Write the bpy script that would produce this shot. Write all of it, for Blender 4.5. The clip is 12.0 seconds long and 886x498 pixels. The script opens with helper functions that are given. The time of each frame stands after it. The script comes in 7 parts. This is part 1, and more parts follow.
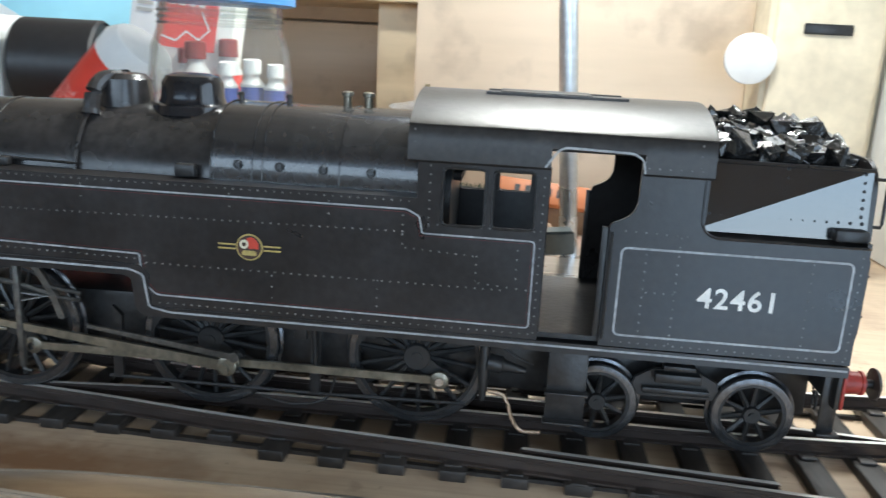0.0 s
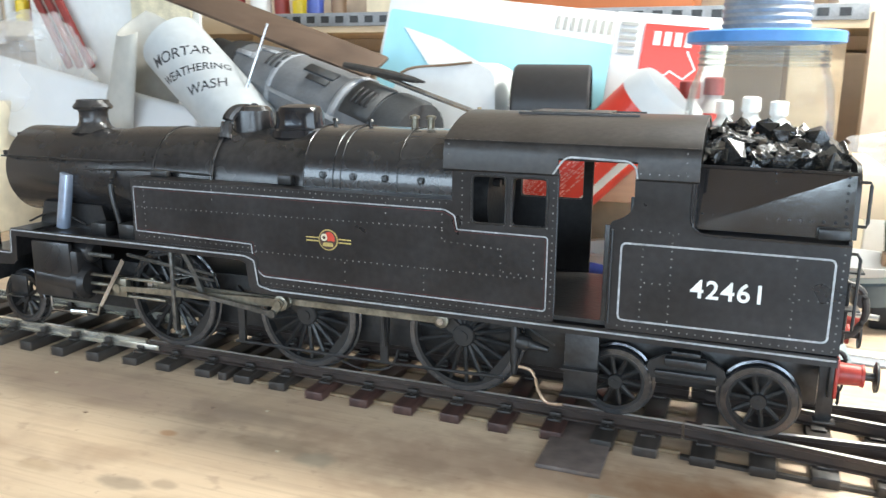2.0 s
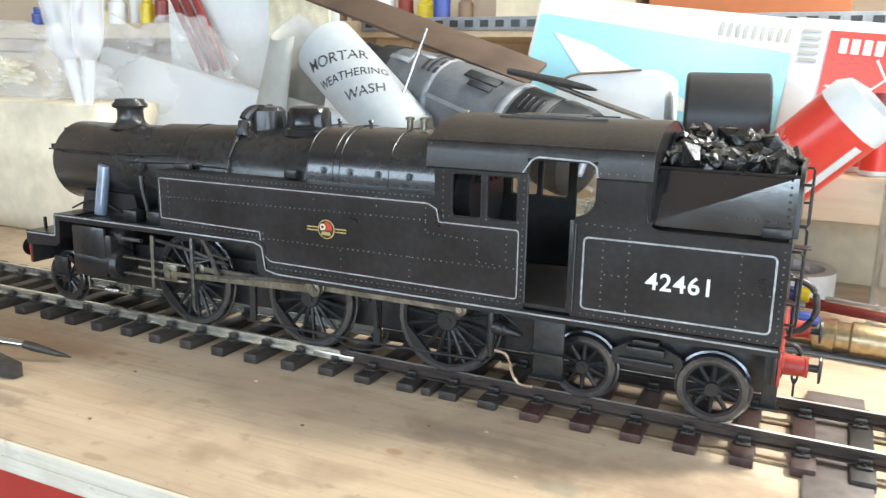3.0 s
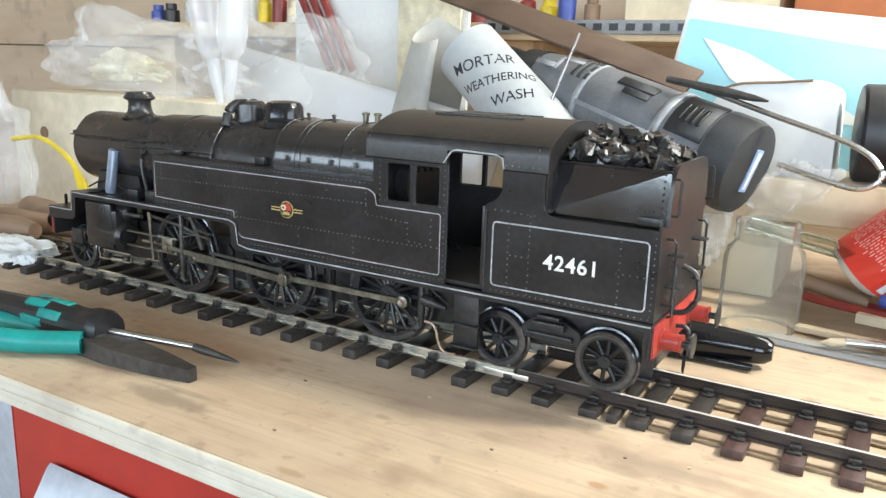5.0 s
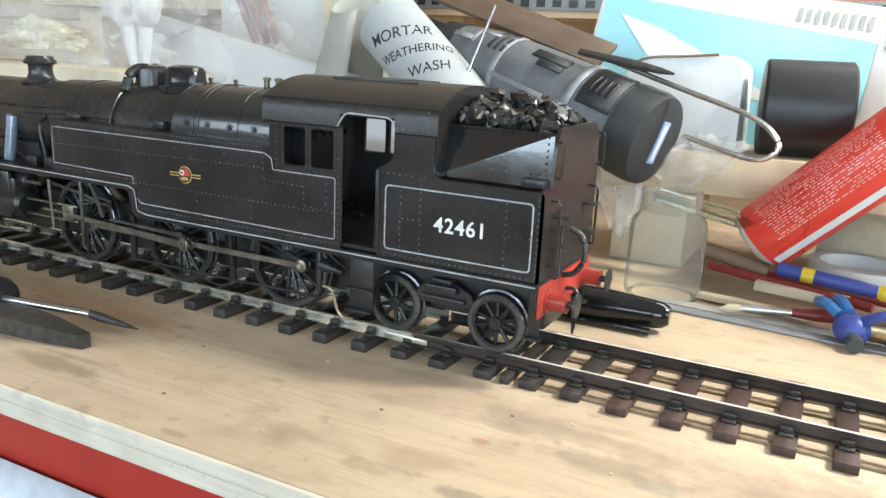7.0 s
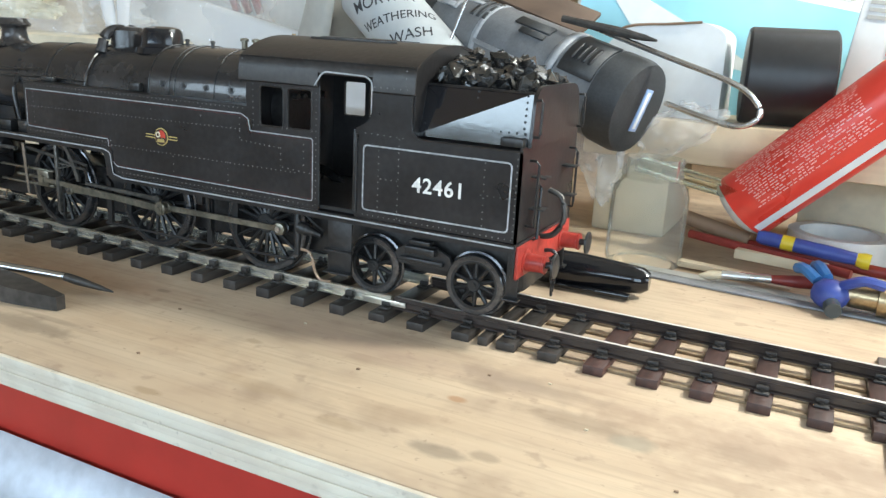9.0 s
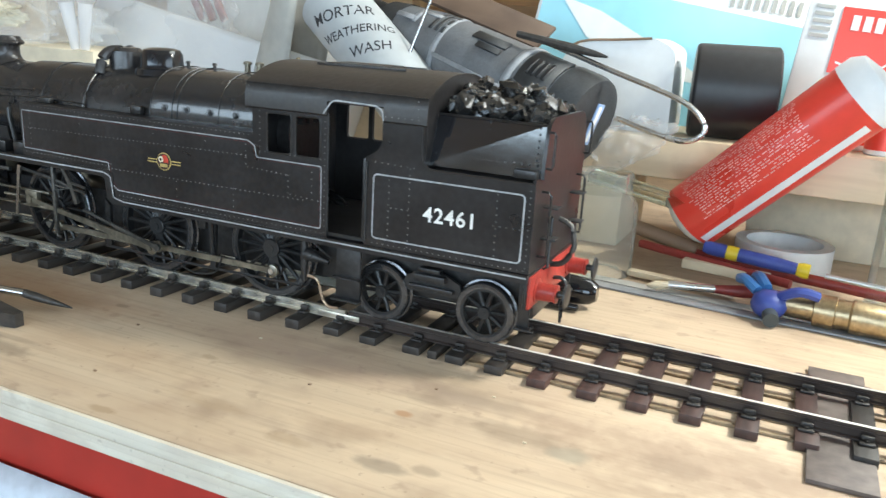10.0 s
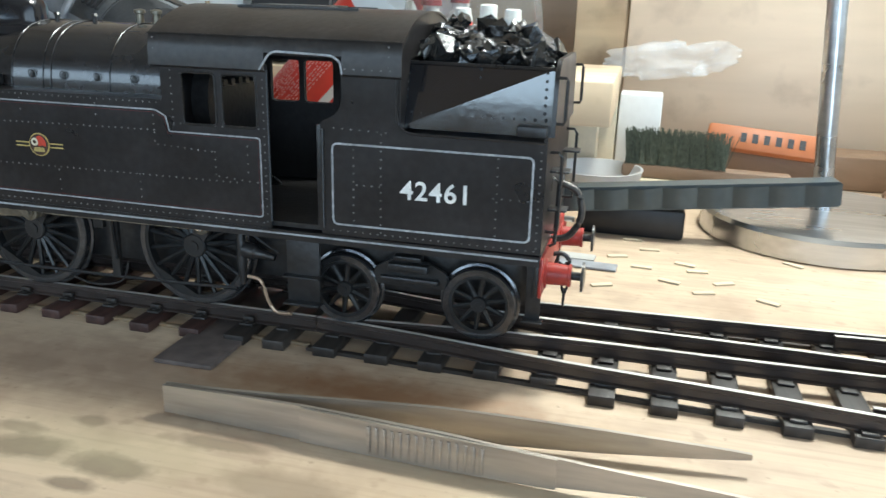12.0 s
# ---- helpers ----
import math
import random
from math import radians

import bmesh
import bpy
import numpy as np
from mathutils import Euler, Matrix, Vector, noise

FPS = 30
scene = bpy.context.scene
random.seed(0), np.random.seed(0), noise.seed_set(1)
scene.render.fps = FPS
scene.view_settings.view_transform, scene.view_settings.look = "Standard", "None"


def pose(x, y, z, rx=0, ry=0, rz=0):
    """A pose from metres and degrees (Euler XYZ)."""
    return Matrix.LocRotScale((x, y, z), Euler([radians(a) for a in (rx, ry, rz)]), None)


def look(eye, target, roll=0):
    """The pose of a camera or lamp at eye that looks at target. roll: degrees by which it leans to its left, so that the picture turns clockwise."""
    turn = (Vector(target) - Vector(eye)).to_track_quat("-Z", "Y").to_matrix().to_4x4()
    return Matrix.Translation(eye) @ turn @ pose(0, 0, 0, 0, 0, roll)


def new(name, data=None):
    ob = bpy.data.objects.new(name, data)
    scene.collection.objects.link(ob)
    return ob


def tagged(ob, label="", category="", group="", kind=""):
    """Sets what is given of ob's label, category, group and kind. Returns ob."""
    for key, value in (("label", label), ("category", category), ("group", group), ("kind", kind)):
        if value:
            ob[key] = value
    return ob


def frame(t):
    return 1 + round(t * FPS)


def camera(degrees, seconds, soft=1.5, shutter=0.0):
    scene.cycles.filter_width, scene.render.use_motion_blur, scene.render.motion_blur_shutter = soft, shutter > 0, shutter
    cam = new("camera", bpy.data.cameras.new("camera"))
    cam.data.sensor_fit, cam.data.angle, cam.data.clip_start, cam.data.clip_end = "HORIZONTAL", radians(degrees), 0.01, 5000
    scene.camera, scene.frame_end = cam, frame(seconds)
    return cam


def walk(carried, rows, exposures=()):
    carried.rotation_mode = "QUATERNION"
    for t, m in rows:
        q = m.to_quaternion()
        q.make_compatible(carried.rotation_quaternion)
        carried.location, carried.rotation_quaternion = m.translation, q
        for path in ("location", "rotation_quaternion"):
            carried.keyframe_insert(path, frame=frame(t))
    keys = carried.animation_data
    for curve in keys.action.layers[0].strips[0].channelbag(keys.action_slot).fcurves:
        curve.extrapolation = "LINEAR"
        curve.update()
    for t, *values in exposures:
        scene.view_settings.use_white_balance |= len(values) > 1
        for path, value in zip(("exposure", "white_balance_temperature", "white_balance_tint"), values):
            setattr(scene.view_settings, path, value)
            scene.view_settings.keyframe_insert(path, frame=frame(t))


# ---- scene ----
cam = camera(58.59, 12.0, soft=1.4, shutter=0.3)
PATH = [
    (0, (0.4226, -0.2378, 0.1189), (0.4012, 0.0036, 0.0572), 3.01),
    (0.5, (0.3906, -0.2479, 0.1214), (0.3464, -0.0096, 0.0604), 2.28),
    (1, (0.3481, -0.2590, 0.1244), (0.2941, -0.0227, 0.0632), 1.86),
    (1.5, (0.3116, -0.2627, 0.1197), (0.2387, -0.0307, 0.0620), 0.80),
    (2, (0.2732, -0.2706, 0.1221), (0.1867, -0.0429, 0.0659), 0.41),
    (2.5, (0.2408, -0.2774, 0.1227), (0.1453, -0.0534, 0.0662), 0.76),
    (3, (0.2139, -0.2823, 0.1237), (0.1100, -0.0618, 0.0680), 0.91),
    (5, (0.1674, -0.2912, 0.1262), (0.0447, -0.0808, 0.0697), 1.85),
    (5.5, (0.1685, -0.2919, 0.1275), (0.0464, -0.0813, 0.0708), 1.91),
    (6, (0.1715, -0.2906, 0.1254), (0.0521, -0.0784, 0.0684), 2.04),
    (6.5, (0.1838, -0.2842, 0.1196), (0.0719, -0.0685, 0.0607), 2.55),
    (7, (0.1875, -0.2835, 0.1201), (0.0789, -0.0667, 0.0591), 2.74),
    (9, (0.1910, -0.2819, 0.1121), (0.0868, -0.0645, 0.0459), 3.15),
    (9.5, (0.1942, -0.2828, 0.1180), (0.0933, -0.0641, 0.0511), 3.27),
    (10, (0.2029, -0.2851, 0.1235), (0.1058, -0.0647, 0.0563), 3.40),
    (10.5, (0.2307, -0.2778, 0.1235), (0.1364, -0.0568, 0.0543), 2.90),
    (11, (0.2693, -0.2676, 0.1203), (0.1842, -0.0444, 0.0467), 2.63),
    (11.5, (0.3272, -0.2490, 0.1163), (0.2612, -0.0200, 0.0407), 2.22),
    (12, (0.3613, -0.2451, 0.1126), (0.3041, -0.0142, 0.0356), 1.62),
]
walk(cam, [(t, look(e, g, r)) for t, e, g, r in PATH],
     exposures=[(0, -0.12, 5900, 4), (0.5, 0.36, 5800, 4), (1.5, 0.55, 6100, 4), (2.5, 0.70, 6250, 5), (5.5, 0.65, 6400, 5), (9.5, 0.40, 6100, 2), (11, 0.48, 6150, 2), (11.5, 0.42, 6000, 2), (12, -0.16, 5850, 1)])

# ---- light ----
sky = bpy.data.worlds.new("sky")
scene.world = sky
sky.use_nodes = True
sky_tex = sky.node_tree.nodes.new("ShaderNodeTexSky")
sky_tex.sky_type, sky_tex.sun_disc = "NISHITA", False
sky_tex.sun_elevation, sky_tex.sun_rotation = radians(40), radians(140)
sky.node_tree.links.new(sky_tex.outputs[0], sky.node_tree.nodes["Background"].inputs[0])
sky.node_tree.nodes["Background"].inputs[1].default_value = 0.15


def area(name, eye, target, w, h, watts, color):
    data = bpy.data.lights.new(name, "AREA")
    data.shape, data.size, data.size_y, data.energy, data.color = "RECTANGLE", w, h, watts, color
    ob = new(name, data)
    ob.matrix_world = look(eye, target)
    return ob


area("window_light_front", (-0.50, -1.74, 0.46), (-0.05, 0.2, 0.05), 2.1, 0.36, 15, (0.74, 0.86, 1.0))
# lamp in an unseen doorway, added to put a sheen on the bunker side
area("bunker_sheen_fill", (1.12, -1.84, -0.05), (0.9, 0.0, 0.0), 0.72, 1.6, 17, (0.62, 0.79, 1.0))
# added cool fill from the right; its east window is out of view
area("side_fill", (1.80, -0.35, 0.60), (0.1, 0.0, 0.0), 1.3, 0.6, 8, (0.80, 0.90, 1.0))
area("window_light_back", (0.72, 0.555, 0.93), (0.25, 0.0, 0.0), 1.05, 0.5, 11, (1.0, 0.97, 0.92))
area("lamp_light", (0.456, 0.123, 0.405), (0.39, 0.03, 0.0), 0.07, 0.07, 3.1, (1.0, 0.94, 0.84))
scene.view_settings.exposure = 0.0


# ---- materials ----
def mat(name, color, rough=0.5, metal=0.0, grain=300.0, var=0.15, bump=0.05, stretch=(1, 1, 1), stains=0.2, coat=0.0, clear=0.0, random_tint=0.0):
    m = bpy.data.materials.new(name)
    m.use_nodes = True
    nt = m.node_tree
    b = nt.nodes["Principled BSDF"]
    tc = nt.nodes.new("ShaderNodeTexCoord")
    mp = nt.nodes.new("ShaderNodeMapping")
    mp.inputs["Scale"].default_value = stretch
    nt.links.new(tc.outputs["Object"], mp.inputs[0])
    fine = nt.nodes.new("ShaderNodeTexNoise")
    fine.inputs["Scale"].default_value, fine.inputs["Detail"].default_value = grain, 5
    nt.links.new(mp.outputs[0], fine.inputs["Vector"])
    wide = nt.nodes.new("ShaderNodeTexNoise")
    wide.inputs["Scale"].default_value, wide.inputs["Detail"].default_value = grain / 9, 3
    nt.links.new(mp.outputs[0], wide.inputs["Vector"])
    ramp = nt.nodes.new("ShaderNodeMapRange")
    ramp.inputs[1].default_value, ramp.inputs[2].default_value = 0.3, 0.7
    ramp.inputs[3].default_value, ramp.inputs[4].default_value = 1 - var, 1 + var
    nt.links.new(fine.outputs[0], ramp.inputs[0])
    ramp2 = nt.nodes.new("ShaderNodeMapRange")
    ramp2.inputs[1].default_value, ramp2.inputs[2].default_value = 0.35, 0.65
    ramp2.inputs[3].default_value, ramp2.inputs[4].default_value = 1 - stains, 1 + stains * 0.4
    nt.links.new(wide.outputs[0], ramp2.inputs[0])
    mul = nt.nodes.new("ShaderNodeMath")
    mul.operation = "MULTIPLY"
    nt.links.new(ramp.outputs[0], mul.inputs[0])
    nt.links.new(ramp2.outputs[0], mul.inputs[1])
    last = mul
    if random_tint:
        info = nt.nodes.new("ShaderNodeObjectInfo")
        r3 = nt.nodes.new("ShaderNodeMapRange")
        r3.inputs[3].default_value, r3.inputs[4].default_value = 1 - random_tint, 1 + random_tint
        nt.links.new(info.outputs["Random"], r3.inputs[0])
        last = nt.nodes.new("ShaderNodeMath")
        last.operation = "MULTIPLY"
        nt.links.new(mul.outputs[0], last.inputs[0])
        nt.links.new(r3.outputs[0], last.inputs[1])
    vm = nt.nodes.new("ShaderNodeVectorMath")
    vm.operation = "SCALE"
    vm.inputs[0].default_value = color
    nt.links.new(last.outputs[0], vm.inputs["Scale"])
    nt.links.new(vm.outputs[0], b.inputs["Base Color"])
    rr = nt.nodes.new("ShaderNodeMapRange")
    rr.inputs[3].default_value, rr.inputs[4].default_value = max(rough - 0.10, 0.03), min(rough + 0.10, 1)
    nt.links.new(wide.outputs[0], rr.inputs[0])
    nt.links.new(rr.outputs[0], b.inputs["Roughness"])
    b.inputs["Metallic"].default_value = metal
    b.inputs["Coat Weight"].default_value = coat
    b.inputs["Transmission Weight"].default_value = clear
    if bump:
        bp = nt.nodes.new("ShaderNodeBump")
        bp.inputs["Strength"].default_value, bp.inputs["Distance"].default_value = bump, 0.0006
        nt.links.new(fine.outputs[0], bp.inputs["Height"])
        nt.links.new(bp.outputs[0], b.inputs["Normal"])
    return m


def wood(name, color, dark, scale=14.0, rough=0.55, spots=(), streaks=0.0, tints=()):
    """Sawn timber: long grain along x, knots and stains; spots are marks of (x, y, rx, ry, depth)."""
    m = mat(name, color, rough, grain=90, var=0.05, bump=0.12, stretch=(0.12, 1, 1), stains=0.1)
    nt = m.node_tree
    b = nt.nodes["Principled BSDF"]
    old = b.inputs["Base Color"].links[0].from_socket
    tc = nt.nodes["Texture Coordinate"]
    mp = nt.nodes.new("ShaderNodeMapping")
    mp.inputs["Scale"].default_value = (0.22, 1.0, 0.8)
    mp.inputs["Rotation"].default_value = (0, 0, 0.06)
    nt.links.new(tc.outputs["Object"], mp.inputs[0])
    n = nt.nodes.new("ShaderNodeTexNoise")
    n.inputs["Scale"].default_value, n.inputs["Detail"].default_value, n.inputs["Distortion"].default_value = scale, 8, 1.6
    nt.links.new(mp.outputs[0], n.inputs["Vector"])
    r = nt.nodes.new("ShaderNodeMapRange")
    r.inputs[1].default_value, r.inputs[2].default_value, r.inputs[4].default_value = 0.45, 0.75, 0.55
    nt.links.new(n.outputs[0], r.inputs[0])
    mix = nt.nodes.new("ShaderNodeMix")
    mix.data_type = "RGBA"
    mix.inputs["B"].default_value = (*dark, 1)
    nt.links.new(r.outputs[0], mix.inputs["Factor"])
    nt.links.new(old, mix.inputs["A"])
    out = mix.outputs["Result"]
    # blotches of glue, paint and dirt
    n2 = nt.nodes.new("ShaderNodeTexNoise")
    n2.inputs["Scale"].default_value, n2.inputs["Detail"].default_value = 26, 6
    nt.links.new(tc.outputs["Object"], n2.inputs["Vector"])
    r2 = nt.nodes.new("ShaderNodeMapRange")
    r2.inputs[1].default_value, r2.inputs[2].default_value, r2.inputs[4].default_value = 0.55, 0.70, 0.48
    nt.links.new(n2.outputs[0], r2.inputs[0])
    mix2 = nt.nodes.new("ShaderNodeMix")
    mix2.data_type = "RGBA"
    mix2.inputs["B"].default_value = (dark[0] * 0.6, dark[1] * 0.6, dark[2] * 0.65, 1)
    nt.links.new(r2.outputs[0], mix2.inputs["Factor"])
    nt.links.new(out, mix2.inputs["A"])
    out = mix2.outputs["Result"]
    if streaks:
        # fine open pores along the grain and rubbed-in grime
        for sc, stretch, lo, hi, amount, tone in ((520, (0.035, 1, 1), 0.50, 0.70, streaks, 0.55), (150, (0.06, 1, 1), 0.50, 0.72, streaks * 0.8, 0.62), (17, (0.6, 1, 1), 0.48, 0.72, 0.40, 0.85), (70, (0.55, 1, 1), 0.54, 0.70, 0.35, 0.8), (330, (1, 1, 1), 0.66, 0.74, 0.45, 0.5), (120, (0.8, 1, 1), 0.62, 0.70, 0.4, 0.7), (42, (0.5, 1, 1), 0.60, 0.68, 0.35, 0.8)):
            m6 = nt.nodes.new("ShaderNodeMapping")
            m6.inputs["Scale"].default_value = stretch
            m6.inputs["Rotation"].default_value = (0, 0, -0.03)
            nt.links.new(tc.outputs["Object"], m6.inputs[0])
            n6 = nt.nodes.new("ShaderNodeTexNoise")
            n6.inputs["Scale"].default_value, n6.inputs["Detail"].default_value = sc, 4
            nt.links.new(m6.outputs[0], n6.inputs["Vector"])
            r6 = nt.nodes.new("ShaderNodeMapRange")
            r6.inputs[1].default_value, r6.inputs[2].default_value, r6.inputs[4].default_value = lo, hi, amount
            nt.links.new(n6.outputs[0], r6.inputs[0])
            x6 = nt.nodes.new("ShaderNodeMix")
            x6.data_type = "RGBA"
            x6.inputs["B"].default_value = (dark[0] * tone, dark[1] * tone, dark[2] * tone * 1.1, 1)
            nt.links.new(r6.outputs[0], x6.inputs["Factor"])
            nt.links.new(out, x6.inputs["A"])
            out = x6.outputs["Result"]
    for x, y, rx, ry, depth, tone in [(*s[:4], min(s[4] * (1.0 if s[0] < 0.17 else 1.4), 0.85), (0.27, 0.18, 0.095) if -0.04 < s[0] < 0.09 else (0.18, 0.135, 0.095)) for s in spots] + list(tints):
        m3 = nt.nodes.new("ShaderNodeMapping")
        m3.inputs["Location"].default_value = (-x / rx, -y / ry, 0)
        m3.inputs["Scale"].default_value = (1 / rx, 1 / ry, 0)
        nt.links.new(tc.outputs["Object"], m3.inputs[0])
        ln = nt.nodes.new("ShaderNodeVectorMath")
        ln.operation = "LENGTH"
        nt.links.new(m3.outputs[0], ln.inputs[0])
        ad = nt.nodes.new("ShaderNodeMath")
        ad.operation = "ADD"
        nt.links.new(ln.outputs["Value"], ad.inputs[0])
        n4 = nt.nodes.new("ShaderNodeTexNoise")
        n4.inputs["Scale"].default_value, n4.inputs["Detail"].default_value = 160, 4
        nt.links.new(tc.outputs["Object"], n4.inputs["Vector"])
        nt.links.new(n4.outputs[0], ad.inputs[1])
        r5 = nt.nodes.new("ShaderNodeMapRange")
        r5.inputs[1].default_value, r5.inputs[2].default_value = (1.1, 1.6) if ry < 0.009 else (0.7, 1.6)
        r5.inputs[3].default_value, r5.inputs[4].default_value = depth, 0
        nt.links.new(ad.outputs[0], r5.inputs[0])
        mx = nt.nodes.new("ShaderNodeMix")
        mx.data_type = "RGBA"
        mx.inputs["B"].default_value = (*tone, 1)
        nt.links.new(r5.outputs[0], mx.inputs["Factor"])
        nt.links.new(out, mx.inputs["A"])
        out = mx.outputs["Result"]
    nt.links.new(out, b.inputs["Base Color"])
    return m


def glass(name, color=(1, 1, 1), rough=0.02, ior=1.45, mix=0.0):
    m = bpy.data.materials.new(name)
    m.use_nodes = True
    b = m.node_tree.nodes["Principled BSDF"]
    b.inputs["Base Color"].default_value = (*color, 1)
    b.inputs["Roughness"].default_value, b.inputs["IOR"].default_value = rough, ior
    b.inputs["Transmission Weight"].default_value = 1 - mix
    n = m.node_tree.nodes.new("ShaderNodeTexNoise")
    n.inputs["Scale"].default_value = 60
    bp = m.node_tree.nodes.new("ShaderNodeBump")
    bp.inputs["Strength"].default_value, bp.inputs["Distance"].default_value = 0.04, 0.001
    m.node_tree.links.new(n.outputs[0], bp.inputs["Height"])
    m.node_tree.links.new(bp.outputs[0], b.inputs["Normal"])
    return m


def thin_glass(name, tint):
    """Thin clear glass: light goes straight through, the gloss grows towards the rims."""
    m = mat(name, (0.8, 0.8, 0.78), 0.1, grain=60, var=0.05, bump=0.15)
    nt = m.node_tree
    tr, gl, haze = nt.nodes.new("ShaderNodeBsdfTransparent"), nt.nodes.new("ShaderNodeBsdfGlossy"), nt.nodes.new("ShaderNodeMixShader")
    tr.inputs[0].default_value = (*tint, 1)
    gl.inputs["Roughness"].default_value = 0.12
    nt.links.new(nt.nodes["Bump"].outputs[0], gl.inputs["Normal"])
    fr, mx = nt.nodes.new("ShaderNodeLayerWeight"), nt.nodes.new("ShaderNodeMixShader")
    fr.inputs["Blend"].default_value = 0.10
    haze.inputs[0].default_value = 0.075
    part_gloss = nt.nodes.new("ShaderNodeMath")
    part_gloss.operation = "MULTIPLY"
    part_gloss.inputs[1].default_value = 0.75
    nt.links.new(fr.outputs["Fresnel"], part_gloss.inputs[0])
    nt.links.new(part_gloss.outputs[0], mx.inputs[0])
    nt.links.new(tr.outputs[0], haze.inputs[1])
    nt.links.new(nt.nodes["Principled BSDF"].outputs[0], haze.inputs[2])
    nt.links.new(haze.outputs[0], mx.inputs[1])
    nt.links.new(gl.outputs[0], mx.inputs[2])
    nt.links.new(mx.outputs[0], nt.nodes["Material Output"].inputs[0])
    return m


M_BLACK = mat("black_paint", (0.0205, 0.0188, 0.019), 0.31, grain=420, var=0.25, bump=0.10, stains=0.25)
M_BOILER = mat("boiler_black", (0.027, 0.025, 0.025), 0.24, grain=350, var=0.3, bump=0.05, stains=0.3)
M_ROOF = mat("roof_black", (0.028, 0.024, 0.022), 0.38, grain=500, var=0.3, bump=0.12, stains=0.3)
M_FRAME = mat("frame_black", (0.021, 0.020, 0.020), 0.36, grain=500, var=0.4, bump=0.2)
M_WHEEL = mat("wheel_black", (0.016, 0.016, 0.0165), 0.38, grain=500, var=0.3, bump=0.15)
M_TYRE = mat("tyre_steel", (0.12, 0.12, 0.125), 0.2, 0.8, grain=600, var=0.3, bump=0.05)
M_ROD = mat("rod_steel", (0.28, 0.255, 0.20), 0.34, 0.75, grain=500, var=0.25, bump=0.08, stains=0.35)
M_BRIGHT = mat("bright_steel", (0.62, 0.62, 0.62), 0.25, 1.0, grain=500, var=0.15, bump=0.05)
M_LINE = mat("lining_grey", (0.36, 0.37, 0.38), 0.5, grain=900, var=0.3, bump=0.0, stains=0.3)
M_LINERED = mat("lining_red", (0.13, 0.022, 0.022), 0.5, grain=900, var=0.3, bump=0.0)
M_WHITE = mat("number_white", (0.85, 0.84, 0.80), 0.5, grain=900, var=0.08, bump=0.0)
M_BUFRED = mat("buffer_red", (0.43, 0.045, 0.032), 0.4, grain=500, var=0.2, bump=0.08, stains=0.3)
M_BRASS = mat("brass", (0.46, 0.36, 0.22), 0.36, 1.0, grain=500, var=0.2, bump=0.05)
# rivets paler than the black paint round them
M_RIVET = mat("rivet_grey", (0.15, 0.145, 0.14), 0.35, grain=900, var=0.5, bump=0.0, stains=0.5)
M_PLATE = mat("bunker_gloss", (0.012, 0.012, 0.014), 0.09, grain=500, var=0.3, bump=0.03, coat=0.5)
M_PLATE.node_tree.nodes["Principled BSDF"].inputs["IOR"].default_value = 1.75
M_COAL = mat("coal", (0.018, 0.0175, 0.017), 0.24, grain=420, var=0.5, bump=0.9, coat=0.35)
M_GOLD = mat("crest_gold", (0.50, 0.38, 0.12), 0.5, grain=900, var=0.2, bump=0.0)
M_CREAM = mat("crest_cream", (0.75, 0.68, 0.50), 0.5, grain=900, var=0.1, bump=0.0)
M_CRED = mat("crest_red", (0.60, 0.06, 0.03), 0.5, grain=900, var=0.1, bump=0.0)
M_BROWNFIELD = mat("crest_brown", (0.07, 0.035, 0.022), 0.5, grain=900, var=0.1, bump=0.0)
M_GEAR = mat("gear_steel", (0.14, 0.135, 0.125), 0.36, 0.7, grain=500, var=0.35, bump=0.1, stains=0.4)
M_FIREBOX = mat("firebox_gloss", (0.022, 0.021, 0.022), 0.25, grain=350, var=0.3, bump=0.05, stains=0.3, coat=0.5)
M_WIRE = mat("copper_wire", (0.55, 0.40, 0.28), 0.4, 0.7, grain=700, var=0.2, bump=0.0)
M_SMOKEBLUE = mat("polished_steel", (0.50, 0.58, 0.74), 0.25, 0.55, grain=300, var=0.1, bump=0.03)

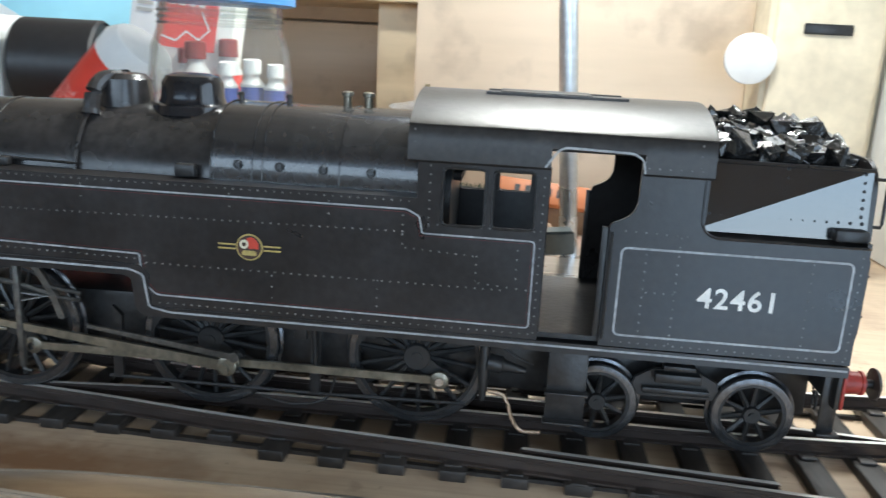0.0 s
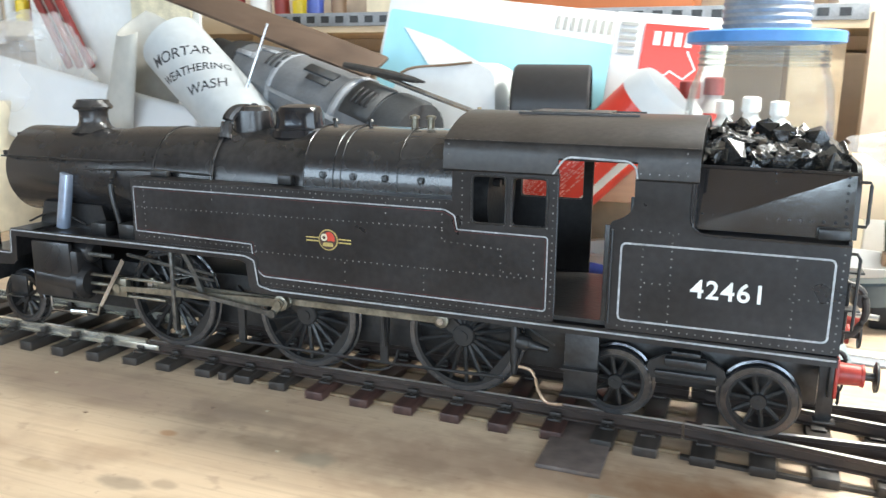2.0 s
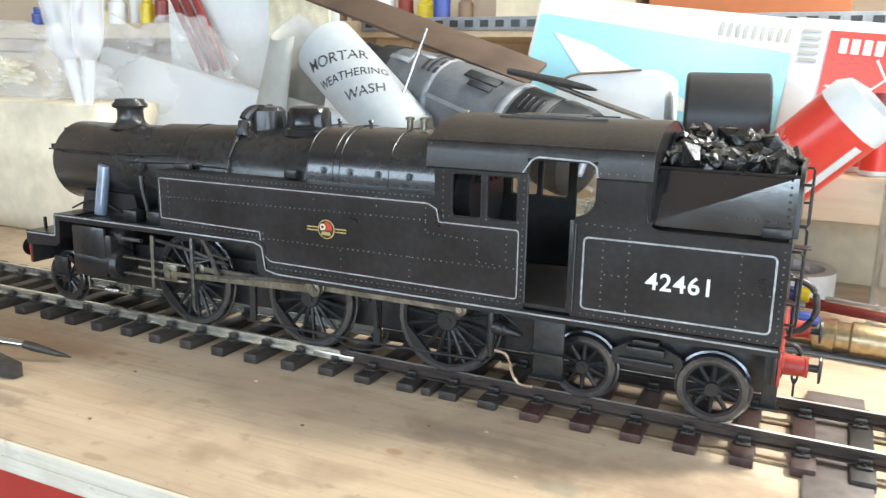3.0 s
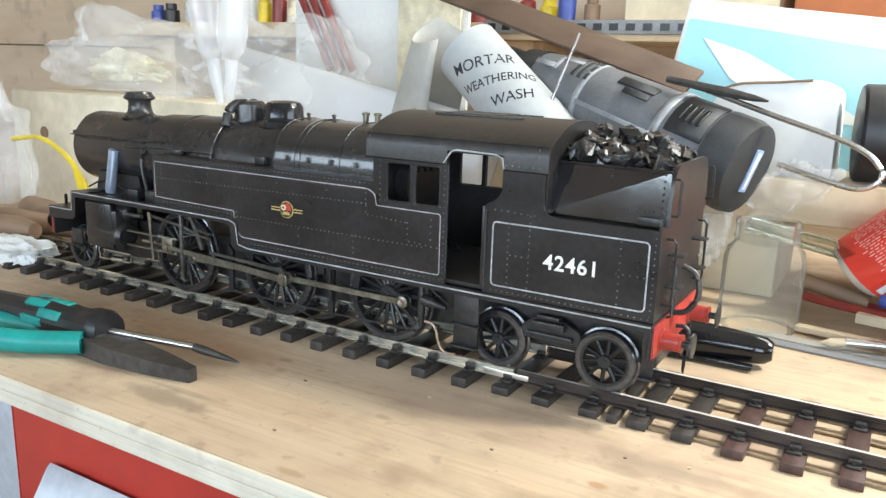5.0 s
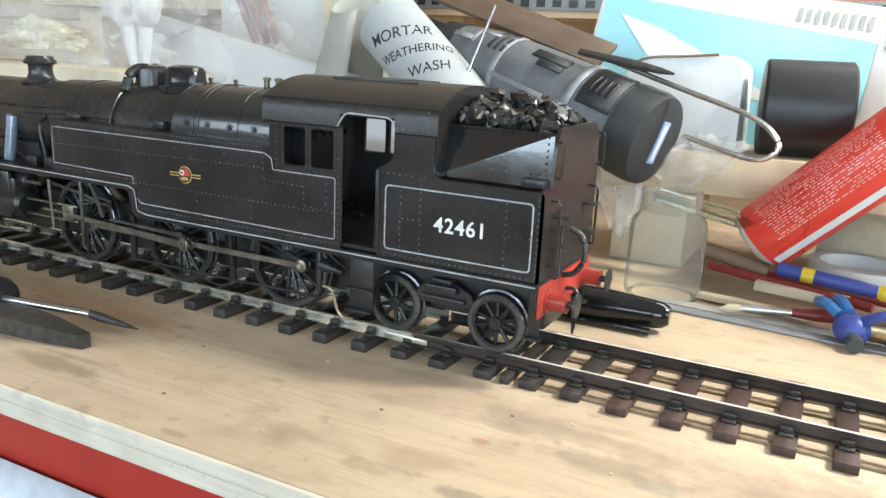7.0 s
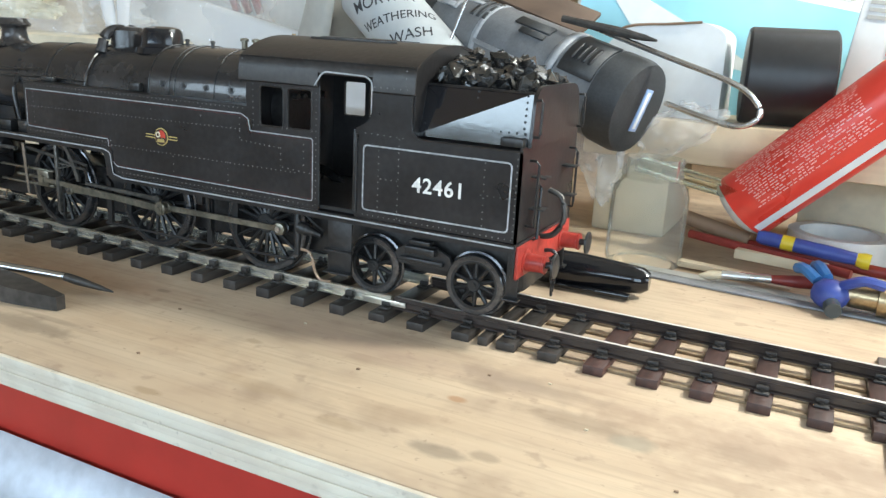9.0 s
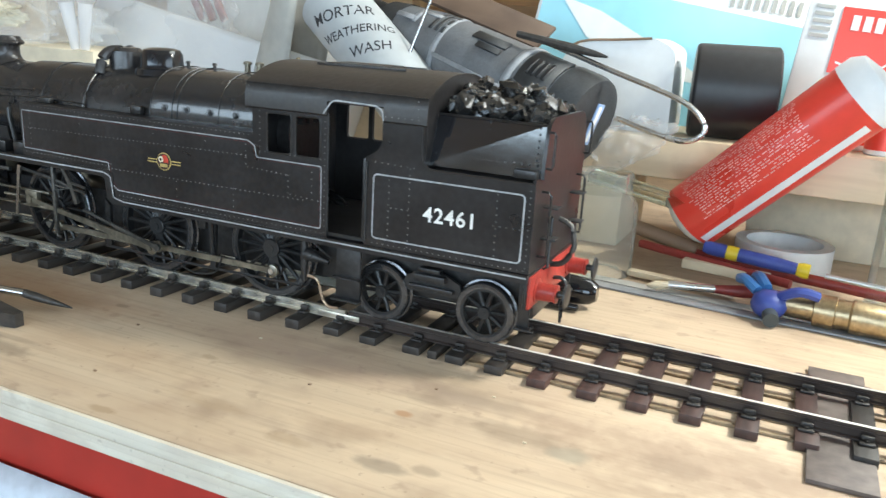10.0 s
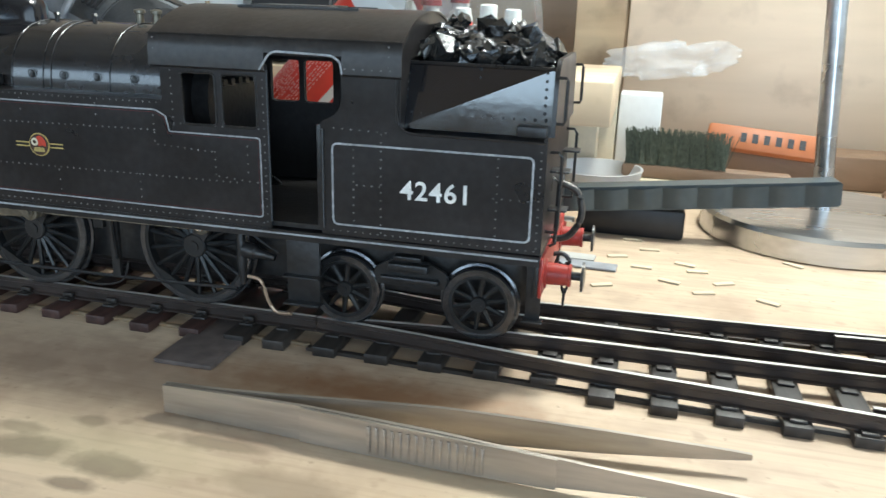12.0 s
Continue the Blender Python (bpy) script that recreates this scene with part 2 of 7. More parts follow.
M_BENCH = wood("bench_plywood", (0.56, 0.435, 0.305), (0.38, 0.26, 0.165), scale=19.0, streaks=0.22, spots=(
    (-0.063, -0.1025, 0.026, 0.0055, 0.5), (-0.060, -0.0945, 0.020, 0.002, 0.35), (0.135, -0.066, 0.020, 0.006, 0.35), (0.100, -0.058, 0.012, 0.004, 0.3), (0.015, -0.0695, 0.004, 0.002, 0.4),
    (-0.052, -0.047, 0.004, 0.002, 0.6), (0.184, -0.060, 0.012, 0.006, 0.3), (0.2185, -0.100, 0.013, 0.0055, 0.6), (0.243, -0.102, 0.013, 0.005, 0.6), (0.239, -0.111, 0.008, 0.003, 0.55), (0.2097, -0.0927, 0.009, 0.003, 0.4),
    (0.2254, -0.0848, 0.006, 0.003, 0.45), (0.262, -0.0855, 0.016, 0.003, 0.5), (0.288, -0.0985, 0.018, 0.007, 0.35), (0.014, -0.119, 0.006, 0.002, 0.5), (0.075, -0.105, 0.010, 0.003, 0.3), (0.12, -0.100, 0.005, 0.003, 0.4)), tints=(
    # first tint: brown mottling, deepened to paint in shade beside the engine
    (0.235, -0.060, 0.085, 0.030, 0.5, (0.25, 0.165, 0.11)), (0.05, -0.115, 0.05, 0.010, 0.3, (0.40, 0.29, 0.19)), (0.20, -0.118, 0.04, 0.008, 0.35, (0.30, 0.23, 0.17)),
    (0.295, -0.048, 0.060, 0.014, 0.75, (0.26, 0.12, 0.05)), (-0.10, -0.050, 0.075, 0.022, 0.5, (0.40, 0.22, 0.12)), (0.19, -0.055, 0.055, 0.022, 0.45, (0.30, 0.20, 0.14)), (0.03, -0.045, 0.06, 0.014, 0.3, (0.42, 0.29, 0.21)),
    (0.33, -0.10, 0.08, 0.022, 0.3, (0.36, 0.25, 0.14)), (-0.02, -0.085, 0.06, 0.016, 0.25, (0.46, 0.30, 0.17)), (0.09, -0.088, 0.035, 0.012, 0.25, (0.45, 0.32, 0.2)), (0.16, -0.11, 0.03, 0.01, 0.3, (0.40, 0.30, 0.2)), (0.112, -0.050, 0.030, 0.009, 0.55, (0.22, 0.17, 0.13)), (0.060, -0.052, 0.06, 0.012, 0.35, (0.44, 0.31, 0.24)), (0.154, -0.070, 0.007, 0.005, 0.6, (0.28, 0.25, 0.19)),
    (0.107, -0.104, 0.010, 0.0035, 0.65, (0.24, 0.19, 0.14)), (0.098, -0.072, 0.004, 0.0022, 0.7, (0.36, 0.19, 0.09)), (0.235, -0.095, 0.045, 0.014, 0.4, (0.42, 0.36, 0.22)), (0.155, -0.116, 0.014, 0.005, 0.6, (0.60, 0.57, 0.44)), (0.205, -0.112, 0.012, 0.005, 0.5, (0.58, 0.55, 0.43)), (0.35, -0.075, 0.05, 0.018, 0.3, (0.58, 0.50, 0.34)), (0.04, -0.098, 0.018, 0.004, 0.35, (0.36, 0.25, 0.15))))
M_PLYEDGE = wood("plywood_edge", (0.78, 0.72, 0.60), (0.60, 0.50, 0.36), scale=40, streaks=0.2)
M_PLANK = wood("pine_plank", (0.72, 0.58, 0.40), (0.45, 0.31, 0.18), scale=30)
M_WALL = wood("wall_board", (0.62, 0.50, 0.38), (0.48, 0.36, 0.25), scale=9)
M_CREAMBOX = mat("cream_card", (0.74, 0.65, 0.49), 0.7, grain=120, var=0.08, bump=0.1)
M_CEIL = mat("ceiling_paint", (0.70, 0.62, 0.50), 0.7, grain=30, var=0.08, bump=0.05)
M_FLOOR = mat("floor_concrete", (0.30, 0.28, 0.26), 0.8, grain=40, var=0.25, bump=0.2)
M_DRAWER = mat("drawer_red", (0.42, 0.035, 0.025), 0.35, grain=60, var=0.08, bump=0.02, stains=0.12)
M_SILVER = mat("drawer_silver", (0.56, 0.60, 0.67), 0.35, 0.25, grain=200, var=0.1, bump=0.03)
M_RAILBRIGHT = mat("rail_nickel", (0.78, 0.75, 0.66), 0.26, 0.9, grain=400, var=0.2, bump=0.05, stretch=(0.1, 1, 1))
M_RAILDARK = mat("rail_painted", (0.040, 0.030, 0.026), 0.3, grain=400, var=0.35, bump=0.1, stretch=(0.2, 1, 1))
# pale and barely metallic: the rail heads' highlight is put into the colour
M_RAILTOP = mat("rail_top", (0.74, 0.71, 0.67), 0.34, 0.35, grain=400, var=0.3, bump=0.05, stretch=(0.1, 1, 1))
M_SLEEPER = mat("sleeper_black", (0.034, 0.028, 0.024), 0.5, grain=300, var=0.4, bump=0.4, stretch=(1, 0.15, 1), random_tint=0.3)
M_SLEEPERB = mat("sleeper_brown", (0.045, 0.022, 0.018), 0.5, grain=300, var=0.4, bump=0.4, stretch=(1, 0.15, 1), random_tint=0.4)
M_WEB = mat("web_tan", (0.26, 0.19, 0.115), 0.6, grain=300, var=0.25, bump=0.2)
M_CORK = mat("grey_plate", (0.13, 0.105, 0.095), 0.6, grain=200, var=0.25, bump=0.2)

M_GLASS = thin_glass("clear_glass", (0.93, 0.94, 0.92))
M_GLASSGREEN = glass("greenish_glass", (0.70, 0.76, 0.66), 0.1)


def film(name, color, cover, rough=0.22):
    """Thin plastic film: part of the light goes straight through, the rest meets a creased skin."""
    m = mat(name, color, rough, grain=26, var=0.04, bump=0.5, stains=0.06, coat=0.6)
    nt = m.node_tree
    nt.nodes["Bump"].inputs["Distance"].default_value = 0.004
    mx, tr = nt.nodes.new("ShaderNodeMixShader"), nt.nodes.new("ShaderNodeBsdfTransparent")
    mx.inputs[0].default_value = cover
    nt.links.new(tr.outputs[0], mx.inputs[1])
    nt.links.new(nt.nodes["Principled BSDF"].outputs[0], mx.inputs[2])
    nt.links.new(mx.outputs[0], nt.nodes["Material Output"].inputs[0])
    return m


M_FILM = film("bag_film", (0.88, 0.89, 0.90), 0.22, 0.14)
M_TRAYFILM = film("tray_film", (0.84, 0.85, 0.87), 0.72, 0.3)
M_MILKY = mat("milky_plastic", (0.80, 0.81, 0.82), 0.35, grain=40, var=0.05, bump=0.03, stains=0.08, clear=0.35)
M_PAPER = mat("white_paper", (0.74, 0.745, 0.74), 0.7, grain=150, var=0.03, bump=0.06, stains=0.06)
M_GREYCARD = mat("grey_card", (0.42, 0.41, 0.38), 0.7, grain=150, var=0.05, bump=0.06)
M_INK = mat("ink", (0.03, 0.03, 0.035), 0.6, grain=500, var=0.3, bump=0.0)
M_DREMEL = mat("tool_grey", (0.15, 0.155, 0.165), 0.45, grain=700, var=0.1, bump=0.15)
M_DREMELDK = mat("tool_dark", (0.035, 0.037, 0.04), 0.55, grain=700, var=0.2, bump=0.2)
M_DREMELLT = mat("tool_light", (0.29, 0.30, 0.32), 0.4, grain=700, var=0.1, bump=0.05)
M_BADGE = mat("badge_blue", (0.30, 0.42, 0.68), 0.4, grain=500, var=0.1, bump=0.0)
M_BLACKPL = mat("black_plastic", (0.013, 0.013, 0.015), 0.42, grain=200, var=0.2, bump=0.05)
M_GLOSSBLK = mat("gloss_black", (0.012, 0.012, 0.014), 0.12, grain=200, var=0.2, bump=0.02)
M_REDCAN = mat("red_print", (0.72, 0.055, 0.035), 0.3, grain=150, var=0.05, bump=0.0, stains=0.08)
M_TUBEPRINT = mat("tube_print", (0.85, 0.45, 0.42), 0.4, grain=900, var=0.2, bump=0.0)
M_YELLOW = mat("yellow_plastic", (0.80, 0.60, 0.03), 0.4, grain=200, var=0.05, bump=0.0)
M_BLUE = mat("blue_plastic", (0.05, 0.08, 0.34), 0.4, grain=200, var=0.12, bump=0.03)
M_LIDBLUE = mat("lid_blue", (0.08, 0.25, 0.60), 0.4, grain=200, var=0.1, bump=0.03)
M_CYAN = mat("cyan_print", (0.36, 0.68, 0.80), 0.4, grain=12, var=0.2, bump=0.02, stains=0.2)
M_ORANGE = mat("orange_card", (0.52, 0.17, 0.06), 0.5, grain=80, var=0.05, bump=0.03)
M_STICK = wood("brown_lath", (0.26, 0.17, 0.11), (0.15, 0.09, 0.05), scale=60)
M_LATH = wood("dark_lath", (0.115, 0.075, 0.052), (0.07, 0.042, 0.028), scale=60)
M_LABEL = mat("label_paper", (0.43, 0.45, 0.46), 0.65, grain=150, var=0.05, bump=0.06, stains=0.12)
M_DROPPER = film("dropper_plastic", (0.86, 0.87, 0.90), 0.34, 0.16)
M_BALSA = mat("balsa", (0.66, 0.56, 0.40), 0.7, grain=200, var=0.1, bump=0.1, stretch=(0.1, 1, 1))
M_TEAL = mat("teal_rubber", (0.01, 0.26, 0.24), 0.45, grain=300, var=0.1, bump=0.1)
M_TOOLGREY = mat("tool_steel_dark", (0.075, 0.068, 0.062), 0.5, 0.5, grain=250, var=0.3, bump=0.2, stains=0.3)
M_STEEL = mat("stainless", (0.60, 0.60, 0.60), 0.28, 1.0, grain=300, var=0.1, bump=0.04, stretch=(0.1, 1, 1))
M_TWEEZER = mat("worn_steel", (0.40, 0.36, 0.31), 0.36, 0.85, grain=300, var=0.2, bump=0.05, stretch=(0.1, 1, 1), stains=0.3)
M_BLUEGREY = mat("blue_grey_stone", (0.24, 0.30, 0.32), 0.6, grain=200, var=0.12, bump=0.2)
M_DARKGREY = mat("dark_grey_plastic", (0.052, 0.064, 0.068), 0.4, grain=150, var=0.12, bump=0.06)
M_BRISTLE = mat("bristle_green", (0.09, 0.105, 0.075), 0.7, grain=400, var=0.4, bump=0.2)
M_SCOUR = mat("scouring_green", (0.16, 0.17, 0.125), 0.8, grain=260, var=0.6, bump=0.6, stains=0.5)
M_TAPE = mat("masking_white", (0.78, 0.78, 0.76), 0.6, grain=200, var=0.04, bump=0.05)
M_RUBBERRED = mat("red_rod", (0.24, 0.03, 0.025), 0.4, grain=200, var=0.1, bump=0.0)


# ---- mesh helpers ----
def link_mesh(name, bm, material, smooth=None):
    bmesh.ops.recalc_face_normals(bm, faces=bm.faces)
    me = bpy.data.meshes.new(name)
    bm.to_mesh(me)
    bm.free()
    me.materials.append(material)
    if smooth is not None:
        me.polygons.foreach_set("use_smooth", [True] * len(me.polygons))
        me.set_sharp_from_angle(angle=radians(smooth))
    return new(name, me)


def part(name, bm, material, parent, label="", smooth=35):
    ob = link_mesh(name, bm, material, smooth)
    ob.parent = parent
    if label:
        tagged(ob, label=label)
    return ob


def thing(name, bm, material, label, category, group="", kind="", smooth=35):
    return tagged(link_mesh(name, bm, material, smooth), label, category, group, kind)


def holder(name, label, category, group="", place=None):
    ob = new(name)
    if place is not None:
        ob.matrix_basis = place
    return tagged(ob, label, category, group)


def bx(bm, x0, x1, y0, y1, z0, z1, bevel=0.0, m=None):
    g = bmesh.ops.create_cube(bm, size=1)
    for v in g["verts"]:
        v.co = Vector(((x0 + x1) / 2 + v.co.x * (x1 - x0), (y0 + y1) / 2 + v.co.y * (y1 - y0), (z0 + z1) / 2 + v.co.z * (z1 - z0)))
    vs = g["verts"]
    if bevel:
        es = list({e for v in vs for e in v.link_edges})
        r = bmesh.ops.bevel(bm, geom=es, offset=bevel, segments=2, affect="EDGES", profile=0.5)
        vs = list({v for f in r["faces"] for v in f.verts} | {v for v in vs if v.is_valid})
    if m is not None:
        bmesh.ops.transform(bm, matrix=m, verts=vs)
    return bm


def lathe(bm, p0, p1, profile, seg=24, cap=True):
    """Rings of (distance along p0-p1 in metres, radius)."""
    p0, p1 = Vector(p0), Vector(p1)
    q = (p1 - p0).to_track_quat("Z", "Y").to_matrix()
    rings = []
    for d, r in profile:
        rings.append([bm.verts.new(p0 + q @ Vector((r * math.cos(2 * math.pi * k / seg), r * math.sin(2 * math.pi * k / seg), d))) for k in range(seg)])
    for a, b in zip(rings, rings[1:]):
        for k in range(seg):
            bm.faces.new((a[k], a[(k + 1) % seg], b[(k + 1) % seg], b[k]))
    if cap:
        bm.faces.new(rings[0][::-1])
        bm.faces.new(rings[-1])
    return bm


def cyl(bm, p0, p1, r0, r1=None, seg=16):
    d = (Vector(p1) - Vector(p0)).length
    return lathe(bm, p0, p1, [(0, r0), (d, r0 if r1 is None else r1)], seg)


def pipe(bm, pts, r, seg=8):
    pts = [Vector(p) for p in pts]
    rings = []
    for i, p in enumerate(pts):
        d = (pts[min(i + 1, len(pts) - 1)] - pts[max(i - 1, 0)]).normalized()
        up = Vector((0, 0, 1)) if abs(d.z) < 0.9 else Vector((0, 1, 0))
        a = d.cross(up).normalized()
        b = d.cross(a)
        rings.append([bm.verts.new(p + r * (math.cos(2 * math.pi * k / seg) * a + math.sin(2 * math.pi * k / seg) * b)) for k in range(seg)])
    for a, b in zip(rings, rings[1:]):
        for k in range(seg):
            bm.faces.new((a[k], a[(k + 1) % seg], b[(k + 1) % seg], b[k]))
    bm.faces.new(rings[0][::-1])
    bm.faces.new(rings[-1])
    return bm


def curve_pts(pts, n=24):
    """A smooth line through the points."""
    pts = [Vector(p) for p in pts]
    out = []
    for i in range(n + 1):
        u = i / n * (len(pts) - 1)
        k = min(int(u), len(pts) - 2)
        f = u - k
        a, b, c, d = pts[max(k - 1, 0)], pts[k], pts[k + 1], pts[min(k + 2, len(pts) - 1)]
        out.append(0.5 * (2 * b + (c - a) * f + (2 * a - 5 * b + 4 * c - d) * f * f + (3 * b - a - 3 * c + d) * f ** 3))
    return out


def prism(bm, pts, y0, y1, holes=()):
    """A plate with an outline in x and z, from y0 to y1."""
    fr = [bm.verts.new((x, y0, z)) for x, z in pts]
    bk = [bm.verts.new((x, y1, z)) for x, z in pts]
    bm.faces.new(fr)
    bm.faces.new(bk[::-1])
    for i in range(len(pts)):
        j = (i + 1) % len(pts)
        bm.faces.new((fr[i], bk[i], bk[j], fr[j]))
    return bm


def rounded(pts, radius, n=4):
    """The outline with its corners rounded; radius is one number or one for each corner."""
    out = []
    for i, p in enumerate(pts):
        r = radius[i] if isinstance(radius, (list, tuple)) else radius
        p, a, b = Vector(p), Vector(pts[i - 1]), Vector(pts[(i + 1) % len(pts)])
        if r <= 0:
            out.append(tuple(p))
            continue
        da, db = (a - p).normalized(), (b - p).normalized()
        s, e = p + da * r, p + db * r
        for k in range(n + 1):
            f = k / n
            out.append(tuple((1 - f) ** 2 * s + 2 * f * (1 - f) * p + f * f * e))
    return out


def strip(bm, pts, width, y, closed=True, t=0.00012):
    """A painted line of a given width along an outline in x and z."""
    n = len(pts)
    left, right = [], []
    for i in range(n):
        p = Vector(pts[i])
        a = Vector(pts[i - 1]) if closed or i > 0 else p
        b = Vector(pts[(i + 1) % n]) if closed or i < n - 1 else p
        d = ((p - a).normalized() + (b - p).normalized())
        d = d.normalized() if d.length > 1e-6 else (b - a).normalized()
        nn = Vector((-d.y, d.x)) * width / 2
        left.append(bm.verts.new((p.x + nn.x, y - t, p.y + nn.y)))
        right.append(bm.verts.new((p.x - nn.x, y - t, p.y - nn.y)))
    for i in range(n if closed else n - 1):
        j = (i + 1) % n
        bm.faces.new((left[i], right[i], right[j], left[j]))
    return bm


def lettering(text, size, material, name, parent, m, wrap=0.0, spacing=1.0, width=0.0):
    """Raised letters in the built-in font, at the pose m; wrap: radius of the round surface that they lie on."""
    data = bpy.data.curves.new(name, "FONT")
    data.body, data.size, data.extrude, data.align_x, data.align_y, data.space_character = text, size, 0.00008, "CENTER", "CENTER", spacing
    data.offset = width
    tmp = new("tmp_text", data)
    bpy.context.view_layer.update()
    me = bpy.data.meshes.new_from_object(tmp.evaluated_get(bpy.context.evaluated_depsgraph_get()))
    bpy.data.objects.remove(tmp)
    bpy.data.curves.remove(data)
    if wrap:
        for v in me.vertices:
            a = v.co.y / wrap
            v.co = Vector((v.co.x, (wrap + v.co.z) * math.sin(a), (wrap + v.co.z) * math.cos(a) - wrap))
    me.materials.clear()
    me.materials.append(material)
    ob = new(name, me)
    ob.matrix_basis = m
    ob.parent = parent
    return ob


# ---- the shed round the bench ----
def wall(name, x0, x1, y0, y1, z0, z1, material):
    return tagged(link_mesh(name, bx(bmesh.new(), x0, x1, y0, y1, z0, z1), material), kind="structure")


# floor, ceiling, west, south and east walls: unseen, added to enclose the light
wall("floor", -2.0, 2.0, -1.9, 0.62, -0.95, -0.90, M_FLOOR)
wall("ceiling", -2.0, 2.0, -1.9, 0.62, 1.40, 1.45, M_CEIL)
wall("wall_west", -2.05, -2.0, -1.9, 0.62, -0.90, 1.40, M_WALL)


def wall_with_window(name, along, at, span, opening):
    """A wall 5 cm thick with one opening; along is the axis that it runs on."""
    (a0, a1), (o0, o1, z0, z1) = span, opening
    for i, (p, q, lo, hi) in enumerate(((a0, o0, -0.9, 1.4), (o1, a1, -0.9, 1.4), (o0, o1, -0.9, z0), (o0, o1, z1, 1.4))):
        if hi - lo < 0.01:
            continue
        bm = bmesh.new()
        if along == "x":
            bx(bm, p, q, at, at + 0.05, lo, hi)
        else:
            bx(bm, at, at + 0.05, p, q, lo, hi)
        tagged(link_mesh(name, bm, M_WALL), kind="structure")


wall_with_window("wall_south", "x", -1.90, (-2.0, 0.70), (-1.60, 0.62, 0.25, 0.86))
# wall with an invented doorway, out of view, open for the added sheen lamp
wall_with_window("wall_south_gap", "x", -1.90, (0.70, 2.0), (0.75, 1.50, -0.9, 0.86))
# unseen east window, added to go with the fill from the right
wall_with_window("wall_east", "y", 2.0, (-1.9, 0.62), (-1.05, 0.35, 0.28, 1.15))
bm = bmesh.new()
for a, b in ((-0.55, -0.51), (0.21, 0.25)):
    bx(bm, a, b, -1.89, -1.85, 0.25, 0.86, 0.002)
for z in (0.25, 0.825):
    bx(bm, -1.60, 0.62, -1.895, -1.855, z, z + 0.035, 0.002)
w1 = tagged(link_mesh("window_1", bm, M_PAPER), kind="structure")
bm = bmesh.new()
for a in (-1.05, -0.37, 0.31):
    bx(bm, 2.0, 2.04, a, a + 0.04, 0.28, 1.15, 0.002)
tagged(link_mesh("window_2", bm, M_PAPER), kind="structure")

# back wall of wide boards behind the bench, each board on its own
wall_with_window("wall_north_upper", "x", 0.60, (-2.0, 2.0), (0.15, 1.30, 0.66, 1.22))
back = tagged(link_mesh("wall_north", bx(bmesh.new(), -2.0, 2.0, 0.596, 0.5985, -0.90, 0.60), M_WALL), kind="structure")
board = None
for k in range(4):
    if board is None:
        bm = bx(bmesh.new(), -2.0, 2.0, 0.584, 0.596, 0, 0.158, 0.002)
        board = part("board", bm, M_WALL, back)
        board.location.z = -0.02
    else:
        o = new("board", board.data)
        o.parent, o.location = back, (0, 0, -0.02 + 0.16 * k)

# ---- the bench ----
bench = holder("workbench", "plywood workbench with a pale sawn edge and stained top", "workbench")
part("top", bx(bmesh.new(), -1.6, 1.6, -0.1235, 0.583, -0.0115, 0.0, 0.0008), M_BENCH, bench)
for i in range(4):
    bm = bmesh.new()
    bx(bm, -1.6, 1.6, -0.1248 - 0.0003 * (i % 2), -0.1235, -0.0115 + i * 0.00285, -0.00867 + i * 0.00285 - (0.0003 if i == 3 else 0), 0.0003)
    part("ply_edge", bm, M_PLYEDGE, bench, "pale sawn plywood layer")

chest = holder("tool_chest", "red metal tool chest with silver drawer pulls under the bench", "tool chest")
part("carcass", bx(bmesh.new(), -0.185, 0.62, -0.1155, 0.45, -0.70, -0.0118, 0.002), M_SILVER, chest)
# solid black sheet: the shade in the drawer gaps is put into its colour
part("gap_shade_sheet", bx(bmesh.new(), -0.1405, 0.607, -0.1162, -0.1156, -0.66, -0.0125, 0), M_FRAME, chest, "black sheet standing for the shaded gap round the drawers")
for k in range(4):
    z1 = -0.0130 - 0.13 * k
    d = part("drawer", bx(bmesh.new(), -0.1385, 0.605, -0.1185, -0.1163, z1 - 0.122, z1, 0.002), M_DRAWER, chest, "red enamelled drawer front")
    prof = [(-0.1187, z1 - 0.0225), (-0.1210, z1 - 0.0200), (-0.1228, z1 - 0.0215), (-0.1310, z1 - 0.0345), (-0.1320, z1 - 0.0375), (-0.1187, z1 - 0.0400)]
    bm = bmesh.new()
    a = [bm.verts.new((-0.110, y, z)) for y, z in prof]
    b = [bm.verts.new((0.57, y, z)) for y, z in prof]
    for i in range(len(prof) - 1):
        bm.faces.new((a[i], b[i], b[i + 1], a[i + 1]))
    bm.faces.new(a)
    bm.faces.new(b[::-1])
    part("drawer_pull", bm, M_SILVER, d, "silver pressed-metal pull")

# ---- the track ----
Y_NEAR, Y_FAR, RAIL = -0.0180, 0.0150, 0.0085


